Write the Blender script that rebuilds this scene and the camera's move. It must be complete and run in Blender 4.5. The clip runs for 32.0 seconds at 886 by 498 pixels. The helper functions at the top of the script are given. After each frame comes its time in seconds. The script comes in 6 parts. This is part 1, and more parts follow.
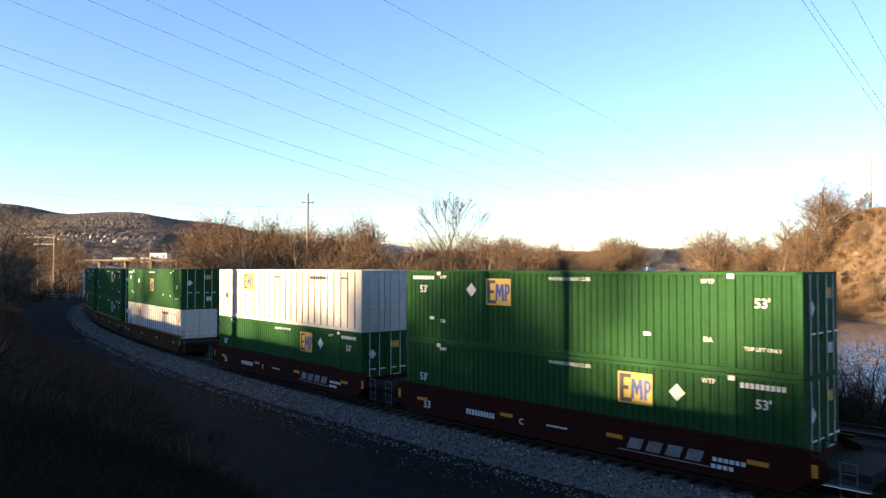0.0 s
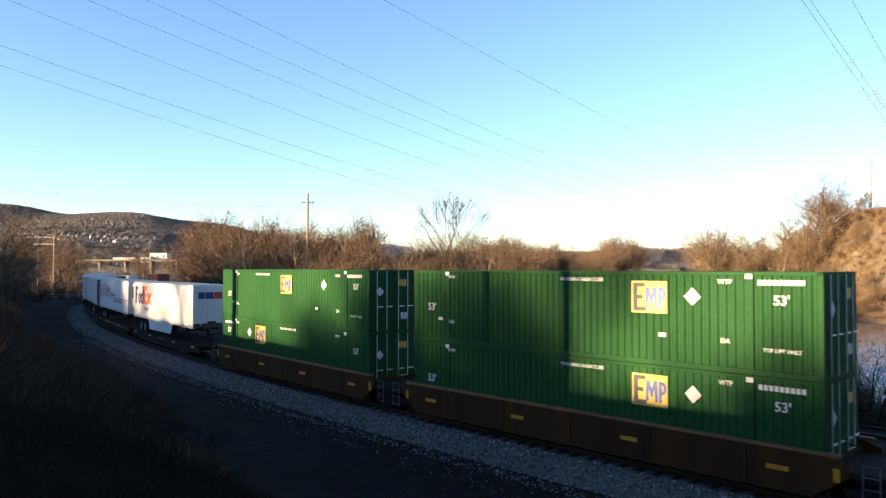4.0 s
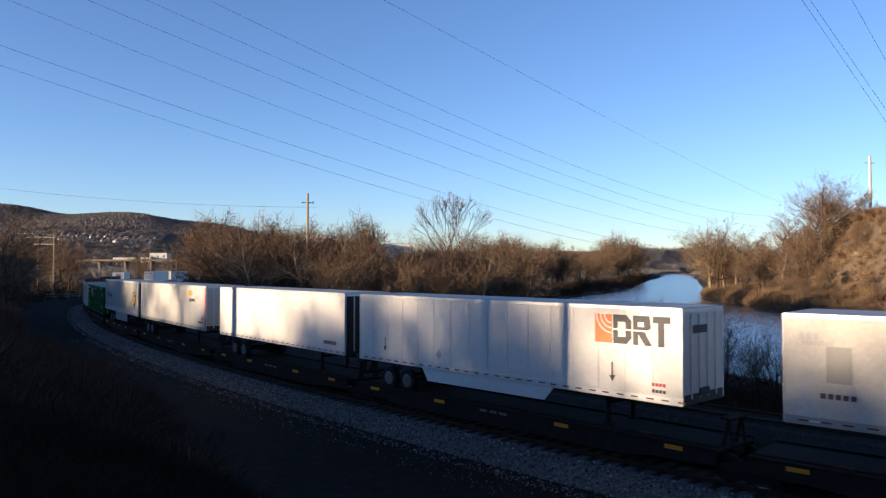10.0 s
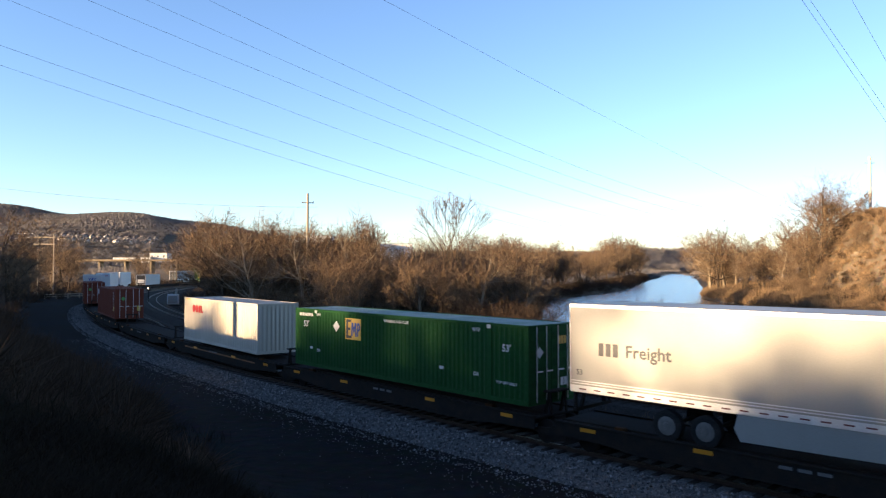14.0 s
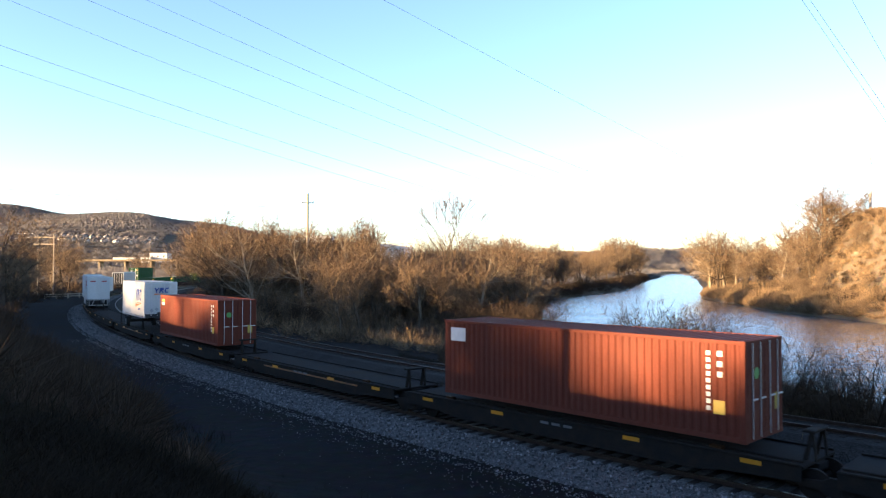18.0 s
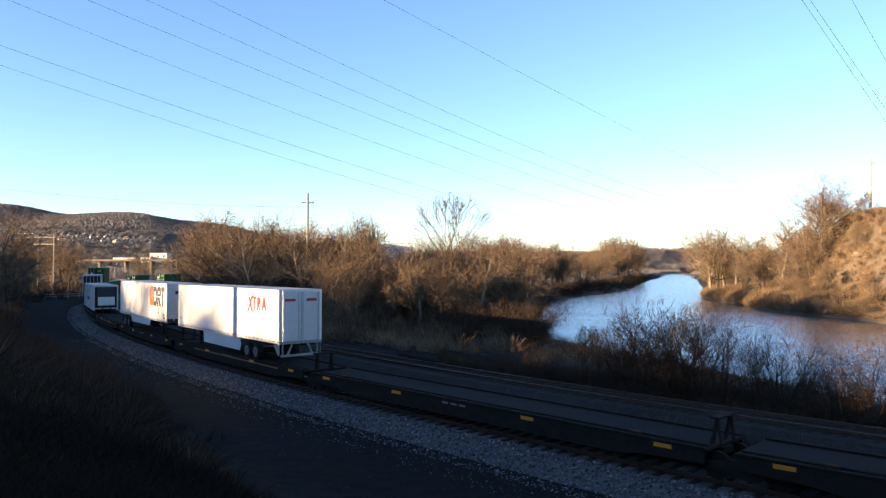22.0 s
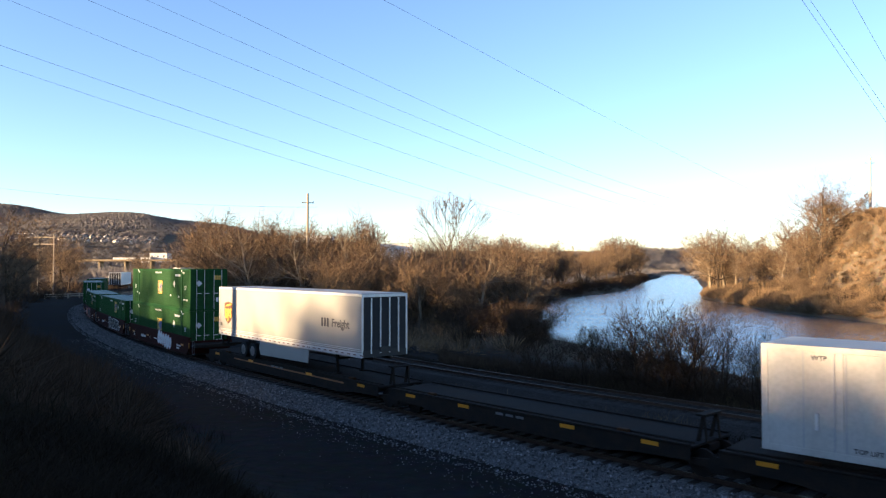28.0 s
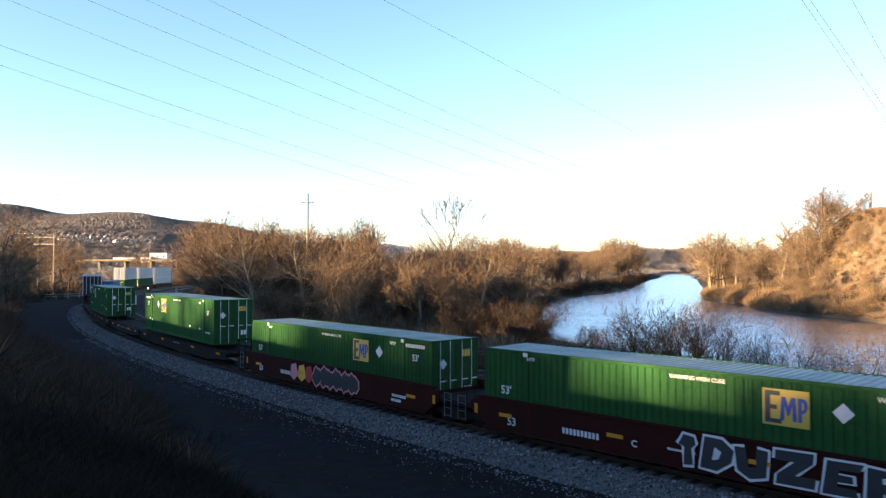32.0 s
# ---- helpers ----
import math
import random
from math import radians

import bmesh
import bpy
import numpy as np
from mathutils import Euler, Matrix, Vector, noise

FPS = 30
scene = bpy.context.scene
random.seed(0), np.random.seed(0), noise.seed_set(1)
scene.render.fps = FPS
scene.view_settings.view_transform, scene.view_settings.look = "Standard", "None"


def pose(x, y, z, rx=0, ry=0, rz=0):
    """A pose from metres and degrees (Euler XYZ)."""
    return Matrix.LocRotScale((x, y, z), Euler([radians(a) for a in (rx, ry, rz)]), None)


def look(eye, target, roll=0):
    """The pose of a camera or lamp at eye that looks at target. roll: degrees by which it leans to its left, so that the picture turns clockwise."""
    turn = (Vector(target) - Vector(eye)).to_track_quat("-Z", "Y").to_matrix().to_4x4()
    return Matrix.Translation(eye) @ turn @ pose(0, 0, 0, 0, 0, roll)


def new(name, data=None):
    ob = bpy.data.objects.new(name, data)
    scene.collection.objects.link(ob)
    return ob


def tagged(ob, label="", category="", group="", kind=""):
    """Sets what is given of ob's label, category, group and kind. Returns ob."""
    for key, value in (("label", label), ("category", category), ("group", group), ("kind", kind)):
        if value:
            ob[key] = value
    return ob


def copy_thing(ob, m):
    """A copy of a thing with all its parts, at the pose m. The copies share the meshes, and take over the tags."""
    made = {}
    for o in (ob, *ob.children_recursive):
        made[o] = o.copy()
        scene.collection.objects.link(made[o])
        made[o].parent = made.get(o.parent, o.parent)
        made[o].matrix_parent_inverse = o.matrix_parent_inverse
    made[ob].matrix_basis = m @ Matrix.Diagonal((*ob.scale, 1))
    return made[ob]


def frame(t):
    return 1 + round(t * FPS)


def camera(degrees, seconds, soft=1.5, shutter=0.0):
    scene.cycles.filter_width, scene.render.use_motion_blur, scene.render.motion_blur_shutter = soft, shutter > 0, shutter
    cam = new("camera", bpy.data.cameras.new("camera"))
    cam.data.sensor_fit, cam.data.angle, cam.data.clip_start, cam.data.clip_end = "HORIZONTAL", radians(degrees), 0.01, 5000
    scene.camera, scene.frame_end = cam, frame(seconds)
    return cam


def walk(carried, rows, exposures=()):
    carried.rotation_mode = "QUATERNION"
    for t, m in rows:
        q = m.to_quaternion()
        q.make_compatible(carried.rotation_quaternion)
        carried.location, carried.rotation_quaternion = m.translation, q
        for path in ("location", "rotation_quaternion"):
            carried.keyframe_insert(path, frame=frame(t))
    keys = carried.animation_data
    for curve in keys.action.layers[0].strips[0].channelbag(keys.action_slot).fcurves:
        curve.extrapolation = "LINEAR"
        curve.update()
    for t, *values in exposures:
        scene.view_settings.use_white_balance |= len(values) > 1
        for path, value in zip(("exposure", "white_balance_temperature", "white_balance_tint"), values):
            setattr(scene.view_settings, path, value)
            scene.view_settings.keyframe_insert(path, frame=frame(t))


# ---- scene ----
cam = camera(62.43, 32.0, soft=1.25, shutter=0.1)
EYE = (0.0, 0.0, 6.28)
AHEAD = look(EYE, (0.0, 100.0, EYE[2] + 2.487))
EXPOSURES = [(0, 2.14, 6500, 22), (1, 1.83, 6060, 23), (2, 1.60, 5900, 21), (3, 2.10, 6350, 20), (5, 2.12, 6400, 21), (6, 1.87, 6150, 23), (7, 1.36, 5750, 23), (8, 1.38, 5780, 24), (9, 1.19, 5680, 24), (12, 1.30, 5700, 24),
             (13, 1.60, 5930, 24), (14, 1.98, 6350, 22), (17, 2.44, 6650, 21), (18, 2.62, 6720, 21), (20, 2.54, 6620, 21), (21, 2.12, 6450, 21), (22, 2.10, 6220, 22), (23, 2.00, 6250, 22), (24.5, 1.29, 5720, 24), (25, 1.46, 5750, 24), (28, 2.13, 6450, 22), (29, 2.27, 6450, 22), (31, 2.44, 6550, 22), (32, 2.56, 6650, 22)]
walk(cam, [(0, AHEAD), (32, AHEAD)], EXPOSURES)

# ---- light ----
SUN_AZ, SUN_EL = radians(206), radians(7.0)
to_sun = Vector((math.cos(SUN_AZ) * math.cos(SUN_EL), math.sin(SUN_AZ) * math.cos(SUN_EL), math.sin(SUN_EL)))
world = bpy.data.worlds.new("sky")
scene.world = world
world.use_nodes = True
wn = world.node_tree.nodes
sky = wn.new("ShaderNodeTexSky")
sky.sky_type = "NISHITA"
sky.sun_disc = False
sky.sun_elevation = SUN_EL
sky.sun_rotation = math.atan2(to_sun.x, to_sun.y)
sky.air_density, sky.dust_density, sky.ozone_density = 0.85, 0.07, 2.5
wn["Background"].inputs["Strength"].default_value = 0.105
world.node_tree.links.new(sky.outputs[0], wn["Background"].inputs["Color"])
sun_data = bpy.data.lights.new("sun", "SUN")
sun_data.energy, sun_data.angle, sun_data.color = 5.0, radians(0.6), (1.0, 0.75, 0.40)
sun = new("sun", sun_data)
sun.matrix_world = look(to_sun * 50, (0, 0, 0))

# ---- materials ----
def rgb(c):
    return (c[0], c[1], c[2], 1.0)


def material(name, color, rough=0.7, metal=0.0, other=None, scale=2.0, amount=0.5, fine=0.0, bump=0.0,
             bump_scale=30.0, vary=0.0, streak=False, spec=0.5, island=0.0, coords="Object"):
    """A surface with two scales of variation between color and other, streaks that run down, and fine relief."""
    m = bpy.data.materials.new(name)
    m.use_nodes = True
    nt = m.node_tree
    n, l = nt.nodes, nt.links
    b = n["Principled BSDF"]
    b.inputs["Roughness"].default_value = rough
    b.inputs["Metallic"].default_value = metal
    b.inputs["Specular IOR Level"].default_value = spec if rough < 0.84 else 0.06
    tc = n.new("ShaderNodeTexCoord")
    mp = n.new("ShaderNodeMapping")
    l.new(tc.outputs[coords], mp.inputs[0])
    if streak:
        mp.inputs["Scale"].default_value = (1.0, 1.0, 0.12)
    other = other or tuple(min(1, c * 0.6) for c in color)
    big = n.new("ShaderNodeTexNoise")
    big.inputs["Scale"].default_value, big.inputs["Detail"].default_value = scale, 5
    l.new(mp.outputs[0], big.inputs[0])
    ramp = n.new("ShaderNodeMapRange")
    ramp.inputs[1].default_value, ramp.inputs[2].default_value = 0.35, 0.72
    ramp.inputs[4].default_value = amount
    l.new(big.outputs[0], ramp.inputs[0])
    mix = n.new("ShaderNodeMix")
    mix.data_type = "RGBA"
    mix.inputs[6].default_value, mix.inputs[7].default_value = rgb(color), rgb(other)
    l.new(ramp.outputs[0], mix.inputs[0])
    out = mix.outputs[2]
    small = n.new("ShaderNodeTexNoise")
    small.inputs["Scale"].default_value, small.inputs["Detail"].default_value = bump_scale, 4
    l.new(tc.outputs[coords], small.inputs[0])
    if fine:
        mr = n.new("ShaderNodeMapRange")
        mr.inputs[1].default_value, mr.inputs[2].default_value = 0.3, 0.7
        mr.inputs[3].default_value, mr.inputs[4].default_value = 1 - fine, 1 + fine
        l.new(small.outputs[0], mr.inputs[0])
        hs = n.new("ShaderNodeHueSaturation")
        l.new(mr.outputs[0], hs.inputs["Value"])
        l.new(out, hs.inputs["Color"])
        out = hs.outputs[0]
    if vary or island:
        src = n.new("ShaderNodeNewGeometry").outputs["Random Per Island"] if island else n.new("ShaderNodeObjectInfo").outputs["Random"]
        k = vary or island
        mr = n.new("ShaderNodeMapRange")
        mr.inputs[3].default_value, mr.inputs[4].default_value = 1 - k, 1 + k
        l.new(src, mr.inputs[0])
        hs = n.new("ShaderNodeHueSaturation")
        l.new(mr.outputs[0], hs.inputs["Value"])
        l.new(out, hs.inputs["Color"])
        out = hs.outputs[0]
    l.new(out, b.inputs["Base Color"])
    if bump:
        bp = n.new("ShaderNodeBump")
        bp.inputs["Strength"].default_value = bump
        bp.inputs["Distance"].default_value = 0.02
        l.new(small.outputs[0], bp.inputs["Height"])
        l.new(bp.outputs[0], b.inputs["Normal"])
    return m


M = {}
M["green"] = material("green_paint", (0.00989, 0.0569, 0.0149), 0.6, spec=0.08, other=(0.0174, 0.0693, 0.0223), scale=0.5, amount=0.6, fine=0.12, bump_scale=9, vary=0.12, streak=True)
M["green_roof"] = material("faded_green_roof", (0.165, 0.225, 0.173), 0.6, other=(0.338, 0.352, 0.33), scale=0.8, amount=0.8, fine=0.2)
M["white"] = material("white_paint", (0.59, 0.58, 0.555), 0.45, other=(0.45, 0.43, 0.4), scale=0.45, amount=0.45, fine=0.05, bump_scale=6, vary=0.05, streak=True)
M["white_dirty"] = material("dirty_white_paint", (0.47, 0.455, 0.42), 0.55, other=(0.37, 0.33, 0.27), scale=0.7, amount=0.5, fine=0.08, bump_scale=8, streak=True)
# post colour holds both rust stain and the shading of the post sides
M["post"] = material("stained_shade_dark_post", (0.2, 0.165, 0.13), 0.6, other=(0.12, 0.09, 0.065), scale=1.2, amount=0.7, streak=True)
M["cream"] = material("dull_cream_paint", (0.45, 0.41, 0.34), 0.55, other=(0.34, 0.29, 0.22), scale=0.6, amount=0.6, fine=0.08, streak=True)
M["alu"] = material("bare_aluminium_rail", (0.62, 0.62, 0.62), 0.45, metal=0.6, other=(0.45, 0.44, 0.42), scale=2, fine=0.1)
M["grey"] = material("light_grey_panel", (0.281, 0.27, 0.247), 0.5, other=(0.21, 0.203, 0.184), scale=0.5, amount=0.5, fine=0.06, streak=True)
M["oxide"] = material("oxide_red_paint", (0.141, 0.0333, 0.0192), 0.65, spec=0.1, other=(0.104, 0.0333, 0.0222), scale=0.6, amount=0.7, fine=0.15, streak=True)
M["blue"] = material("blue_paint", (0.0225, 0.075, 0.21), 0.5, other=(0.0375, 0.0975, 0.188), scale=0.6, amount=0.6, fine=0.1)
M["maroon"] = material("maroon_car_paint", (0.0336, 0.0064, 0.004), 0.8, spec=0.08, other=(0.0208, 0.008, 0.0056), scale=0.9, amount=0.8, fine=0.25, bump=0.2, streak=True)
M["rusty"] = material("rusty_yellow_car_paint", (0.06, 0.0256, 0.008), 0.8, spec=0.08, other=(0.0256, 0.0128, 0.008), scale=0.9, amount=0.9, fine=0.3, bump=0.2, streak=True)
M["deck"] = material("worn_steel_deck", (0.0168, 0.0154, 0.0154), 0.9, other=(0.0224, 0.0154, 0.0112), scale=0.8, amount=0.8, fine=0.3, bump=0.2)
M["steel"] = material("dark_grimy_steel", (0.016, 0.015, 0.014), 0.85, spec=0.2, other=(0.03, 0.021, 0.015), scale=3, amount=0.7, fine=0.2)
M["rail"] = material("rusted_rail_steel", (0.06, 0.036, 0.024), 0.5, metal=0.6, other=(0.042, 0.027, 0.021), scale=3, fine=0.2)
M["rail_top"] = material("polished_rail_head", (0.55, 0.54, 0.52), 0.25, metal=1.0, other=(0.4, 0.38, 0.36), scale=2)
M["rubber"] = material("tyre_rubber", (0.018, 0.018, 0.018), 0.85, other=(0.04, 0.037, 0.033), scale=4, fine=0.2)
M["rim"] = material("grimy_wheel_rim", (0.13, 0.125, 0.12), 0.55, metal=0.3, other=(0.06, 0.055, 0.05), scale=5)
M["charcoal"] = material("charcoal_panel", (0.030, 0.030, 0.032), 0.7, spec=0.15, other=(0.06, 0.058, 0.055), scale=0.9, amount=0.6, fine=0.15, streak=True)
# faded strip of the flat cars, also the sunlit rust of well car chords
M["rust_strip_lit_chord"] = material("faded_orange_strip_and_lit_chord", (0.22, 0.085, 0.02), 0.75, other=(0.09, 0.04, 0.018), scale=1.5, amount=0.9, fine=0.2)
M["black"] = material("black_paint", (0.015, 0.015, 0.016), 0.6, other=(0.03, 0.03, 0.03), scale=2)
M["reflector"] = material("amber_reflective_tape", (0.55, 0.20, 0.010), 0.35, other=(0.5, 0.25, 0.03), scale=8, amount=0.4)
M["tape_red"] = material("red_reflective_tape", (0.10, 0.016, 0.016), 0.45, other=(0.07, 0.02, 0.02), scale=8)
M["yellow"] = material("yellow_panel", (0.54, 0.352, 0.045), 0.5, other=(0.413, 0.3, 0.075), scale=1.5, amount=0.5, fine=0.08)
M["ink"] = material("dark_lettering", (0.03, 0.03, 0.04), 0.6, other=(0.06, 0.06, 0.06), scale=4)
M["ink_white"] = material("white_lettering", (0.593, 0.593, 0.578), 0.6, other=(0.418, 0.418, 0.395), scale=5)
M["ink_blue"] = material("blue_lettering", (0.022, 0.055, 0.24), 0.5, other=(0.05, 0.11, 0.34), scale=3)
M["ink_navy"] = material("deep_violet_lettering", (0.035, 0.018, 0.10), 0.5, other=(0.05, 0.03, 0.11), scale=3)
M["ink_orange"] = material("orange_lettering", (0.68, 0.136, 0.016), 0.5, other=(0.6, 0.16, 0.032), scale=3)
M["ink_red"] = material("red_lettering", (0.384, 0.024, 0.024), 0.5, other=(0.32, 0.04, 0.032), scale=3)
M["ink_green"] = material("green_lettering", (0.07, 0.28, 0.06), 0.5, other=(0.10, 0.30, 0.09), scale=3)
M["ink_brown"] = material("brown_shield", (0.085, 0.03, 0.01), 0.5, other=(0.10, 0.04, 0.02), scale=3)
M["ink_gold"] = material("gold_shapes", (0.624, 0.336, 0.04), 0.5, other=(0.56, 0.304, 0.056), scale=3)
M["ink_grey"] = material("grey_lettering", (0.33, 0.33, 0.34), 0.6, other=(0.42, 0.42, 0.42), scale=4)
M["ink_pink"] = material("pink_spray_paint", (0.55, 0.20, 0.22), 0.6, other=(0.4, 0.2, 0.2), scale=3)
M["ballast"] = material("crushed_stone_ballast", (0.10, 0.098, 0.095), 0.95, other=(0.045, 0.043, 0.041), scale=0.8, amount=0.5, fine=0.5, bump=1.0, bump_scale=14, island=0.35)
M["cinder"] = material("dark_cinder_ballast", (0.034, 0.031, 0.028), 0.95, other=(0.02, 0.017, 0.015), scale=0.8, amount=0.6, fine=0.5, bump=1.0, bump_scale=14)
M["tie"] = material("creosoted_timber", (0.0263, 0.0203, 0.0165), 0.9, other=(0.045, 0.0375, 0.0315), scale=4, fine=0.3, bump=0.4)
M["bark"] = material("bark", (0.055, 0.041, 0.030), 0.9, other=(0.125, 0.095, 0.068), scale=2.5, amount=0.8, fine=0.3, vary=0.25)
M["pale_bark"] = material("pale_sycamore_bark", (0.216, 0.172, 0.12), 0.85, other=(0.112, 0.08, 0.056), scale=1.2, amount=0.9, fine=0.2, vary=0.15)
M["twig"] = material("winter_twigs", (0.112, 0.072, 0.043), 0.9, other=(0.235, 0.162, 0.098), scale=0.12, amount=0.9, island=0.35)
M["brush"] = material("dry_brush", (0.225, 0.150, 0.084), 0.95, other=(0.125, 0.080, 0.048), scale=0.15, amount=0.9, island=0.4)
# dark copy of the undergrowth stems, with shade put into the colour
M["shade_thorn"] = material("shade_dark_thorn_stems", (0.038, 0.026, 0.018), 0.9, other=(0.075, 0.050, 0.032), scale=0.4, amount=0.9, island=0.3)
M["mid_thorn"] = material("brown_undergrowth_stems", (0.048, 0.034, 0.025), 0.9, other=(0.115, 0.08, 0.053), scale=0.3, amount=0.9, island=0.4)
# distance haze is put into a greyer, mauve twig colour
M["hazed_twig"] = material("hazed_winter_woods", (0.144, 0.131, 0.131), 0.95, other=(0.179, 0.16, 0.148), scale=0.02, amount=0.9, island=0.1)
# grass darker than the straw below, bank shade put into its colour
M["dead_grass"] = material("shade_dark_dead_grass", (0.021, 0.016, 0.010), 0.95, other=(0.011, 0.008, 0.006), scale=0.3, amount=0.9, island=0.4)
# far woods: normals bent toward one fixed direction, so their shading stays even
fn, fl = M["hazed_twig"].node_tree.nodes, M["hazed_twig"].node_tree.links
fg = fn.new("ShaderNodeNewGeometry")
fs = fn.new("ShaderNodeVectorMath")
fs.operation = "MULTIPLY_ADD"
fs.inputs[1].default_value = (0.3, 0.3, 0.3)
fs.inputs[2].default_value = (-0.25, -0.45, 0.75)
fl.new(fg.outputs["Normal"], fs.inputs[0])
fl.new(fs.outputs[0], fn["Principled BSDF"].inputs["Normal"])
M["straw"] = material("pale_straw", (0.13, 0.095, 0.052), 0.95, other=(0.07, 0.052, 0.03), scale=0.5, amount=0.9, island=0.4)
M["ink_faded"] = material("faded_lettering", (0.19, 0.185, 0.18), 0.7, other=(0.09, 0.085, 0.08), scale=3, amount=0.9)
M["ink_dim"] = material("grimy_lettering", (0.11, 0.11, 0.11), 0.7, other=(0.06, 0.06, 0.06), scale=5)
M["pole"] = material("weathered_pole_wood", (0.315, 0.255, 0.188), 0.85, other=(0.21, 0.158, 0.112), scale=2, fine=0.2, streak=True)
M["wire"] = material("overhead_wire", (0.06, 0.06, 0.065), 0.5, metal=0.5)
M["house_wall"] = material("pale_house_walls", (0.6, 0.57, 0.525), 0.8, other=(0.54, 0.465, 0.39), scale=0.3, vary=0.3)
M["house_roof"] = material("grey_shingle_roof", (0.13, 0.12, 0.12), 0.9, other=(0.18, 0.14, 0.12), scale=0.3, vary=0.3)
M["shed"] = material("white_warehouse_cladding", (0.533, 0.526, 0.511), 0.6, other=(0.432, 0.418, 0.396), scale=0.1, amount=0.5, fine=0.05)
M["glass"] = material("dark_window_glass", (0.03, 0.04, 0.05), 0.1, other=(0.05, 0.06, 0.07), scale=1, spec=0.8)
M["stone"] = material("broken_grey_stones", (0.19, 0.186, 0.182), 0.95, other=(0.045, 0.044, 0.045), scale=6, amount=0.9, island=0.6)
M["galvanised"] = material("pale_galvanised_pole", (0.465, 0.435, 0.39), 0.6, other=(0.338, 0.3, 0.255), scale=1.0, amount=0.7, fine=0.1, streak=True)
M["rock"] = material("limestone_cliff", (0.225, 0.176, 0.116), 0.95, other=(0.135, 0.0975, 0.0638), scale=0.35, amount=0.9, fine=0.3, bump=0.8, bump_scale=2.0)

# ground, earthier by the tracks and darkened there for shade, tawny further out
g = bpy.data.materials.new("earth_and_dead_grass")
g.use_nodes = True
gn, gl = g.node_tree.nodes, g.node_tree.links
gb = gn["Principled BSDF"]
gb.inputs["Roughness"].default_value = 1.0
gb.inputs["Specular IOR Level"].default_value = 0.03
gt = gn.new("ShaderNodeTexCoord")


def noise_node(scale, detail=5):
    t = gn.new("ShaderNodeTexNoise")
    t.inputs["Scale"].default_value, t.inputs["Detail"].default_value = scale, detail
    gl.new(gt.outputs["Object"], t.inputs[0])
    return t


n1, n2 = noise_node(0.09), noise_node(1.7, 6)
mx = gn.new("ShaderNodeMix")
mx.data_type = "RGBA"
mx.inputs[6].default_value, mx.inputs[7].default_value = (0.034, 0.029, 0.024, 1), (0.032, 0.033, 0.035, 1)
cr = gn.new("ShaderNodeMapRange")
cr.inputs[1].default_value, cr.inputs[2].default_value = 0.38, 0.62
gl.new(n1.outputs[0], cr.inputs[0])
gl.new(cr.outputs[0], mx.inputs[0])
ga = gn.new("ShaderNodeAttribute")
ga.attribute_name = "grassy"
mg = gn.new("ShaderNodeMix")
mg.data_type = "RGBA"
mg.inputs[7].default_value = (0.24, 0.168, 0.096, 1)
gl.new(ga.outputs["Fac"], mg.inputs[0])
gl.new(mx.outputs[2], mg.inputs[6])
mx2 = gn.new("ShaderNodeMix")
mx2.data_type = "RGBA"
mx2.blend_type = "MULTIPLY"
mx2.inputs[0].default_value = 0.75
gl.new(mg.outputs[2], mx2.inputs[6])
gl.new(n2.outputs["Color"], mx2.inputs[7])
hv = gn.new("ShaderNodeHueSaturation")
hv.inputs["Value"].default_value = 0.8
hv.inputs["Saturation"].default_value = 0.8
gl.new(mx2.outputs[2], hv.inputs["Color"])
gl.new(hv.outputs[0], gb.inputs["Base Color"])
gbp = gn.new("ShaderNodeBump")
gbp.inputs["Strength"].default_value, gbp.inputs["Distance"].default_value = 0.8, 0.08
gl.new(n2.outputs[0], gbp.inputs["Height"])
gl.new(gbp.outputs[0], gb.inputs["Normal"])
M["ground"] = g

# river: brown water under a gloss with long ripples
w = bpy.data.materials.new("river_water")
w.use_nodes = True
wnn, wl = w.node_tree.nodes, w.node_tree.links
wb = wnn["Principled BSDF"]
wb.inputs["Base Color"].default_value = (0.085, 0.090, 0.092, 1)
wb.inputs["Roughness"].default_value = 0.06
wb.inputs["IOR"].default_value = 1.45
wt = wnn.new("ShaderNodeTexCoord")


def water_noise(sx, sy, scale, detail, turnz=0.35):
    wm = wnn.new("ShaderNodeMapping")
    wm.inputs["Scale"].default_value = (sx, sy, 1.0)
    wm.inputs["Rotation"].default_value = (0, 0, turnz)
    wl.new(wt.outputs["Object"], wm.inputs[0])
    t = wnn.new("ShaderNodeTexNoise")
    t.inputs["Scale"].default_value, t.inputs["Detail"].default_value = scale, detail
    wl.new(wm.outputs[0], t.inputs[0])
    return t


def water_math(op, a, b):
    m = wnn.new("ShaderNodeVectorMath")
    m.operation = op
    for i, q in enumerate((a, b)):
        if isinstance(q, tuple):
            m.inputs[i].default_value = q
        else:
            wl.new(q, m.inputs[i])
    return m.outputs[0]


ripple = water_math("ADD", water_noise(0.7, 1.5, 7.0, 2).outputs["Color"], water_noise(0.4, 0.8, 3.0, 2).outputs["Color"])
ripple = water_math("MULTIPLY", water_math("SUBTRACT", ripple, (1.0, 1.0, 1.0)), (0.22, 0.42, 0.0))
calm = wnn.new("ShaderNodeMapRange")
calm.inputs[1].default_value, calm.inputs[2].default_value = 0.36, 0.64
calm.inputs[3].default_value, calm.inputs[4].default_value = 0.55, 1.15
wl.new(water_noise(0.05, 0.16, 0.9, 3, 0.5).outputs[0], calm.inputs[0])
ripple = water_math("MULTIPLY", ripple, calm.outputs[0])
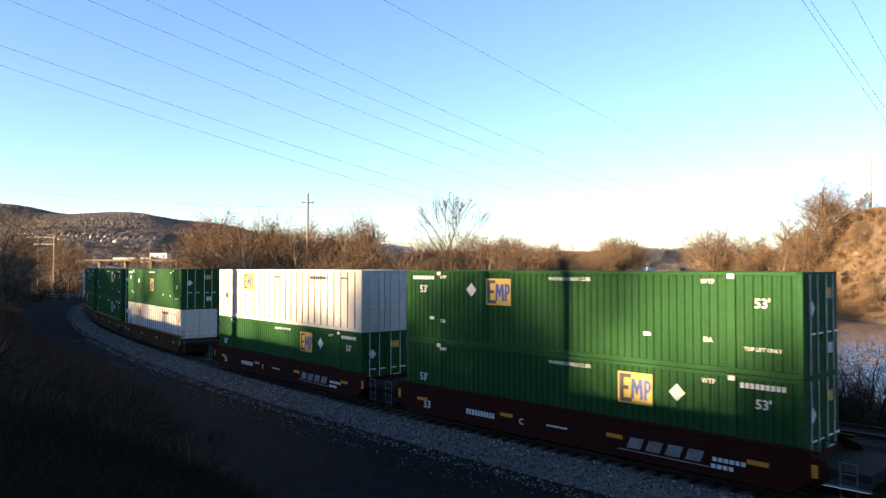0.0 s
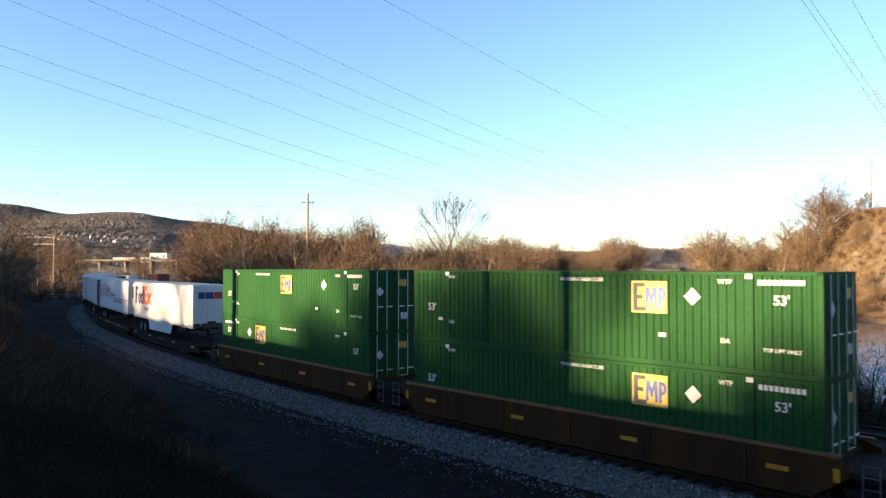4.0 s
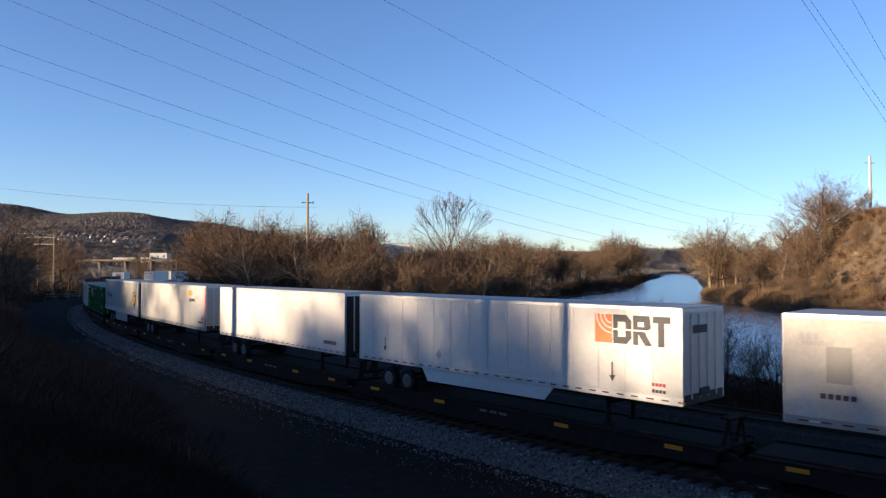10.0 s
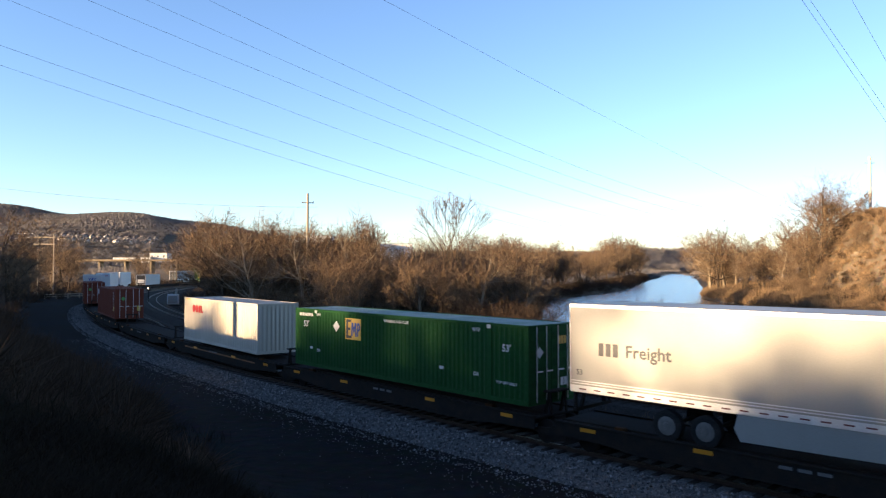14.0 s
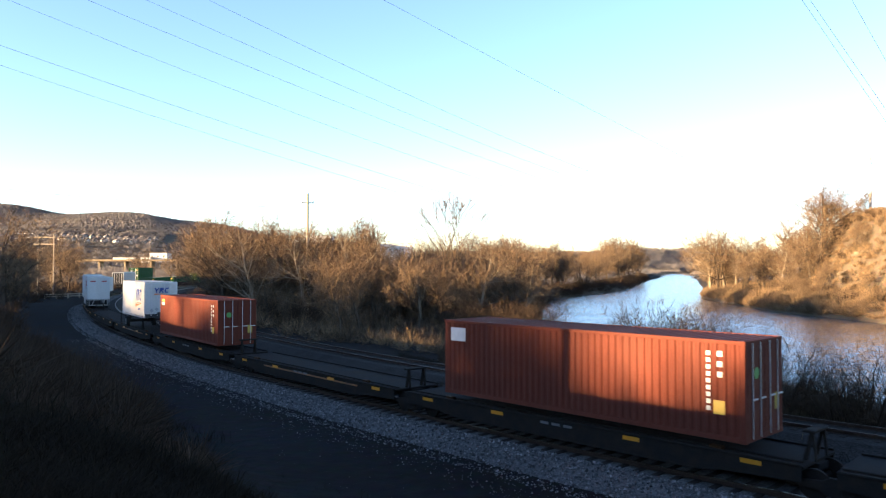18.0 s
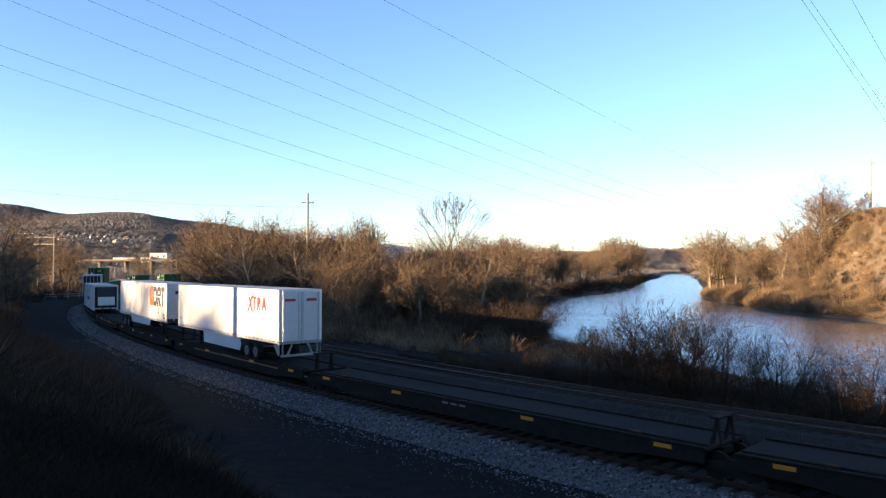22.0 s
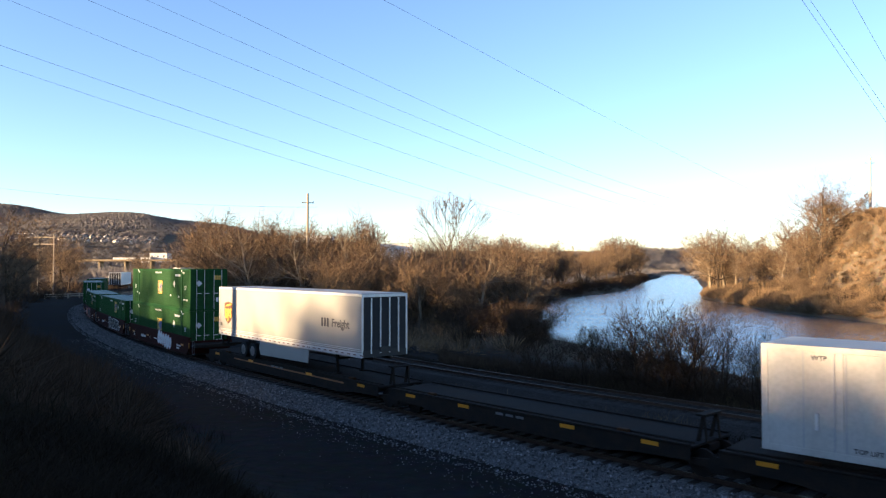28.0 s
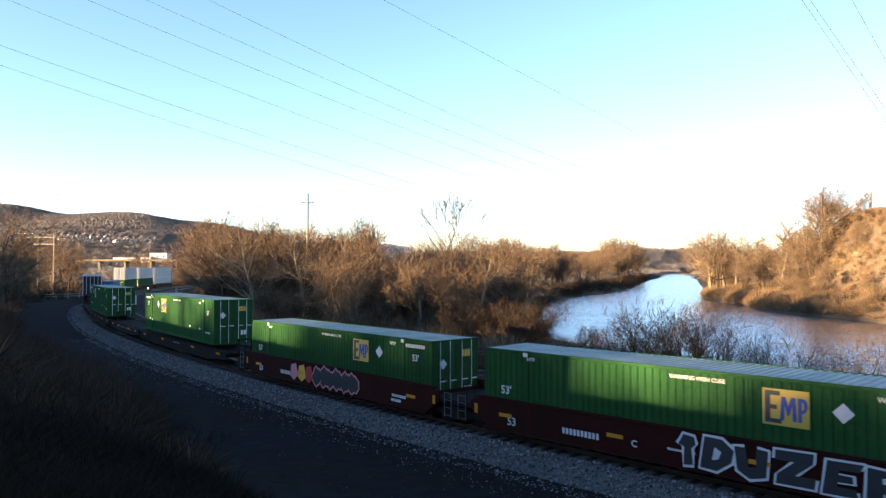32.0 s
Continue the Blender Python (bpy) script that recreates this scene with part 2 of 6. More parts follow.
wl.new(water_math("NORMALIZE", water_math("ADD", ripple, (-0.015, -0.055, 1.0)), (0.0, 0.0, 0.0)), wb.inputs["Normal"])
M["water"] = w


# ---- mesh building ----
class Geo:
    """Collects vertices and faces of one mesh."""

    def __init__(self):
        self.v, self.f = [], []

    def add(self, verts, faces):
        o = len(self.v)
        self.v.extend(verts)
        self.f.extend([tuple(i + o for i in f) for f in faces])
        return self

    def box(self, x0, x1, y0, y1, z0, z1, c=0.0):
        """A box, with its long edges chamfered by c."""
        if not c:
            v = [(x, y, z) for x in (x0, x1) for y in (y0, y1) for z in (z0, z1)]
            return self.add(v, [(0, 1, 3, 2), (4, 6, 7, 5), (0, 4, 5, 1), (2, 3, 7, 6), (0, 2, 6, 4), (1, 5, 7, 3)])
        v, f = [], []
        for sx in (0, 1):
            for sy in (0, 1):
                for sz in (0, 1):
                    x, y, z = (x0, x1)[sx], (y0, y1)[sy], (z0, z1)[sz]
                    ix, iy, iz = c * (1 - 2 * sx), c * (1 - 2 * sy), c * (1 - 2 * sz)
                    v += [(x, y + iy, z + iz), (x + ix, y, z + iz), (x + ix, y + iy, z)]

        def at(sx, sy, sz, k):
            return (sx * 4 + sy * 2 + sz) * 3 + k
        for s in (0, 1):
            f.append([at(s, 0, 0, 0), at(s, 0, 1, 0), at(s, 1, 1, 0), at(s, 1, 0, 0)][::1 if not s else -1])
            f.append([at(0, s, 0, 1), at(1, s, 0, 1), at(1, s, 1, 1), at(0, s, 1, 1)][::1 if not s else -1])
            f.append([at(0, 0, s, 2), at(0, 1, s, 2), at(1, 1, s, 2), at(1, 0, s, 2)][::1 if not s else -1])
        for a in (0, 1):
            for b in (0, 1):
                f.append([at(0, a, b, 1), at(1, a, b, 1), at(1, a, b, 2), at(0, a, b, 2)])
                f.append([at(a, 0, b, 0), at(a, 1, b, 0), at(a, 1, b, 2), at(a, 0, b, 2)])
                f.append([at(a, b, 0, 0), at(a, b, 1, 0), at(a, b, 1, 1), at(a, b, 0, 1)])
        for sx in (0, 1):
            for sy in (0, 1):
                for sz in (0, 1):
                    f.append([at(sx, sy, sz, k) for k in range(3)])
        return self.add(v, f)

    def ring(self, p, q, r0, r1, n=8, caps=True):
        """A tapered tube from p to q."""
        p, q = Vector(p), Vector(q)
        d = (q - p).normalized()
        a = d.orthogonal().normalized()
        b = d.cross(a)
        v = []
        for c, r in ((p, r0), (q, r1)):
            for i in range(n):
                t = 2 * math.pi * i / n
                v.append(tuple(c + (a * math.cos(t) + b * math.sin(t)) * r))
        f = [(i, (i + 1) % n, n + (i + 1) % n, n + i) for i in range(n)]
        if caps:
            f += [tuple(range(n))[::-1], tuple(range(n, 2 * n))]
        return self.add(v, f)

    def tube(self, pts, radii, n=5):
        """One unbroken tube through the points."""
        o = len(self.v)
        for i, p in enumerate(pts):
            d = (pts[min(i + 1, len(pts) - 1)] - pts[max(i - 1, 0)]).normalized()
            side = d.cross(Vector((0, 0, 1))).normalized()
            up = side.cross(d)
            for k in range(n):
                t = 2 * math.pi * k / n
                self.v.append(tuple(p + (side * math.cos(t) + up * math.sin(t)) * radii[i]))
        for i in range(len(pts) - 1):
            for k in range(n):
                a, b = o + i * n + k, o + i * n + (k + 1) % n
                self.f.append((a, b, b + n, a + n))
        return self

    def slab(self, outline, axis, a, b):
        """A flat outline (pairs) pushed from a to b along the axis 'x', 'y' or 'z'."""
        n = len(outline)
        v = []
        for d in (a, b):
            for s, t in outline:
                v.append({"x": (d, s, t), "y": (s, d, t), "z": (s, t, d)}[axis])
        f = [(i, (i + 1) % n, n + (i + 1) % n, n + i) for i in range(n)]
        return self.add(v, f + [tuple(range(n))[::-1], tuple(range(n, 2 * n))])

    def mesh(self, name, mat, smooth=False):
        me = bpy.data.meshes.new(name)
        me.from_pydata(self.v, [], self.f)
        bm = bmesh.new()
        bm.from_mesh(me)
        bmesh.ops.recalc_face_normals(bm, faces=bm.faces)
        bm.to_mesh(me)
        bm.free()
        if smooth:
            me.shade_smooth()
        me.materials.append(mat)
        return me


def part(name, geo, mat, parent, label="", smooth=False):
    """One mesh object under a thing or a part."""
    me = geo if isinstance(geo, bpy.types.Mesh) else geo.mesh(name, mat, smooth)
    ob = new(name, me)
    ob.parent = parent
    return tagged(ob, label) if label else ob


def thing(name, label, category, group="", kind=""):
    ob = new(name)
    ob.empty_display_size = 0.3
    return tagged(ob, label, category, group, kind)


def solid(name, geo, mat, label="", category="", group="", kind="", smooth=False):
    return tagged(new(name, geo.mesh(name, mat, smooth)), label, category, group, kind)


text_cache = {}


def letters(string, size, mat):
    """Raised lettering as a mesh, on the near side of a vehicle: x along it, z up."""
    key = (string, round(size, 3), mat.name)
    if key in text_cache:
        return text_cache[key]
    cu = bpy.data.curves.new("lettering", "FONT")
    cu.body, cu.size, cu.align_x, cu.align_y = string, size, "CENTER", "CENTER"
    cu.resolution_u = 2
    cu.offset = size * 0.018
    cu.extrude = 0.003
    tmp = new("lettering", cu)
    bpy.context.view_layer.update()
    me = bpy.data.meshes.new_from_object(tmp.evaluated_get(bpy.context.evaluated_depsgraph_get()))
    bpy.data.objects.remove(tmp)
    me.transform(Matrix.Rotation(radians(90), 4, "X"))
    me.materials.clear()
    me.materials.append(mat)
    text_cache[key] = me
    return me


def write(string, size, mat, parent, x, y, z, end=False):
    """Lettering on the near side (y) or, with end, on the leading end (x) of a vehicle."""
    ob = new("lettering", letters(string, size, mat))
    ob.parent = parent
    ob.matrix_basis = pose(x, y, z, 0, 0, 90 if end else 0)
    return ob


# ---- the line of the track ----
START, END, STEP = -800.0, 620.0, 1.0
K0, K1, K2 = 0.0033564, 0.0018255, 0.0010717
line_s = np.arange(START, END + STEP, STEP)


def bend(s):
    k = K0 + K1 * s / 100 + K2 * (s / 100) ** 2
    k = np.where(s > 45, (K0 + K1 * 0.45 + K2 * 0.2) * np.clip(1 - (s - 45) / 40, 0, 1), k)
    return np.where(s < -300, 0.0075 * np.clip(1 + (s + 300) / 60, 0, 1), k)


kk = bend(line_s)
turn = np.concatenate([[0], np.cumsum((kk[1:] + kk[:-1]) / 2 * STEP)])
i0 = int(round(-START / STEP))
turn = turn - turn[i0] - 0.8671016
lx = np.concatenate([[0], np.cumsum((np.cos(turn[1:]) + np.cos(turn[:-1])) / 2 * STEP)])
ly = np.concatenate([[0], np.cumsum((np.sin(turn[1:]) + np.sin(turn[:-1])) / 2 * STEP)])
lx, ly = lx - lx[i0] - 7.37054, ly - ly[i0] + 38.00155


def on_line(s, off=0.0):
    """A place on the track: off metres to the left of its middle. Also its heading."""
    h = float(np.interp(s, line_s, turn))
    o = off + 1.3
    return float(np.interp(s, line_s, lx)) - o * math.sin(h), float(np.interp(s, line_s, ly)) + o * math.cos(h), h


cxs = lx - 1.3 * np.sin(turn)
cys = ly + 1.3 * np.cos(turn)


def off_line(x, y):
    """Signed distance from the track's middle (left of travel positive) and the place along it."""
    x, y = np.atleast_1d(x), np.atleast_1d(y)
    o, s = np.empty(len(x)), np.empty(len(x))
    for a in range(0, len(x), 4000):
        dx, dy = x[a:a + 4000, None] - cxs[None, ::4], y[a:a + 4000, None] - cys[None, ::4]
        i = np.argmin(dx * dx + dy * dy, axis=1)
        r = np.arange(len(i))
        t = turn[::4][i]
        side = -dx[r, i] * np.sin(t) + dy[r, i] * np.cos(t)
        o[a:a + 4000] = np.copysign(np.hypot(dx[r, i], dy[r, i]), side)
        s[a:a + 4000] = line_s[::4][i]
    return o, s


SPEED, GAIN = 15.7018, 0.0094528


def ride(u0, u1, t, z=0.0):
    """The pose at t seconds of a vehicle that reaches from u0 to u1 along the train."""
    d = SPEED * t + GAIN * t * t
    reach = (u1 - u0) * 0.38
    mid = (u0 + u1) / 2 + d
    ax, ay, _ = on_line(mid - reach)
    bx, by, _ = on_line(mid + reach)
    return pose((ax + bx) / 2, (ay + by) / 2, z, 0, 0, math.degrees(math.atan2(by - ay, bx - ax)))


riders = []


def board(ob, u0, u1, z=0.0):
    """Sets a vehicle or load on the train; it is keyed at the end of the file."""
    riders.append((ob, u0, u1, z))
    ob.matrix_basis = ride(u0, u1, 0, z)
    return ob

# ---- ground, river and hills ----
SHORE_Y = [-400, 5, 45, 85, 104, 170, 240, 315, 491, 800, 1100, 1600, 3900]
SHORE_L = [190, 46, 31, 17, 14, 22, 36, 77, 134, 235, 330, 760, 2900]
SHORE_R = [260, 118, 98, 86, 82, 76, 84, 112, 172, 275, 372, 815, 2960]
RIDGE_A = [-0.9, -0.61, -0.53, -0.41, -0.30, -0.22, -0.07, 0.1, 0.32, 0.6, 1.0]
RIDGE_Z = [140, 119, 113, 103, 78, 56, 36, 30, 36, 56, 66]
WATER_Z = -4.0
CREST_S = [-110, -74, -55, -36, -27, -21, -15, -7, 2, 30, 70]
CREST_Z = [9.0, 10.2, 10.5, 11.1, 11.8, 12.7, 13.2, 13.6, 14.6, 16.3, 18]


def smooth(t):
    t = np.clip(t, 0, 1)
    return t * t * (3 - 2 * t)


def ground_z(x, y):
    """The height of the ground."""
    x, y = np.atleast_1d(np.asarray(x, float)), np.atleast_1d(np.asarray(y, float))
    o, s = off_line(x, y)
    wob = np.sin(x * 0.21 + 1.3) * np.cos(y * 0.17) + 0.6 * np.sin(x * 0.53 - y * 0.47)
    rise = smooth((s + 100) / 45)
    top = np.interp(s, CREST_S, CREST_Z)
    hill = -0.62 + (5.3 * smooth((-o - 8.5 - 0.5 * wob) / 13.5) + 1.5 * smooth((-o - 23) / 25) + (top - 6.2) * smooth((-o - 60) / 55) + 0.5 * wob * smooth((-o - 25) / 10)) * rise
    hill += 0.12 * wob * np.clip((-o - 8) / 4, 0, 1)
    hill += (12.5 - 5.6 * smooth((s + 94) / 30)) * smooth((-o - 20 - wob) / 24) * smooth((s + 165) / 30) * (1 - smooth((s + 62) / 24))
    # unseen rise behind the viewpoint, added to cut the fill light of the sky
    hill += 26 * smooth((-y - 13) / 42) * smooth((x + 42) / 26)
    flat = -0.62 - 1.3 * smooth((o - 13) / 12) + 0.12 * wob * np.clip((o - 12) / 4, 0, 1)
    z = np.where(o < 0, hill, flat)
    xl, xr = np.interp(y, SHORE_Y, SHORE_L), np.interp(y, SHORE_Y, SHORE_R)
    right = (x > (xl + xr) / 2)
    land_r = -2.2 + 1.5 * smooth((x - xr) / 15)
    bluff = smooth((x - xr - 19 - 0.8 * wob) / 15) * smooth((y - 40) / 60) * (1 - 0.95 * smooth((y - 200) / 32))
    land_r = land_r + 20.5 * bluff + 0.4 * wob
    z = np.where(right, land_r, z)
    inside = np.minimum(x - xl, xr - x)
    z = z + (-5.4 - z) * smooth((inside + 5 + 0.4 * wob) / 8)
    r = np.hypot(x, y)
    ang = x / np.maximum(np.abs(y), 1)
    far = np.interp(ang, RIDGE_A, RIDGE_Z) * smooth((y - 500) / 900) * (1 + 0.05 * np.sin(x * 0.012) + 0.03 * np.sin(x * 0.031 + y * 0.01))
    near_river = smooth((np.abs(inside) - 20) / 200) * (inside < 0)
    z = z + np.where(y > 500, far * near_river, 0) + np.where(y < 0, 12 * smooth((r - 250) / 600), 0)
    return z


def height(x, y):
    return float(ground_z([x], [y])[0])


def spread(lo, hi, fine_lo, fine_hi, step, grow):
    a = list(np.arange(fine_lo, fine_hi + step, step))
    d = step
    while a[-1] < hi:
        d *= grow
        a.append(a[-1] + d)
    d = step
    while a[0] > lo:
        d *= grow
        a.insert(0, a[0] - d)
    return np.array(a)


gx = spread(-4600, 4600, -75, 135, 1.3, 1.11)
gy = spread(-4600, 4900, -8, 240, 1.3, 1.11)
XX, YY = np.meshgrid(gx, gy)
ZZ = ground_z(XX.ravel(), YY.ravel())
me = bpy.data.meshes.new("ground")
nx, ny = len(gx), len(gy)
idx = np.arange(nx * ny).reshape(ny, nx)
quads = np.stack([idx[:-1, :-1], idx[:-1, 1:], idx[1:, 1:], idx[1:, :-1]], -1).reshape(-1, 4)
me.from_pydata(np.stack([XX.ravel(), YY.ravel(), ZZ], -1).tolist(), [], quads.tolist())
me.shade_smooth()
go, gs = off_line(XX.ravel(), YY.ravel())
# the shaded near bank keeps the darkened colour, tawny cover starts beyond it
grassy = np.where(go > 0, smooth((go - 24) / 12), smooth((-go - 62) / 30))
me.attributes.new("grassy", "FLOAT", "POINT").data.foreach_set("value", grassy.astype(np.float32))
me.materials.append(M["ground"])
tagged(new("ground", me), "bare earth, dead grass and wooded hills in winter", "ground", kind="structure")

geo = Geo()
for i in range(len(SHORE_Y) - 1):
    o = len(geo.v)
    for k in (i, i + 1):
        geo.v += [(SHORE_L[k] - 9, SHORE_Y[k], WATER_Z), (SHORE_R[k] + 9, SHORE_Y[k], WATER_Z)]
    geo.f.append((o, o + 1, o + 3, o + 2))
solid("river", geo, M["water"], "wide brown river with gentle ripples that mirrors the sky", "river", kind="structure")


# ---- tracks ----
def swept(profile, s0, s1, off, step=2.0, z=0.0, shift=None):
    """A profile (pairs of offset and height) swept along the line."""
    geo = Geo()
    n = len(profile)
    ss = np.arange(s0, s1 + 0.01, step)
    for s in ss:
        o = off if shift is None else shift(s)
        for a, b in profile:
            x, y, _ = on_line(s, o + a)
            geo.v.append((x, y, z + b))
    for i in range(len(ss) - 1):
        for j in range(n - 1):
            geo.f.append((i * n + j, i * n + j + 1, (i + 1) * n + j + 1, (i + 1) * n + j))
    return geo


RAIL = [(-0.07, -0.16), (-0.015, -0.14), (-0.015, -0.04), (-0.036, -0.03), (-0.036, 0.0), (0.036, 0.0), (0.036, -0.03), (0.015, -0.04), (0.015, -0.14), (0.07, -0.16)]
BED = [(-3.0, -0.72), (-2.6, -0.55), (-1.75, -0.2), (-1.2, -0.17), (1.2, -0.17), (1.75, -0.2), (2.6, -0.55), (3.1, -0.72)]


def join_off(s):
    """The middle track leaves the main one by a turnout."""
    return 4.25 * float(smooth((-12 - s) / 45))


tracks = [("main", -420, 160, None, 0.0), ("middle", -300, -18, join_off, 0.0), ("river", -330, 160, None, 9.7)]
for tname, a, b, fn, off in tracks:
    bed = solid("track_bed", swept(BED, a, b, off, 2.0, -0.02 if tname == "middle" else 0.0, fn), M["ballast"] if tname == "main" else M["cinder"], "sloped bed of crushed stone and cinders under the rails", "ballast", kind="structure")
    root = thing("railway_track", "curved railway track with rusty rails on timber ties", "track", "tracks along the river", kind="structure")
    for side in (-0.755, 0.755):
        f2 = None if fn is None else (lambda s, side=side, fn=fn: fn(s) + side)
        part("rail", swept(RAIL, a, b, off + side, 2.0, 0.0, f2), M["rail"], root)
        if tname == "main":
            part("rail_head", swept([(-0.022, 0.003), (0.022, 0.003)], a, b, off + side, 2.0, 0.0, f2), M["rail_top"], root, "polished running surface")
    tie = Geo().box(-0.11, 0.11, -1.28, 1.28, -0.30, -0.145, 0.015).mesh("tie", M["tie"])
    ties = Geo()
    count = 0
    for s in np.arange(-60 if tname != "middle" else -60, 46, 0.62):
        if fn is not None and s > -20:
            continue
        x, y, h = on_line(s, off if fn is None else fn(s))
        if count < 190:
            ob = new("tie", tie)
            ob.parent = root
            ob.matrix_basis = pose(x, y, 0, 0, 0, math.degrees(h) + random.uniform(-1.2, 1.2))
            count += 1


# ---- the train: shared pieces ----
def wheelset_truck(parent, x):
    """A two-axle rail truck under a car."""
    g = Geo()
    for y in (-1.0, 1.0):
        g.slab([(-1.25, 0.40), (-1.25, 0.56), (-0.6, 0.62), (-0.45, 0.72), (0.45, 0.72), (0.6, 0.62), (1.25, 0.56), (1.25, 0.40), (0.7, 0.38), (0.4, 0.22), (-0.4, 0.22), (-0.7, 0.38)], "y", y - 0.07, y + 0.07)
        g.box(-0.18, 0.18, y - 0.1, y + 0.1, 0.30, 0.60, 0.02)
    g.box(-0.2, 0.2, -1.0, 1.0, 0.48, 0.72, 0.02)
    t = part("truck", g, M["steel"], parent)
    t.location = (x, 0, 0)
    for ax in (-0.89, 0.89):
        for y in (-0.755, 0.755):
            w = part("wheel", WHEEL, M["steel"], t)
            w.location = (ax, y, 0.42)
        a = part("axle", AXLE, M["steel"], t)
        a.location = (ax, 0, 0.42)


WHEEL = Geo().ring((0, -0.06, 0), (0, 0.06, 0), 0.42, 0.42, 20).ring((0, -0.09, 0), (0, 0.09, 0), 0.14, 0.14, 10).mesh("wheel", M["steel"])
AXLE = Geo().ring((0, -0.95, 0), (0, 0.95, 0), 0.08, 0.08, 8).mesh("axle", M["steel"])
REFLECT = Geo().box(-0.3, 0.3, -0.008, 0.0, -0.065, 0.065).mesh("reflector", M["reflector"])


def reflectors(parent, xs, y, z):
    for x in xs:
        r = part("reflector", REFLECT, None, parent)
        r.location = (x, y, z)


# ---- containers ----
HALF_W = 1.295
H = 2.9


def corrugated(x0, x1, y, z0, z1, depth, pitch, axis="y"):
    """A sheet with trapezoid waves; y is its outer plane, the waves go inward by depth."""
    geo = Geo()
    n = max(2, int(round((x1 - x0) / pitch)))
    p = (x1 - x0) / n
    inward = -math.copysign(depth, y) if axis != "z" else -depth
    prof = []
    for i in range(n):
        a = x0 + i * p
        prof += [(a, 0.0), (a + 0.34 * p, 0.0), (a + 0.5 * p, 1.0), (a + 0.84 * p, 1.0)]
    prof.append((x1, 0.0))
    for a, k in prof:
        d = y + inward * k
        if axis == "y":
            geo.v += [(a, d, z0), (a, d, z1)]
        elif axis == "x":
            geo.v += [(d, a, z0), (d, a, z1)]
        else:
            geo.v += [(a, z0, d), (a, z1, d)]
    for i in range(len(prof) - 1):
        geo.f.append((2 * i, 2 * i + 2, 2 * i + 3, 2 * i + 1))
    return geo


CASTING_GEO = Geo().box(-0.1, 0.1, -0.078, 0.078, -0.062, 0.062, 0.01)
CASTING = CASTING_GEO.mesh("corner_casting", M["steel"])
CASTING_BARE = CASTING_GEO.mesh("corner_casting", M["alu"])
CASTINGS = {}


def shell(root, L, paint, roof_paint, ribbed):
    """Frame, sides, roof and ends of a freight container; the origin is under its middle."""
    h = L / 2
    g = Geo()
    for y in (-HALF_W, HALF_W):
        s = math.copysign(1, y)
        g.box(-h, h, min(y, y - s * 0.07), max(y, y - s * 0.07), H - 0.11, H, 0.01)
        g.box(-h, h, min(y, y - s * 0.07), max(y, y - s * 0.07), 0.0, 0.16, 0.01)
        for x in (-h, h):
            t = math.copysign(1, x)
            g.box(min(x, x - t * 0.16), max(x, x - t * 0.16), min(y, y - s * 0.12), max(y, y - s * 0.12), 0.0, H, 0.012)
    for x in (-h, h):
        t = math.copysign(1, x)
        g.box(min(x, x - t * 0.08), max(x, x - t * 0.08), -HALF_W, HALF_W, H - 0.12, H - 0.002, 0.01)
        g.box(min(x, x - t * 0.08), max(x, x - t * 0.08), -HALF_W, HALF_W, 0.002, 0.16, 0.01)
    if L > 14:
        for x in (-6.096, 6.096):
            for y in (-HALF_W - 0.004, HALF_W + 0.004):
                s = math.copysign(1, y)
                g.box(x - 0.13, x + 0.13, min(y, y - s * 0.07), max(y, y - s * 0.07), 0.0, H + 0.004, 0.012)
    part("frame", g, paint, root)
    for x in (-h + 0.09, h - 0.09) if L < 14 else (-6.096, 6.096):
        for y in (-HALF_W + 0.07, HALF_W - 0.07):
            for z in (0.056, H - 0.056):
                p = part("corner_casting", CASTING_BARE if ribbed else CASTING, None, root)
                p.location = (x, y, z)
                if not ribbed:
                    p.data = CASTINGS.setdefault(paint.name, CASTING_GEO.mesh("corner_casting", paint))
    for y in (-HALF_W + 0.012, HALF_W - 0.012):
        s = math.copysign(1, y)
        if ribbed:
            g = Geo().box(-h + 0.1, h - 0.1, min(y - s * 0.02, y - s * 0.05), max(y - s * 0.02, y - s * 0.05), 0.1, H - 0.05)
            part("side_sheet", g, paint, root)
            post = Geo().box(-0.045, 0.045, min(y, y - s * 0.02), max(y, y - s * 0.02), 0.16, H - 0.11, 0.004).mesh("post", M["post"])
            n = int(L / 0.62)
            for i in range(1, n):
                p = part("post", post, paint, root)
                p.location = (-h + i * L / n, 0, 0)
        else:
            part("side_wall", corrugated(-h + 0.15, h - 0.15, y, 0.14, H - 0.1, 0.034, 0.262), paint, root)
    part("roof", corrugated(-h + 0.07, h - 0.07, H - 0.012, -HALF_W + 0.06, HALF_W - 0.06, 0.03, 0.262, "z"), roof_paint, root, "pale weathered corrugated roof")
    part("floor", Geo().box(-h + 0.05, h - 0.05, -HALF_W + 0.05, HALF_W - 0.05, 0.06, 0.14), M["steel"], root)
    part("rear_wall", corrugated(-HALF_W + 0.1, HALF_W - 0.1, -h + 0.012, 0.14, H - 0.1, 0.034, 0.262, "x"), paint, root)


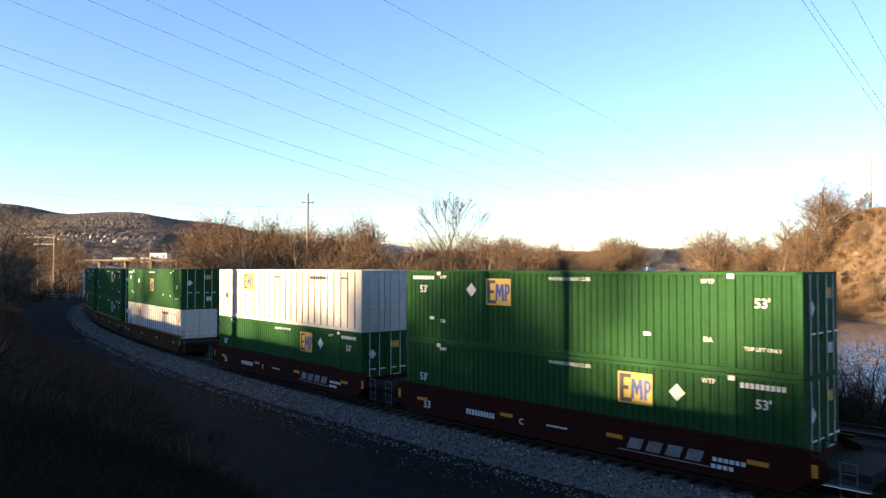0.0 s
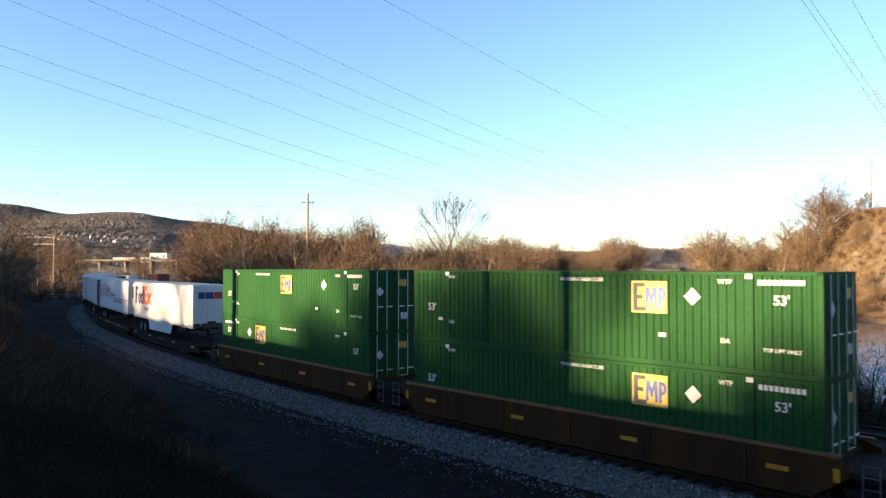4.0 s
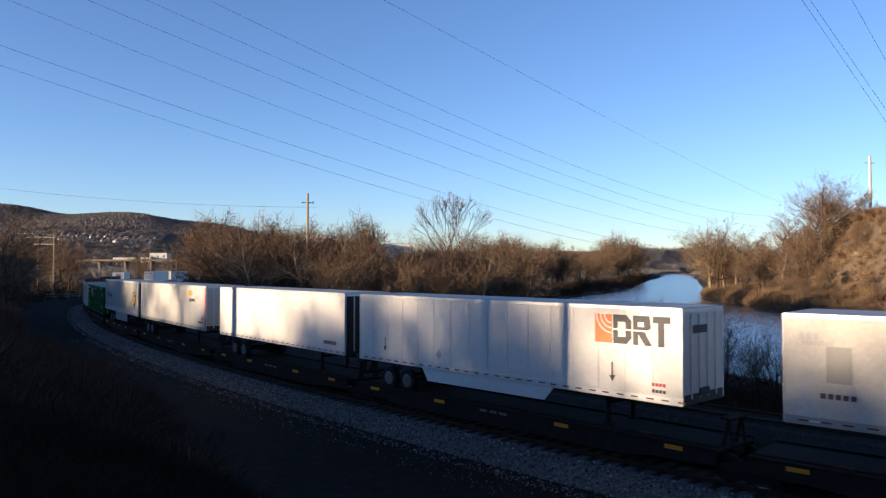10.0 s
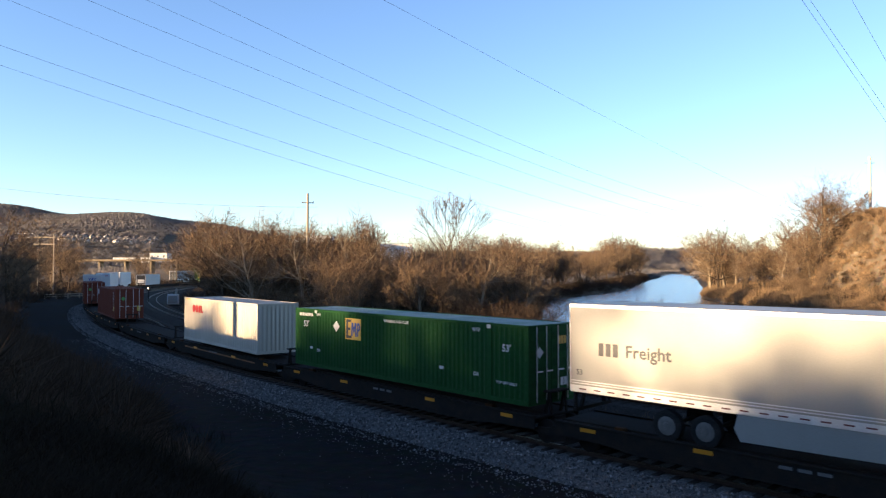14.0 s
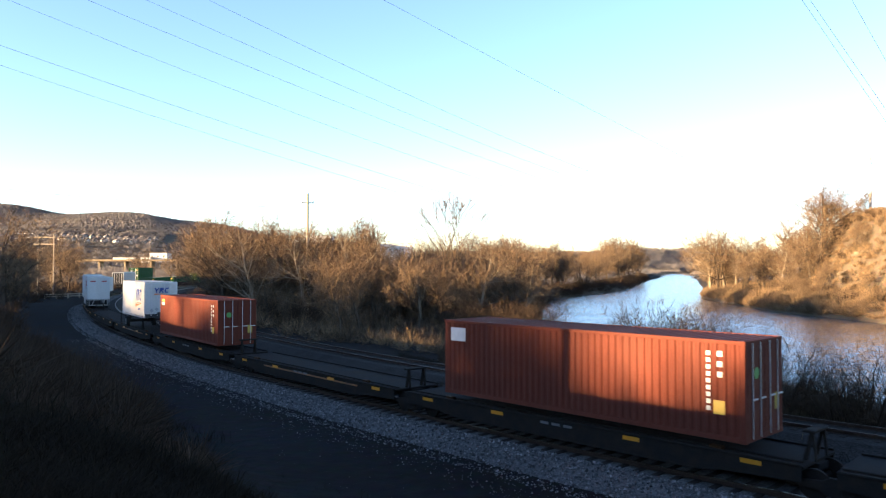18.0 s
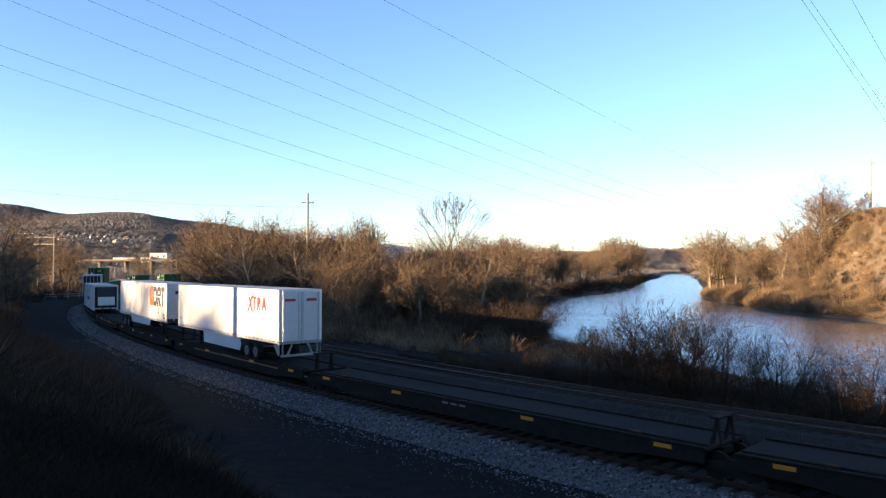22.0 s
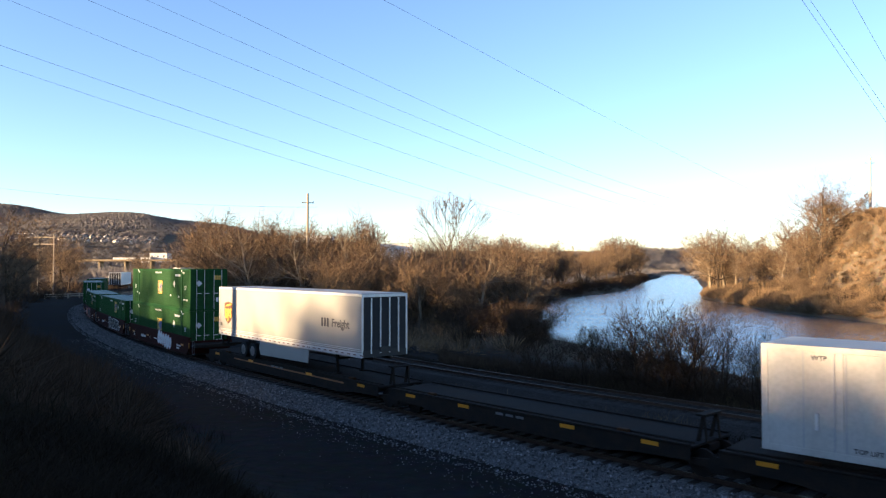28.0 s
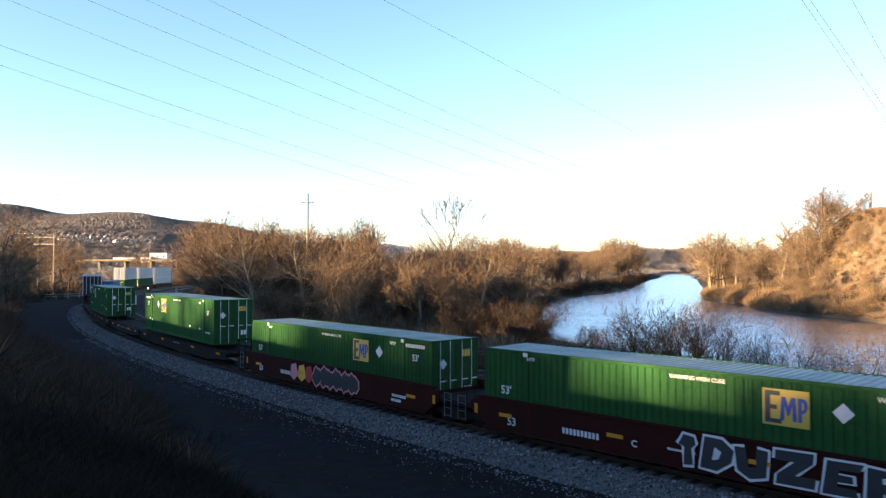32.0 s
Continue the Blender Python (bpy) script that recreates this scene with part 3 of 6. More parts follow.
def doors(root, L, paint, bar_mat):
    """Two leaves with locking bars on the leading end."""
    h = L / 2
    for y0, y1 in ((-HALF_W + 0.1, -0.01), (0.01, HALF_W - 0.1)):
        d = part("door", Geo().box(h - 0.05, h - 0.012, y0, y1, 0.16, H - 0.12, 0.008), paint, root)
        g = Geo()
        for z in (0.5, 1.0, 1.5, 2.0, 2.5):
            g.box(h - 0.012, h + 0.004, y0 + 0.06, y1 - 0.06, z - 0.15, z + 0.15, 0.006)
        part("ribbed_panel", g, paint, d)
        for k in (0.28, 0.74):
            y = y0 + (y1 - y0) * k
            part("locking_bar", Geo().ring((h + 0.03, y, 0.1), (h + 0.03, y, H - 0.06), 0.02, 0.02, 8), bar_mat, d, "bright galvanised bar")
            part("handle", Geo().box(h + 0.03, h + 0.06, y - 0.02, y + 0.32, 1.18, 1.23, 0.006), bar_mat, d)


def plain_end(root, L, paint):
    part("front_wall", corrugated(-HALF_W + 0.1, HALF_W - 0.1, L / 2 - 0.012, 0.14, H - 0.1, 0.034, 0.262, "x"), paint, root)


def box_logo(root, x, y, z, k=1.0):
    """Yellow panel with a dark comb shape and two blue shapes."""
    p = part("logo_panel", Geo().box(x - 0.62 * k, x + 0.62 * k, y - 0.006, y, z - 0.5 * k, z + 0.5 * k), M["yellow"], root, "yellow panel with dark and blue shapes")
    g = Geo()
    g.box(x - 0.55 * k, x - 0.40 * k, y - 0.011, y - 0.006, z - 0.44 * k, z + 0.44 * k)
    for zz, l in ((0.38, 0.26), (0.0, 0.18), (-0.38, 0.30)):
        g.box(x - 0.40 * k, x - 0.40 * k + l * k, y - 0.011, y - 0.006, z + zz * k - 0.06 * k, z + zz * k + 0.06 * k)
    part("dark_shape", g, M["ink"], p)
    g = Geo()
    for form in ([(-0.14, -0.34), (-0.03, -0.34), (-0.02, 0.06), (0.05, -0.20), (0.11, -0.20), (0.18, 0.06), (0.19, -0.34), (0.30, -0.34), (0.27, 0.30), (0.15, 0.30), (0.08, 0.04), (0.01, 0.30), (-0.11, 0.30)],
                 [(0.33, -0.34), (0.43, -0.34), (0.43, 0.30), (0.33, 0.30)],
                 [(0.43, 0.20), (0.48, 0.18), (0.48, 0.02), (0.43, -0.02), (0.43, -0.12), (0.53, -0.06), (0.58, 0.04), (0.58, 0.18), (0.52, 0.28), (0.43, 0.30)]):
        g.slab([(x + i * k, z + j * k) for i, j in form], "y", y - 0.011, y - 0.006)
    part("blue_shape", g, M["ink_blue"], p)


def bars(root, x, y, z, w, h, mat, n=5, gap=0.25):
    """Unreadable lettering as plain bars."""
    g = Geo()
    p = w / n
    for i in range(n):
        g.box(x - w / 2 + i * p, x - w / 2 + (i + 1 - gap) * p, y - 0.006, y, z - h / 2, z + h / 2)
    return part("marking", g, mat, root)


def diamond(root, x, y, z, r, mat):
    return part("placard", Geo().slab([(x - r, z), (x, z - r), (x + r, z), (x, z + r)], "y", y - 0.006, y), mat, root, "pale diamond placard")


def intermodal(paint, roof_paint, label, marks="A", ribbed=False):
    """A 53-foot container with its markings on the near side. marks: where the panel, the placard and the number stand."""
    root = thing("shipping_container", label, "container", "containers on the train")
    L = 16.154
    shell(root, L, paint, roof_paint, ribbed)
    doors(root, L, paint, M["alu"])
    y = -HALF_W - 0.004
    ink = M["ink"] if ribbed else M["ink_white"]
    if ribbed:
        box_logo(root, -3.9, y - 0.006, 2.2, 0.95)
        bars(root, 4.1, y, 2.5, 1.6, 0.16, ink, 8)
        bars(root, -0.3, y, 2.5, 0.5, 0.1, ink, 3)
        bars(root, -6.9, y, 1.3, 0.35, 0.3, ink, 2)
        bars(root, 6.6, y, 2.5, 0.6, 0.08, ink, 4)
        return root
    lx_, d_, num = {"A": (-2.85, -4.25, -7.0), "B": (2.95, 4.4, 7.0), "C": (0.2, 4.1, 6.9), "D": (0.0, -4.1, -7.0), "E": (0.5, 4.3, 7.0)}[marks]
    lz = {"D": 1.62, "E": 1.5}.get(marks, 2.1)
    box_logo(root, lx_, y, lz)
    diamond(root, d_, y, {"D": 1.9, "E": 1.8}.get(marks, 2.15), 0.27, M["ink_white"])
    write("53'", 0.42, ink, root, -7.0, y, 2.12 if num < 0 else 1.4)
    write("53'", 0.38, ink, root, 7.0, y, 1.55 if marks in "DE" else 2.1 if num > 0 else 2.0)
    bars(root, 5.15 if marks == "E" else num, y, 2.44 if marks == "E" else 2.6, 1.3, 0.15, ink, 9)
    write("TOP LIFT ONLY", 0.15, ink, root, 7.0, y, 0.72)
    write("WTP", 0.2, ink, root, 6.5 if marks == "E" else 5.4, y, 2.6)
    write("DA", 0.2, ink, root, 5.4, y, 0.9)
    write("WTP", 0.18, ink, root, -5.85, y, 2.62)
    write("DA", 0.2, ink, root, -5.85, y, 0.85)
    write("WARNING HIGH CUBE", 0.17, ink, root, 0.4 if marks in "AB" else -2.6 * (1 if marks == "C" else 0), y, 2.62)
    for x in (-6.5, 3.4):
        bars(root, x, y, 0.95, 0.25, 0.12, ink, 1, 0)
    e = bars(root, 0, 0, 0, 0.5, 0.3, M["ink_gold"], 3, 0.2)
    e.matrix_basis = pose(L / 2 + 0.012, 0.6, 2.3, 0, 0, 90)
    e = bars(root, 0, 0, 0, 0.4, 0.3, M["ink_white"], 2, 0.2)
    e.matrix_basis = pose(L / 2 + 0.012, 0.7, 0.75, 0, 0, 90)
    e = diamond(root, 0, 0, 0, 0.22, M["ink_white"])
    e.matrix_basis = pose(L / 2 + 0.012, -0.7, 1.9, 0, 0, 90)
    for x in (-6.096, 6.096):
        part("hazard_mark", Geo().box(x - 0.1, x + 0.1, y - 0.012, y - 0.004, H - 0.2, H - 0.06), M["ink_white"], root)
    return root


def sea_container(paint, roof_paint, label, look_of):
    """A 40-foot container."""
    root = thing("shipping_container", label, "container", "containers on the train")
    L = 12.192
    shell(root, L, paint, roof_paint, False)
    if look_of == "pale":
        plain_end(root, L, paint)
    else:
        doors(root, L, paint, M["alu"])
    y = -HALF_W - 0.004
    if look_of == "pale":
        g = Geo()
        for x0 in (-4.2, -3.65):
            g.ring((x0, y - 0.004, 2.2), (x0, y, 2.2), 0.26, 0.26, 18)
        g.box(-3.3, -2.95, y - 0.004, y, 1.96, 2.44, 0)
        g.box(-2.85, -2.7, y - 0.004, y, 1.96, 2.44, 0)
        g.box(-2.7, -2.45, y - 0.004, y, 1.96, 2.08, 0)
        part("logo", g, M["ink_red"], root, "red round and square shapes")
        bars(root, -5.3, y, 2.82, 0.9, 0.07, M["yellow"], 5)
    else:
        s = part("sign", Geo().box(-5.75, -4.95, y - 0.005, y, 2.1, 2.62), M["ink" if look_of == "beacon" else "ink_white"], root, "small sign")
        if look_of == "beacon":
            part("sign_stripe", Geo().slab([(-5.6, 2.45), (-4.98, 2.38), (-4.98, 2.6), (-5.4, 2.6)], "y", y - 0.009, y - 0.005), M["yellow"], s)
            bars(root, -5.3, y - 0.004, 2.26, 0.66, 0.17, M["ink_white"], 6)
        for i in range(9):
            bars(root, 5.0, y, 2.5 - i * 0.2, 0.13, 0.13, M["ink_white"], 1, 0)
        for i in range(3):
            bars(root, 5.35, y, 2.5 - i * 0.3, 0.16, 0.16, M["ink_white"], 1, 0)
        part("label", Geo().box(5.15, 5.5, y - 0.005, y, 0.75, 1.15), M["yellow"], root, "yellow caution label")
        e = part("label", Geo().box(-0.15, 0.15, -0.006, 0, -0.25, 0.25), M["yellow"], root)
        e.matrix_basis = pose(L / 2 + 0.006, 0.85, 1.0, 0, 0, 90)
        e = part("seal", Geo().ring((L / 2 - 0.012, -0.55, 1.95), (L / 2 + 0.01, -0.55, 1.95), 0.17, 0.17, 14), M["ink_green"], root, "green round sticker")
    return root


def reefer_box(label):
    """A white refrigerated 53-foot container with its cooler on the leading end."""
    root = thing("refrigerated_container", label, "container", "containers on the train")
    L, h = 16.154, 16.154 / 2
    g = Geo()
    g.box(-h, h - 0.35, -HALF_W, HALF_W, 0.12, H, 0.02)
    part("body", g, M["white_dirty"], root)
    g = Geo()
    for x in (-h + 0.08, -6.1, 6.1, h - 0.08):
        for y in (-HALF_W + 0.05, HALF_W - 0.05):
            g.box(x - 0.09, x + 0.09, y - 0.062, y + 0.062, 0.0, H + 0.004, 0.01)
    for y in (-HALF_W, HALF_W):
        g.box(-h, h, y - 0.015, y + 0.015, 0.0, 0.18, 0.006)
        g.box(-h, h, y - 0.015, y + 0.015, H - 0.14, H + 0.006, 0.006)
    g.box(h - 0.1, h, -HALF_W, HALF_W, H - 0.16, H, 0.01)
    part("frame", g, M["white_dirty"], root)
    seam = Geo().box(-0.018, 0.018, -HALF_W - 0.004, -HALF_W + 0.01, 0.2, H - 0.15).mesh("seam", M["ink_grey"])
    for x in [-7.0, -6.24, -5.96, 5.96, 6.24] + [-5.6 + i * 0.98 for i in range(1, 12)]:
        s = part("panel_seam", seam, None, root)
        s.location = (x, -0.012 if abs(abs(x) - 6.1) < 0.2 else 0, 0)
    part("roof", Geo().box(-h + 0.02, h - 0.37, -HALF_W + 0.03, HALF_W - 0.03, H + 0.002, H + 0.014), M["grey"], root)
    part("end_recess", Geo().box(h - 0.35, h - 0.342, -HALF_W + 0.1, HALF_W - 0.1, 0.3, H - 0.2), M["charcoal"], root, "dark recessed end wall")
    cool = part("cooler", Geo().box(h - 0.35, h - 0.02, -0.85, 0.95, 0.55, 1.55, 0.05), M["white"], root, "white cooling unit")
    part("grille", Geo().box(h - 0.34, h - 0.06, -0.95, 1.0, 1.6, 2.65, 0.03), M["black"], cool, "dark fan opening")
    y = -HALF_W - 0.016
    g = Geo()
    x = -1.3
    g.box(-3.3, -2.35, y, y + 0.012, 2.36, 2.5)
    g.box(-2.95, -2.75, y, y + 0.012, 1.75, 2.36)
    for i, w in enumerate((0.18, 0.42, 0.42, 0.2)):
        g.box(x - 1.05 + i * 0.48, x - 1.05 + i * 0.48 + w, y, y + 0.012, 1.72, 2.12 + 0.05 * (i % 2))
    part("logo", g, M["ink_green"], root, "green block shapes")
    g = Geo()
    px = []
    for i in range(18):
        a = i / 17
        px.append((0.1 + 1.75 * a, 2.1 + 0.42 * math.sin(math.pi * a) + 0.06 * math.sin(9 * a)))
    low = [(b[0], b[1] - 0.14 - 0.16 * math.sin(math.pi * i / 17)) for i, b in enumerate(px)][::-1]
    g.slab(px + low, "y", y, y + 0.012)
    part("logo_swoosh", g, M["ink_green"], root, "green curved shape")
    bars(root, -2.75, y + 0.006, 1.25, 1.15, 0.48, M["ink_blue"], 4, 0.2)
    bars(root, -0.1, y + 0.006, 1.2, 2.9, 0.46, M["ink_blue"], 7, 0.2)
    for i in range(4):
        part("speed_line", Geo().box(1.5, 2.3 - 0.1 * i, y, y + 0.012, 1.02 + 0.12 * i, 1.06 + 0.12 * i), M["ink_blue"], root)
    write("TOP LIFT ONLY", 0.17, M["ink"], root, -5.2, y, 0.3)
    write("WTP", 0.18, M["ink"], root, -6.6, y, 2.6)
    part("door_latch", Geo().box(-6.72, -6.62, y - 0.02, y + 0.01, 0.7, 1.15, 0.01), M["alu"], root)
    return root


# ---- road trailers on flat cars ----
def road_wheel(parent, x, y, z=0.5, out=-1):
    w = part("wheel", TYRE, M["rubber"], parent)
    w.location = (x, y, z)
    r = part("rim", RIM, M["rim"], w, "pale steel rim")
    if out > 0:
        r.rotation_euler = (0, 0, math.pi)


TYRE = Geo().ring((0, -0.13, 0), (0, 0.13, 0), 0.47, 0.47, 24).ring((0, -0.15, 0), (0, -0.13, 0), 0.40, 0.47, 24).mesh("tyre", M["rubber"])
RIM = Geo().ring((0, -0.165, 0), (0, -0.15, 0), 0.20, 0.29, 18).ring((0, -0.19, 0), (0, -0.16, 0), 0.10, 0.12, 12).mesh("rim", M["rim"])
DASH = {k: Geo().box(-0.13, 0.13, -0.004, 0, -0.022, 0.022).mesh("tape", M[k]) for k in ("tape_red", "ink_white")}


def trailer(L, label, rear_front, skirt, paint="white", nose="plain", ribs=0, wheels=2, top_strip="alu", tandem=2.2):
    """A box trailer on its wheels. rear_front: its rear doors are on the leading end of the train."""
    root = thing("semi_trailer", label, "trailer", "trailers on the train")
    k = 1 if rear_front else -1       # side on which the wheels are
    h = L / 2
    z0, z1 = 1.16, 4.10
    p = M[paint]
    part("body", Geo().box(-h, h, -HALF_W, HALF_W, z0, z1 - 0.02, 0.025), p, root)
    part("roof", Geo().box(-h + 0.02, h - 0.02, -HALF_W + 0.02, HALF_W - 0.02, z1 - 0.02, z1, 0.008), M["grey"], root)
    for y in (-HALF_W, HALF_W):
        part("bottom_rail", Geo().box(-h, h, y - 0.014, y + 0.014, z0 - 0.03, z0 + 0.2, 0.008), M["alu"] if paint != "white_dirty" else M["grey"], root, "aluminium rail")
        part("top_rail", Geo().box(-h, h, y - 0.014, y + 0.014, z1 - 0.13, z1 - 0.005, 0.008), M[top_strip], root)
    for x in (-h, h):
        g = Geo()
        for y in (-HALF_W + 0.03, HALF_W - 0.03):
            g.box(x - 0.014, x + 0.014, y - 0.05, y + 0.05, z0, z1 - 0.02, 0.006)
        g.box(x - 0.012, x + 0.012, -HALF_W, HALF_W, z1 - 0.16, z1 - 0.03, 0.006)
        part("end_frame", g, M["alu"], root)
    if ribs:
        rib = Geo().box(-0.03, 0.03, -HALF_W - 0.010, -HALF_W + 0.01, z0 + 0.2, z1 - 0.13, 0.003).mesh("side_post", p)
        for i in range(1, ribs):
            r = part("side_post", rib, None, root)
            r.location = (-h + i * L / ribs, 0, 0)
    n = int(L / 1.05)
    for i in range(n):
        for j, key in enumerate(("tape_red", "ink_white", "tape_red")):
            if j == 1 and i % 2:
                continue
            d = part("tape", DASH[key], None, root)
            d.location = (-h + 0.5 + i * L / n + j * 0.28, -HALF_W - 0.016, z0 + 0.09)
    # running gear
    g = Geo()
    for y in (-0.5, 0.5):
        g.box(-h + 0.3, h - 0.3, y - 0.05, y + 0.05, z0 - 0.2, z0 - 0.02, 0.01)
    part("chassis", g, M["steel"], root)
    wx = [k * (h - tandem - i * 1.22) for i in range(wheels)] if wheels == 2 else [k * (h - 1.3)]
    for x in wx:
        for y in (-1.13, 1.13):
            road_wheel(root, x, y, 0.47, -1 if y < 0 else 1)
        part("axle", Geo().ring((x, -1.1, 0.47), (x, 1.1, 0.47), 0.07, 0.07, 8), M["steel"], root)
    lx_ = -k * (h - 3.0)
    for y in (-0.75, 0.75):
        part("landing_leg", Geo().box(lx_ - 0.07, lx_ + 0.07, y - 0.06, y + 0.06, 0.12, z0, 0.01).box(lx_ - 0.16, lx_ + 0.16, y - 0.14, y + 0.14, 0.06, 0.13, 0.01), M["steel"], root)
    part("leg_brace", Geo().box(lx_ - 0.03, lx_ + 0.03, -0.75, 0.75, 0.75, 0.85), M["steel"], root)
    g = Geo()
    x = k * (h - 0.05)
    g.box(x - 0.06, x + 0.06, -1.15, 1.15, 0.42, 0.54, 0.01)
    for y in (-0.75, 0.75):
        g.slab([(y - 0.05, 0.5), (y + 0.05, 0.5), (y * 0.6 + 0.05, z0), (y * 0.6 - 0.05, z0)], "x", x - 0.05, x + 0.05)
    for y in (-1.05, 1.05):
        g.box(x - 0.05, x + 0.05, y - 0.04, y + 0.04, 0.5, z0, 0.01)
    part("rear_guard", g, M["grey" if rear_front and nose != "bars" else "steel"], root, "underride guard")
    if skirt:
        a, b = k * (h - tandem - 2.2), -k * 3.2
        lo = 0.62 if skirt == "slant" and ribs else 0.36
        if skirt == "slant":
            pts = [(a, z0), (b, z0), (b + k * 0.45, lo + 0.03), (a - k * 0.35, lo)]
        else:
            pts = [(a, z0), (b, z0), (b + k * 0.12, lo + 0.06), (a - k * 0.05, lo), (a + k * 0.12, lo + 0.35)]
        for y in (-HALF_W + 0.02, HALF_W - 0.04):
            part("side_skirt", Geo().slab(pts, "y", y, y + 0.02), M["white" if paint != "grey" else "grey"], root, "pale aerodynamic skirt")
    if rear_front:
        for y0, y1 in ((-HALF_W + 0.09, -0.012), (0.012, HALF_W - 0.09)):
            d = part("door", Geo().box(h, h + 0.035, y0, y1, z0 + 0.12, z1 - 0.18, 0.01), M["charcoal"] if nose == "bars" else p, root)
            for f in (0.1, 0.9) if nose != "bars" else (0.2, 0.45, 0.75):
                y = y0 + (y1 - y0) * f
                part("locking_bar", Geo().ring((h + 0.06, y, z0), (h + 0.06, y, z1 - 0.1), 0.018, 0.018, 8), M["alu"], d)
            for i in range(4):
                y = y0 if y0 < -0.5 else y1
                part("hinge", Geo().box(h + 0.03, h + 0.05, y - 0.06, y + 0.06, z0 + 0.3 + i * 0.72, z0 + 0.38 + i * 0.72), M["alu"], d)
        for y in (-HALF_W + 0.02, HALF_W - 0.04):
            part("rear_gusset", Geo().slab([(h - 0.85, z0), (h, z0), (h, 0.5), (h - 0.12, 0.5)], "y", y, y + 0.02), M["grey" if nose != "bars" else "steel"], root)
        part("bumper_sill", Geo().box(h, h + 0.05, -HALF_W, HALF_W, z0 - 0.05, z0 + 0.12, 0.01), M["grey"], root)
    elif nose == "reefer":
        c = part("cooler", Geo().box(h, h + 0.42, -0.95, 1.05, 1.75, 3.8, 0.08), M["white"], root, "white refrigeration unit with a dark grille")
        part("grille", Geo().box(h + 0.42, h + 0.445, -0.85, 0.1, 2.55, 3.7, 0.01), M["black"], c)
        for i in range(5):
            part("grille_slat", Geo().box(h + 0.445, h + 0.46, -0.82, 0.07, 2.7 + i * 0.2, 2.75 + i * 0.2), M["charcoal"], c)
        part("side_grille", Geo().box(h + 0.06, h + 0.38, -0.958, -0.95, 2.55, 3.65), M["black"], c)
        part("belt_line", Geo().box(h + 0.42, h + 0.43, -0.9, 1.0, 2.42, 2.5), M["black"], c)
        part("control_panel", Geo().box(h + 0.42, h + 0.45, 0.35, 0.75, 2.8, 3.3, 0.01), M["ink_grey"], c)
        e = bars(c, 0, 0, 0, 0.6, 0.26, M["ink"], 4)
        e.matrix_basis = pose(h + 0.43, 0.5, 2.15, 0, 0, 90)
        part("fuel_tank", Geo().ring((h + 0.1, -0.6, 0.9), (h + 0.1, 0.6, 0.9), 0.26, 0.26, 14), M["steel"], root)
    else:
        if nose == "dark":
            part("nose_panel", Geo().box(h, h + 0.008, -HALF_W + 0.09, HALF_W - 0.09, z0 + 0.1, z1 - 0.17), M["charcoal"], root, "dark ribbed nose panel")
        for y in (-0.78, -0.26, 0.26, 0.78):
            part("nose_post", Geo().box(h, h + 0.03, y - 0.035, y + 0.035, z0 + 0.15, z1 - 0.2, 0.004), M["alu"], root)
        part("gladhand_box", Geo().box(h, h + 0.06, -0.3, 0.3, 1.35, 1.6, 0.015), M["black"], root)
        part("nose_sill", Geo().box(h, h + 0.02, -HALF_W + 0.05, HALF_W - 0.05, z0 - 0.02, z0 + 0.3, 0.01), M["black"], root)
    return root


def near_side(root, outline, mat, name="logo", label="", off=0.0):
    y = -HALF_W - 0.012 - off
    return part(name, Geo().slab(outline, "y", y - 0.005, y + 0.005), mat, root, label)


def rect(x0, x1, z0, z1):
    return [(x0, z0), (x1, z0), (x1, z1), (x0, z1)]


def arrow(root, x, z):
    near_side(root, rect(x - 0.025, x + 0.025, z, z + 0.5), M["ink"], "arrow")
    near_side(root, [(x - 0.11, z + 0.08), (x, z - 0.12), (x + 0.11, z + 0.08)], M["ink"], "arrow_head")


# ---- poles and wires ----
def power_pole(name, x, y, top, label, arms=(), r=0.16, sink=0.3, mat="pole"):
    """A round timber pole; arms: pairs of height below the top and half length."""
    z = height(x, y) - sink
    root = thing(name, label, "utility pole")
    root.location = (x, y, z)
    part("shaft", Geo().ring((0, 0, 0), (0, 0, top - z), r, r * 0.65, 12), M[mat], root)
    for drop, half, yaw in arms:
        a = part("crossarm", Geo().box(-half, half, -0.06, 0.06, -0.07, 0.07, 0.01), M["pole"], root)
        a.matrix_basis = pose(0, 0.1, top - z - drop, 0, 0, yaw)
        for k in (-0.95, 0.0, 0.95):
            part("insulator", Geo().ring((k * half, 0, 0.07), (k * half, 0, 0.26), 0.05, 0.035, 8), M["grey"], a)
    return root


power_pole("utility_pole", -20.4, 110, 17.4, "tall weathered timber pole among bare trees", [(1.4, 0.9, 20)], 0.24)
power_pole("utility_pole", 123.0, 210, 38.2, "tall pale steel pole on the bluff", [(1.9, 1.6, 10)], 0.55, 0.3, "galvanised")
power_pole("utility_pole", -91.6, 172, 14.0, "timber pole with two long crossarms", [], 0.18)
p = power_pole("utility_pole", -95.3, 172, 13.8, "slim timber pole that carries two long crossarms", [], 0.13)
for z in (13.3, 11.7):
    a = part("crossarm", Geo().box(-0.9, 4.2, -0.1, 0.1, -0.13, 0.13, 0.01), M["pole"], p)
    a.location = (0, -0.25, z - p.location.z)
# timber frame on the bank that carries the line over the tracks
for x, y in ((-21.8, 16.5), (-19.2, 13.8)):
    power_pole("utility_pole", x, y, 24.0, "stout timber pole of the line frame on the bank", [], 0.19)
power_pole("utility_pole", -36.1, 33.0, 22.0, "stout timber pole on the wooded bank", [], 0.36)

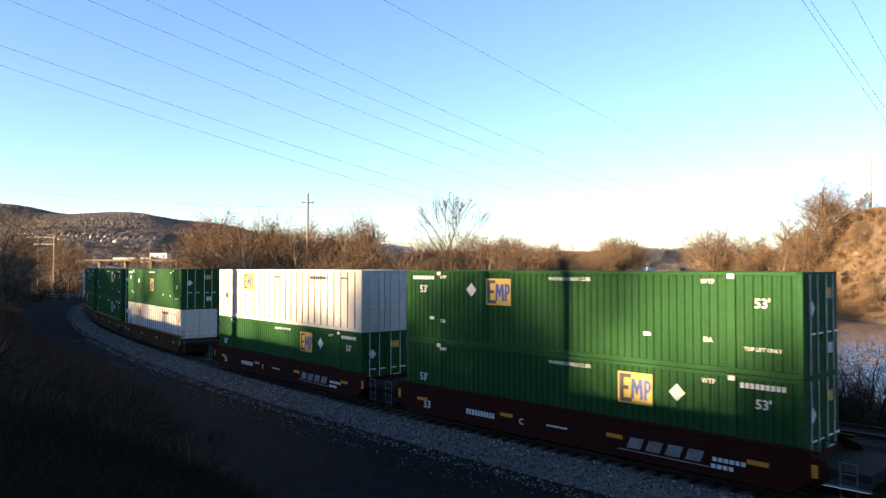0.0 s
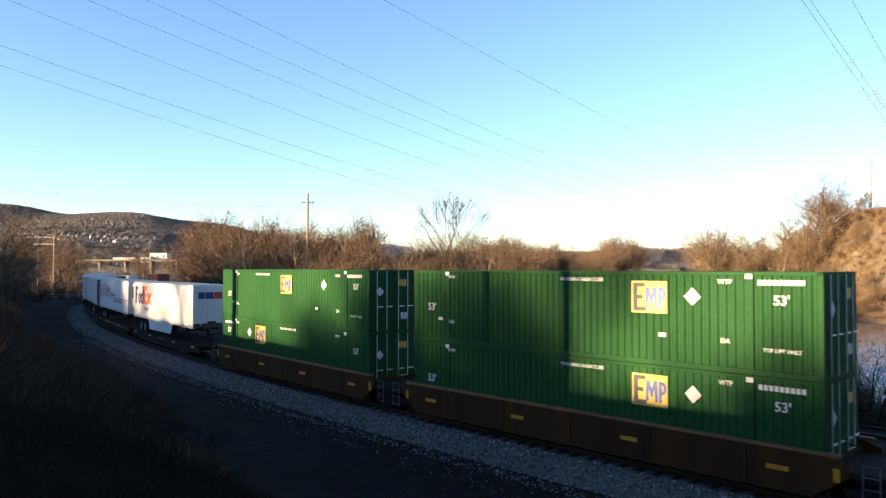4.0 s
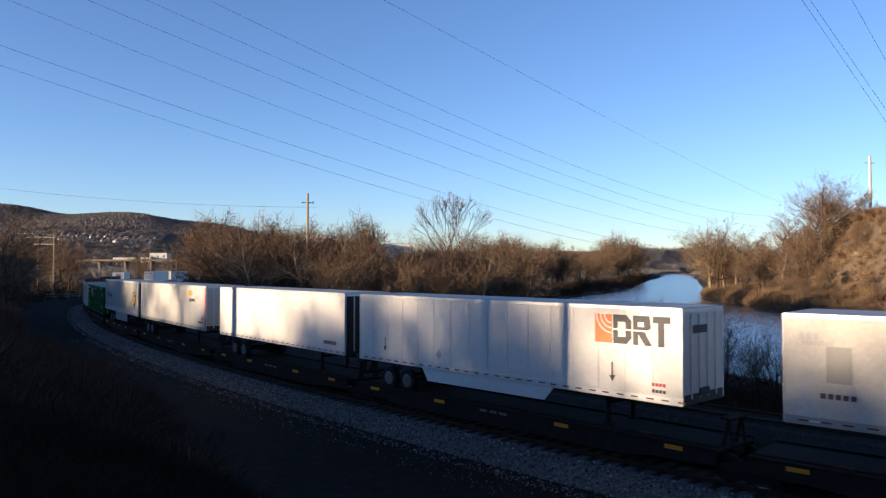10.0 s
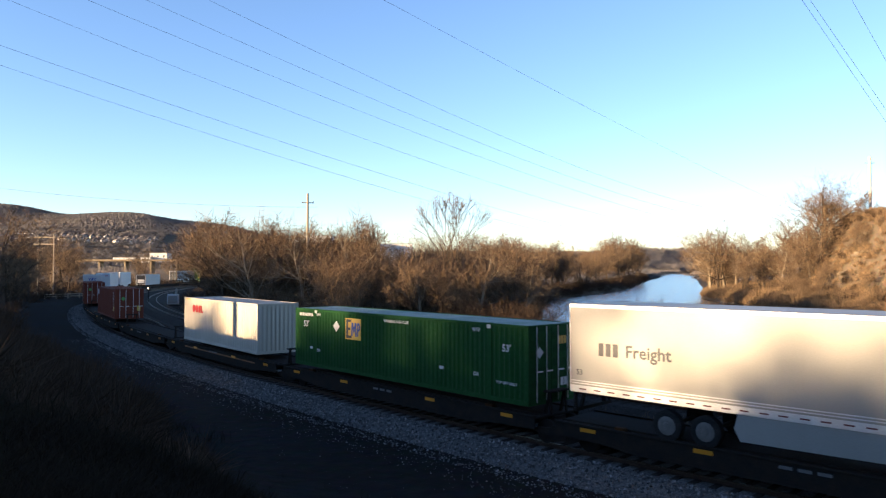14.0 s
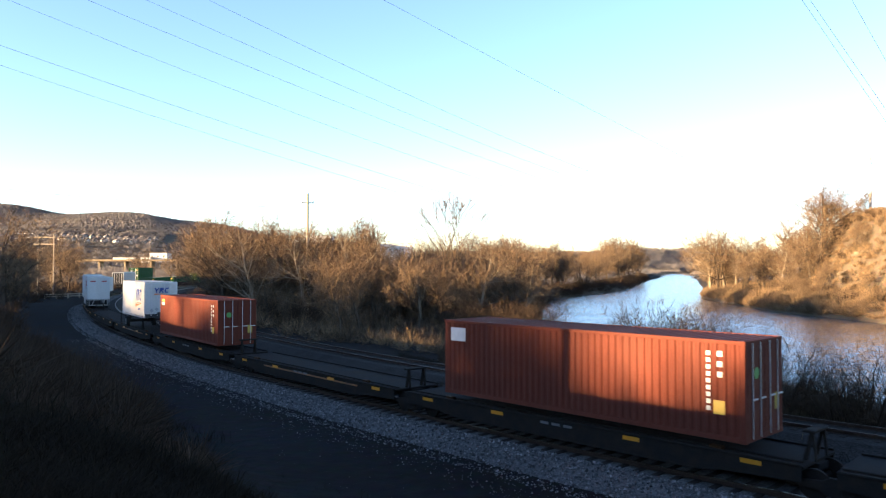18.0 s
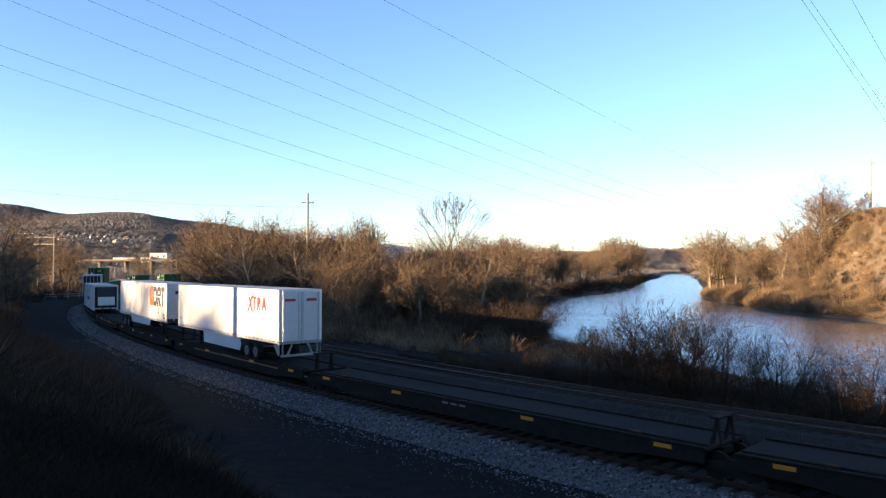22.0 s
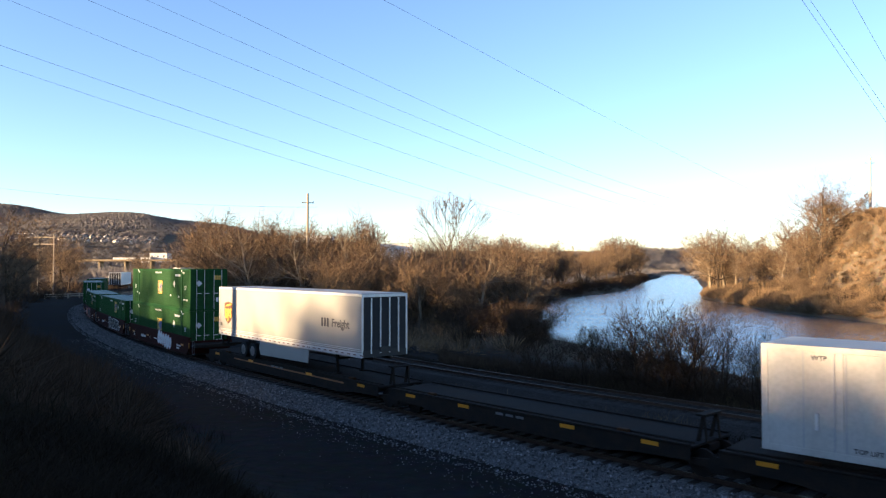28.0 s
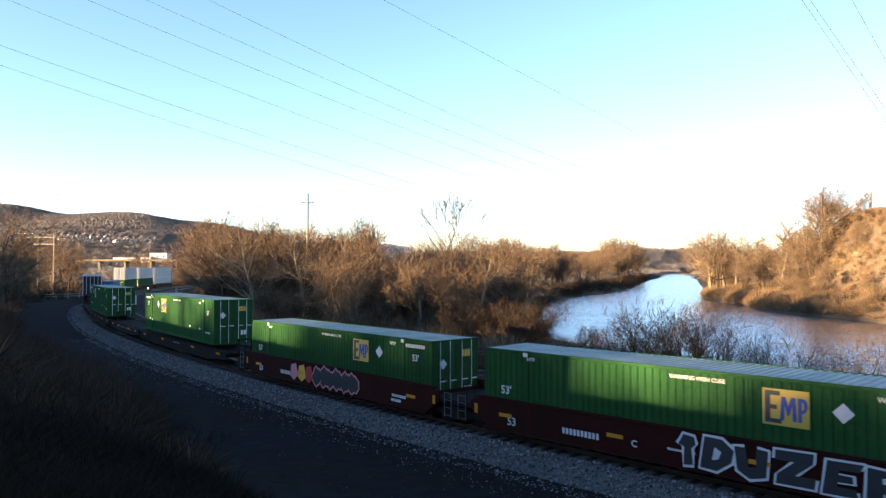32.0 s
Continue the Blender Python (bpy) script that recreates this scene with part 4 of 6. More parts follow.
SPANS = [
    ((-44.9, 70.0, 26.5), (204.6, 380.0, 17.2), 13.3),
    ((-35.3, 55.0, 23.7), (204.6, 380.0, 24.3), 14.0),
    ((-44.2, 70.0, 33.0), (204.7, 380.0, 30.4), 15.4),
    ((-36.5, 70.0, 33.0), (204.6, 380.0, 23.7), 10.5),
    ((-30.9, 70.0, 33.1), (204.7, 380.0, 31.3), 11.9),
    ((-24.9, 70.0, 33.2), (204.9, 380.0, 40.8), 14.0),
    ((-3.5, 30.0, 17.9), (204.8, 380.0, 33.7), 3.5),
    ((20.2, 45.0, 26.0), (49.1, 75.0, 16.1), 0.0),
    ((20.7, 45.0, 26.0), (49.1, 75.0, 17.4), 0.0),
    ((23.6, 45.0, 26.2), (49.2, 75.0, 21.2), 0.0),
    ((-88.0, 140.0, 21.8), (-24.0, 140.0, 17.8), 1.0)]
for i_span, (a, b, sag) in enumerate(SPANS):
    geo = Geo()
    pts = []
    for i in range(-6, 41):
        t = (i / 40) ** 1.8 if i > 0 else i * 0.03
        p = Vector(a).lerp(Vector(b), t)
        pts.append(p - Vector((0, 0, 4 * sag * t * (1 - t))))
    thin = 0.45 if i_span == 6 else 0.8
    geo.tube(pts, [thin * (0.011 + 0.00010 * max(p.y, 0)) for p in pts])
    solid("overhead_wire", geo, M["wire"], "thin dark power line sagging across the sky", "wire", "overhead wires")


# ---- winter trees ----
def grow(rng, p, d, length, r, level, out, tips, spread, up):
    """Adds the segments of one limb and of those that leave it."""
    n = 4 if level == 0 else 3
    for i in range(n):
        q = p + d * (length / n)
        r1 = r * (0.80 if level else 0.86)
        out.append((p.copy(), q.copy(), r, r1, level))
        p, r = q, r1
        d = (d + Vector((rng.uniform(-1, 1), rng.uniform(-1, 1), rng.uniform(-0.7, 0.8))) * (0.13 + 0.09 * level) + Vector((0, 0, up * 0.05))).normalized()
        if level < 3 and (level > 0 or i >= 1):
            for _ in range((3, 2, 1)[level]):
                side = Vector((rng.uniform(-1, 1), rng.uniform(-1, 1), rng.uniform(-0.45, 0.6))).normalized()
                nd = (d * (1 - spread) + side * spread).normalized()
                grow(rng, p, nd, length * rng.uniform(0.45, 0.68), r * rng.uniform(0.5, 0.68), level + 1, out, tips, spread, up)
        tips.append((p.copy(), d.copy(), level))
    if level < 3:
        grow(rng, p, d, length * 0.55, r * 0.8, level + 1, out, tips, spread, up)


def limb(g, p, q, r0, r1, level, rng):
    """A round limb, or for the thinnest ones a slender tapered sliver."""
    if level < 3:
        g.ring(p, q, r0, r1, (7, 5, 3)[level], False)
        return
    side = (q - p).cross(Vector((rng.uniform(-1, 1), rng.uniform(-1, 1), rng.uniform(-1, 1)))).normalized()
    g.add([tuple(p - side * r0), tuple(p + side * r0), tuple(q + side * r1), tuple(q - side * r1)], [(0, 1, 2, 3)])


def twig_blades(rng, tips, per_tip, length, width, up, share=0.6):
    """Thin twigs round the ends of the limbs, as slender crossed blades."""
    v, f = [], []
    for p, d, level in tips:
        if level < 3 or rng.random() > share:
            continue
        for _ in range(per_tip):
            dirn = (d * 0.7 + Vector((rng.uniform(-1, 1), rng.uniform(-1, 1), rng.uniform(-0.9, 0.9) + up * 0.5))).normalized()
            a = p + Vector((rng.uniform(-0.3, 0.3), rng.uniform(-0.3, 0.3), rng.uniform(-0.3, 0.3))) * length
            l = length * rng.uniform(0.5, 1.25)
            side = dirn.cross(Vector((rng.uniform(-1, 1), rng.uniform(-1, 1), rng.uniform(-1, 1)))).normalized() * width * rng.uniform(0.6, 1.3)
            b = a + dirn * l
            o = len(v)
            v += [tuple(a - side * 1.5), tuple(a + side * 1.5), tuple(b)]
            f.append((o, o + 1, o + 2))
    return v, f


def tree_meshes(seed, tall, r, spread, up, per_tip, tlen, twidth, bark, first=0.45, twig="twig", share=0.6):
    rng = random.Random(seed)
    out, tips = [], []
    grow(rng, Vector((0, 0, -0.4)), Vector((rng.uniform(-0.08, 0.08), rng.uniform(-0.08, 0.08), 1)).normalized(), tall * first, r, 0, out, tips, spread, up)
    top = max(p.z for p, _, _ in tips)
    k = tall / top
    g = Geo()
    for p, q, r0, r1, level in out:
        limb(g, p * k, q * k, r0, r1, level, rng)
    trunk = bpy.data.meshes.new("trunk")
    trunk.from_pydata(g.v, [], g.f)
    trunk.shade_smooth()
    trunk.materials.append(M[bark])
    v, f = twig_blades(rng, [(p * k, d, l) for p, d, l in tips], per_tip, tlen, twidth, up * 0.4, share)
    crown = bpy.data.meshes.new("crown")
    crown.from_pydata(v, [], f)
    crown.materials.append(M[twig])
    return trunk, crown


def shrub_meshes(seed, tall, stems, r, bark, twig, share, width=0.012, tlen=0.9, per=3):
    """Several stems that fan out from one root, in one trunk mesh and one crown mesh."""
    rng = random.Random(seed)
    g, v, f = Geo(), [], []
    for i in range(stems):
        out, tips = [], []
        a = 2 * math.pi * (i + rng.uniform(-0.3, 0.3)) / stems
        d = Vector((math.cos(a) * 0.35, math.sin(a) * 0.35, 1)).normalized()
        grow(rng, Vector((math.cos(a) * 0.3, math.sin(a) * 0.3, -0.3)), d, tall * rng.uniform(0.36, 0.5), r * rng.uniform(0.7, 1.2), 1, out, tips, 0.5, 1.2)
        for p, q, r0, r1, level in out:
            limb(g, p, q, r0, r1, level, rng)
        v2, f2 = twig_blades(rng, tips, per, tlen, width, 0.5, share)
        f += [tuple(k + len(v) for k in q) for q in f2]
        v += v2
    trunk = bpy.data.meshes.new("stems")
    trunk.from_pydata(g.v, [], g.f)
    trunk.shade_smooth()
    trunk.materials.append(M[bark])
    crown = bpy.data.meshes.new("crown")
    crown.from_pydata(v, [], f)
    crown.materials.append(M[twig])
    return trunk, crown


def fan_tree_meshes(seed, tall, r):
    """A tree whose limbs fork again and again into a wide, rounded, open crown."""
    rng = random.Random(seed)
    g, v, f = Geo(), [], []

    def fork(p, d, length, rad, level):
        q = p
        for _ in range(2):
            e = q + d * (length / 2)
            g.ring(q, e, max(rad, 0.034), max(rad * 0.86, 0.028), 7 if level < 2 else 4 if level < 4 else 3, False)
            q, rad = e, rad * 0.86
            d = (d + Vector((rng.uniform(-1, 1), rng.uniform(-1, 1), rng.uniform(-0.4, 0.9))) * 0.12).normalized()
        if level >= 6:
            v2, f2 = twig_blades(rng, [(q, d, 3)], 4, 1.1, 0.018, 0.35, 1.0)
            f.extend([tuple(k + len(v) for k in t) for t in f2])
            v.extend(v2)
            return
        for i in range(3 if level in (0, 1, 2) else 2):
            a = rng.uniform(0, 2 * math.pi) + i * 2.1
            side = Vector((math.cos(a), math.sin(a), 0.05))
            fork(q, (d + side * rng.uniform(0.28, 0.66)).normalized(), length * rng.uniform(0.66, 0.9), rad * rng.uniform(0.6, 0.74), level + 1)
    fork(Vector((0, 0, -0.4)), Vector((0.03, 0, 1)).normalized(), 5.6, r, 0)
    k = tall / max(p[2] for p in g.v)
    for lst in (g.v, v):
        lst[:] = [(a * k * 0.72, b * k * 0.72, c * k) for a, b, c in lst]
    trunk = bpy.data.meshes.new("trunk")
    trunk.from_pydata(g.v, [], g.f)
    trunk.shade_smooth()
    trunk.materials.append(M["bark"])
    crown = bpy.data.meshes.new("crown")
    crown.from_pydata(v, [], f)
    crown.materials.append(M["twig"])
    return trunk, crown


KINDS = {
    "vase": [fan_tree_meshes(31, 16.5, 0.25)],
    "shrub": [shrub_meshes(s, 7.5, 6, 0.10, "bark", "twig", 0.8) for s in (41, 47, 52)],
    "shade_shrub": [shrub_meshes(s, 6.5, 7, 0.09, "shade_thorn", "shade_thorn", 0.7) for s in (61, 67)],
    "tall": [tree_meshes(s, 15, 0.34, 0.55, 0.6, 3, 1.6, 0.020, "bark", 0.42, "twig", 0.7) for s in (3, 8, 21)],
    "dense": [tree_meshes(s, 11, 0.26, 0.62, 0.4, 4, 1.4, 0.012, "bark", 0.38, "twig", 0.9) for s in (5, 13, 34)],
    "slim": [tree_meshes(s, 13, 0.19, 0.40, 1.1, 3, 1.4, 0.020, "bark", 0.5) for s in (2, 9)],
    "pale": [tree_meshes(s, 17, 0.36, 0.58, 0.5, 3, 1.4, 0.014, "pale_bark") for s in (11, 17)],
    "bush": [shrub_meshes(s, 5.6, 4, 0.085, "shade_thorn", "shade_thorn", 0.75, 0.009, 0.75, 3) for s in (4, 6, 15)],
}
TREE_LABEL = {"tall": "tall bare tree with an open crown of fine twigs", "dense": "bare round-crowned tree thick with brown twigs",
              "slim": "slender upright bare tree", "pale": "bare tree with pale trunk and limbs, sunlit", "bush": "leafless bush with many thin stems darkened for shade",
              "vase": "large open bare tree with limbs spread like a vase", "shrub": "many-stemmed leafless shrub with golden twigs", "shade_shrub": "many-stemmed leafless shrub darkened for shade"}
GROUPS = {"bush": ("bush", "riverside bushes"), "shrub": ("shrub", "riverside shrubs"), "shade_shrub": ("shrub", "riverside shrubs")}
placed = []


def plant(kind, x, y, scale=1.0, which=None, lean=0.0, z=None):
    rng = random
    trunk, crown = KINDS[kind][rng.randrange(len(KINDS[kind])) if which is None else which]
    name, group = GROUPS.get(kind, ("tree", "riverside woods"))
    root = thing(name, TREE_LABEL[kind], name, group)
    part("trunk", trunk, None, root)
    part("crown", crown, None, root)
    s = scale * rng.uniform(0.88, 1.12)
    root.matrix_basis = pose(x, y, (height(x, y) if z is None else z) - 0.1, 0, lean, rng.uniform(0, 360)) @ Matrix.Diagonal((s, s, s * rng.uniform(0.92, 1.1), 1))
    placed.append((x, y))
    return root


rs = random.Random(77)
ZCAM, FOC = EYE[2], 1293.5


def across(px, d):
    """The x at distance d that stands in the direction px counts from the middle, in thousandths."""
    return d * px / 1000.0


# single trees that can be told apart
plant("vase", across(14, 112), 112, 1.14, 0)
for a, k in ((-262, 1.35), (-240, 1.45), (-222, 1.3), (-205, 1.4), (-150, 1.2), (-60, 1.15)):
    plant("dense", across(a, 114), 114, k)
plant("pale", across(-40, 125), 125, 0.82, 1)
plant("tall", across(85, 122), 122, 0.9)
plant("pale", across(118, 150), 150, 0.72, 1)
plant("tall", across(95, 140), 140, 0.8)
plant("tall", across(-325, 112), 112, 0.98, 1, 6)
plant("tall", across(-300, 105), 105, 0.85, 0)
plant("tall", across(-245, 115), 115, 1.0, 2)
plant("tall", across(-225, 112), 112, 1.0, 0)
plant("slim", across(-205, 112), 112, 1.15)
plant("slim", across(-170, 118), 118, 1.1)
plant("slim", across(-145, 112), 112, 1.05)
plant("slim", across(-120, 114), 114, 1.15)
plant("tall", across(-95, 118), 118, 0.85, 1)
plant("pale", across(364, 258), 258, 1.35, 0)
plant("pale", across(366, 250), 250, 1.45, 1)
plant("tall", across(374, 262), 262, 1.6, 0)
plant("pale", across(384, 245), 245, 1.4, 0)
plant("pale", across(400, 240), 240, 1.25, 1)
plant("tall", across(415, 235), 235, 1.3, 2)
plant("dense", across(440, 215), 215, 1.4)
plant("pale", across(462, 205), 205, 0.95, 0)
plant("dense", across(475, 210), 210, 1.5)
plant("dense", across(503, 205), 205, 1.9, 1)
plant("dense", across(513, 202), 202, 2.15, 0)
plant("dense", across(525, 204), 204, 1.8, 1)
plant("dense", across(535, 206), 206, 1.2, 2)
for a, k in ((545, 0.75), (556, 0.55), (566, 0.6), (577, 0.65), (589, 0.6), (600, 0.7)):
    plant("dense", across(a, 207), 207, k)
plant("pale", across(-535, 200), 200, 1.0, 0)
plant("dense", across(-520, 185), 185, 1.35)
plant("tall", across(-600, 110), 110, 1.05, 2)
plant("dense", across(-590, 95), 95, 1.0)


def wood(n, px0, px1, d0, d1, kinds, smin, smax, test=None):
    """Scatters trees between two directions and two distances."""
    k = 0
    tries = 0
    while k < n and tries < n * 30:
        tries += 1
        d = math.sqrt(rs.uniform(d0 * d0, d1 * d1))
        x = across(rs.uniform(px0, px1), d)
        if test and not test(x, d):
            continue
        plant(rs.choice(kinds), x, d, rs.uniform(smin, smax))
        k += 1


def dry(x, y, gap=3.0):
    o, s = off_line(x, y)
    return (o[0] > 16 or o[0] < -9) and not (np.interp(y, SHORE_Y, SHORE_L) - gap < x < np.interp(y, SHORE_Y, SHORE_R) + gap)


wood(22, -345, 60, 88, 112, ["slim", "slim", "tall"], 0.55, 0.8, dry)
wood(20, -335, -100, 104, 124, ["tall", "slim", "tall"], 0.85, 1.02, dry)
wood(10, -60, 150, 108, 135, ["tall", "slim"], 0.7, 0.9, dry)
wood(14, -345, 0, 76, 108, ["shrub", "slim", "shade_shrub"], 0.6, 0.9, dry)
wood(16, -345, 0, 80, 135, ["shrub", "shade_shrub"], 0.5, 0.85, dry)
for a, d, k in ((-258, 98, 0.8), (-190, 96, 0.85), (-128, 99, 0.8), (-30, 100, 0.78), (52, 103, 0.75), (112, 104, 0.72)):
    plant("pale", across(a, d), d, k)
# shrubs of the dark kind stand in for the shade on this stretch
wood(18, 0, 160, 72, 115, ["shade_shrub"], 0.6, 1.0, dry)
wood(10, 0, 160, 110, 140, ["shrub", "shade_shrub"], 0.8, 1.2, dry)
wood(26, 90, 285, 235, 460, ["dense", "dense", "shrub"], 1.4, 2.0, dry)
wood(14, 346, 410, 245, 330, ["dense", "shrub"], 1.2, 1.7, dry)
wood(20, -90, 175, 108, 170, ["tall", "slim", "dense", "tall"], 0.75, 1.05, dry)
wood(20, -330, -90, 100, 160, ["tall", "slim", "tall"], 0.8, 1.15, dry)
wood(18, -90, 290, 170, 300, ["dense", "tall", "tall"], 1.0, 1.3, dry)
wood(4, -250, -90, 150, 260, ["dense", "slim"], 0.6, 0.8, dry)
wood(17, 225, 288, 430, 600, ["dense", "tall", "slim"], 1.7, 2.2, dry)
wood(10, 60, 190, 200, 300, ["dense"], 1.4, 1.8, dry)
wood(8, 180, 300, 380, 600, ["dense", "dense"], 1.5, 2.1, dry)
wood(20, 352, 505, 215, 330, ["dense", "tall", "slim"], 1.1, 1.5, dry)
wood(10, 330, 500, 165, 215, ["shrub", "slim"], 0.6, 0.9, dry)
wood(18, 430, 610, 125, 185, ["shrub", "dense", "shade_shrub", "slim"], 0.3, 0.55, dry)
wood(20, 490, 600, 176, 205, ["shrub", "shade_shrub", "slim"], 0.4, 0.75, dry)
wood(8, -620, -470, 130, 260, ["tall", "slim"], 0.75, 1.0, dry)
wood(7, -620, -400, 110, 190, ["shade_shrub", "shade_shrub", "shrub"], 0.6, 0.9, dry)
wood(8, -470, -330, 215, 330, ["dense", "tall"], 0.7, 0.95, dry)
wood(9, -660, -585, 48, 85, ["shade_shrub", "shade_shrub"], 0.5, 0.8, dry)


def bank(x, y):
    o, s = off_line(x, y)
    e = np.interp(y, SHORE_Y, SHORE_L) - x
    return o[0] > 13.0 and 0.5 < e < 14


def beside(a, off):
    """The place in direction a that lies off metres to the river's side of the main track."""
    d = np.arange(25, 130, 0.25)
    o, _ = off_line(a / 1000.0 * d, d)
    return float(d[np.argmin(np.abs(o - off))])


for a, tall in ((105, 2.4), (125, 2.6), (150, 3.0), (198, 3.0), (225, 4.0), (245, 4.3), (264, 5.0), (283, 5.2), (302, 5.8), (322, 5.7), (341, 5.2), (360, 4.7), (380, 4.0),
                (436, 3.0), (457, 3.7), (476, 3.2), (530, 2.8), (553, 3.3), (583, 3.1)):
    d = beside(a, 13.6 + rs.uniform(-0.6, 1.4))
    plant("bush", across(a, d), d, tall / 5.6 * (1.35 if a > 400 else 1.1))
wood(5, 400, 640, 38, 52, ["bush"], 0.35, 0.5, bank)
wood(9, 120, 240, 70, 100, ["bush"], 0.5, 0.8, bank)


# ---- brush, dead grass and far woods, too many to count ----
def blades(name, spots, mat, label, h0, h1, w0, w1, lean=0.5, per=6, kink=0.3, jitter=0.0):
    """Tufts of slender blades on the ground at the given spots."""
    rng = np.random.default_rng(len(spots) + int(h1 * 100))
    xy = np.repeat(np.array(spots, float), per, axis=0)
    n = len(xy)
    xy += rng.normal(0, jitter or 0.35 * h1, (n, 2))
    z = ground_z(xy[:, 0], xy[:, 1])
    h = rng.uniform(h0, h1, n)
    wv = rng.uniform(w0, w1, n)
    a = rng.uniform(0, 2 * np.pi, n)
    d = np.stack([rng.normal(0, lean, n), rng.normal(0, lean, n)], 1) * h[:, None]
    base = np.concatenate([xy, (z - 0.1)[:, None]], 1)
    side = np.stack([np.cos(a) * wv, np.sin(a) * wv, np.zeros(n)], 1)
    mid = base + np.concatenate([d * kink, (h * 0.6)[:, None]], 1)
    tip = base + np.concatenate([d, h[:, None]], 1)
    v = np.stack([base - side, base + side, mid + side * 0.8, mid - side * 0.8, tip], 1).reshape(-1, 3)
    o = np.arange(n) * 5
    f = [(i, i + 1, i + 2, i + 3) for i in o] + [(i + 3, i + 2, i + 4) for i in o]
    me = bpy.data.meshes.new(name)
    me.from_pydata(v.tolist(), [], f)
    me.materials.append(mat)
    return tagged(new(name, me), label, name.replace("_", " "), kind="stuff")


def mounds(name, spots, mat, label, r0, r1, per, thick=1.0):
    """Rounded clumps of fine stems that fan out from the ground."""
    rng = np.random.default_rng(len(spots))
    xy = np.array(spots, float)
    r = np.repeat(rng.uniform(r0, r1, len(xy)), per)
    base = np.repeat(np.concatenate([xy, ground_z(xy[:, 0], xy[:, 1])[:, None]], 1), per, axis=0)
    n = len(base)
    d = rng.normal(0, 1, (n, 3))
    d[:, 2] = np.abs(d[:, 2]) + 0.15
    d /= np.linalg.norm(d, axis=1)[:, None]
    d[:, 2] *= 1.15
    far = rng.uniform(0.75, 1.1, n) * r
    a = base + d * (r * rng.uniform(0.25, 0.6, n))[:, None]
    tip = base + d * far[:, None] + rng.normal(0, 0.12, (n, 3)) * r[:, None]
    side = np.cross(d, rng.normal(0, 1, (n, 3)))
    side *= (thick * rng.uniform(0.02, 0.05, n) / np.maximum(np.linalg.norm(side, axis=1), 1e-6))[:, None]
    v = np.stack([a - side * 1.4, a + side * 1.4, tip], 1).reshape(-1, 3)
    f = (np.arange(n)[:, None] * 3 + np.arange(3)[None]).tolist()
    me = bpy.data.meshes.new(name)
    me.from_pydata(v.tolist(), [], f)
    me.materials.append(mat)
    return tagged(new(name, me), label, name.replace("_", " "), kind="stuff")


def scatter(n, px0, px1, d0, d1, test):
    out = []
    tries = 0
    while len(out) < n and tries < n * 12:
        tries += 1
        d = math.sqrt(rs.uniform(d0 * d0, d1 * d1))
        x = across(rs.uniform(px0, px1), d)
        if test(x, d):
            out.append((x, d))
    return out


def off_rails(x, y):
    o, s = off_line(x, y)
    return 13.2 < o[0] and not (np.interp(y, SHORE_Y, SHORE_L) - 0.4 < x < np.interp(y, SHORE_Y, SHORE_R) + 1)


def right_bank(x, y):
    return x > np.interp(y, SHORE_Y, SHORE_R) + 1.2


def near_bank(x, y):
    o, s = off_line(x, y)
    return o[0] < -8.2 - 0.5 * math.sin(x) and math.hypot(x, y) > 7


def between(x, y):
    o, s = off_line(x, y)
    return 3.4 < o[0] < 7.4 or 12.3 < o[0] < 15


# lit and shaded undergrowth are told apart by paler and darker stem colours
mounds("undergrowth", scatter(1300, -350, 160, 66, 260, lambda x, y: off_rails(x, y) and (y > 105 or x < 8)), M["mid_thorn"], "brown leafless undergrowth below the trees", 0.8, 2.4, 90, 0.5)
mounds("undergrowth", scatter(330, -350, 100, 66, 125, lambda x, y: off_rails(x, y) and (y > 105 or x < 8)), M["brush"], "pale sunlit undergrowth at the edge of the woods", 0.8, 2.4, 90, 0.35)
mounds("undergrowth", scatter(420, -640, -330, 110, 300, lambda x, y: dry(x, y)), M["shade_thorn"], "brown leafless undergrowth by the bend", 1.0, 2.8, 60, 1.0)
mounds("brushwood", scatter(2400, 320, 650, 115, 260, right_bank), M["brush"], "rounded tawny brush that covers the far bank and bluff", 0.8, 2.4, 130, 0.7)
mounds("brushwood", scatter(420, 330, 640, 115, 230, right_bank), M["mid_thorn"], "brown shrubs among the tawny brush of the bluff", 0.8, 2.6, 60, 0.8)
mounds("brushwood", scatter(420, 330, 520, 115, 210, lambda x, y: 0.8 < x - np.interp(y, SHORE_Y, SHORE_R) < 9), M["brush"], "rounded pale brush along the far shore", 1.0, 2.4, 130, 0.7)
mounds("bank_thicket", scatter(760, 0, 640, 28, 95, lambda x, y: 12.6 < off_line(x, y)[0][0] < 21 and x < np.interp(y, SHORE_Y, SHORE_L) - 0.5), M["shade_thorn"], "low thicket beside the river track, darkened for shade", 0.3, 1.0, 70, 0.3)
mounds("brushwood", scatter(800, 40, 330, 170, 600, lambda x, y: 0.1 < np.interp(y, SHORE_Y, SHORE_L) - x < 12), M["shade_thorn"], "dark brush along the distant shore", 1.2, 3.6, 70, 1.2)
mounds("brushwood", scatter(900, -60, 190, 100, 300, lambda x, y: 0.1 < np.interp(y, SHORE_Y, SHORE_L) - x < 9), M["shade_thorn"], "dark brush along the wooded shore", 0.7, 2.6, 80, 0.7)
blades("bank_brush", scatter(1500, 100, 640, 30, 100, bank), M["shade_thorn"], "tangled brush on the near river bank, darkened for shade", 0.3, 1.0, 0.006, 0.014, 0.5, 7)
blades("dead_grass", scatter(1800, -60, 620, 26, 75, between), M["dead_grass"], "dead grass between the tracks, darkened for shade", 0.15, 0.6, 0.004, 0.009, 0.5, 7)
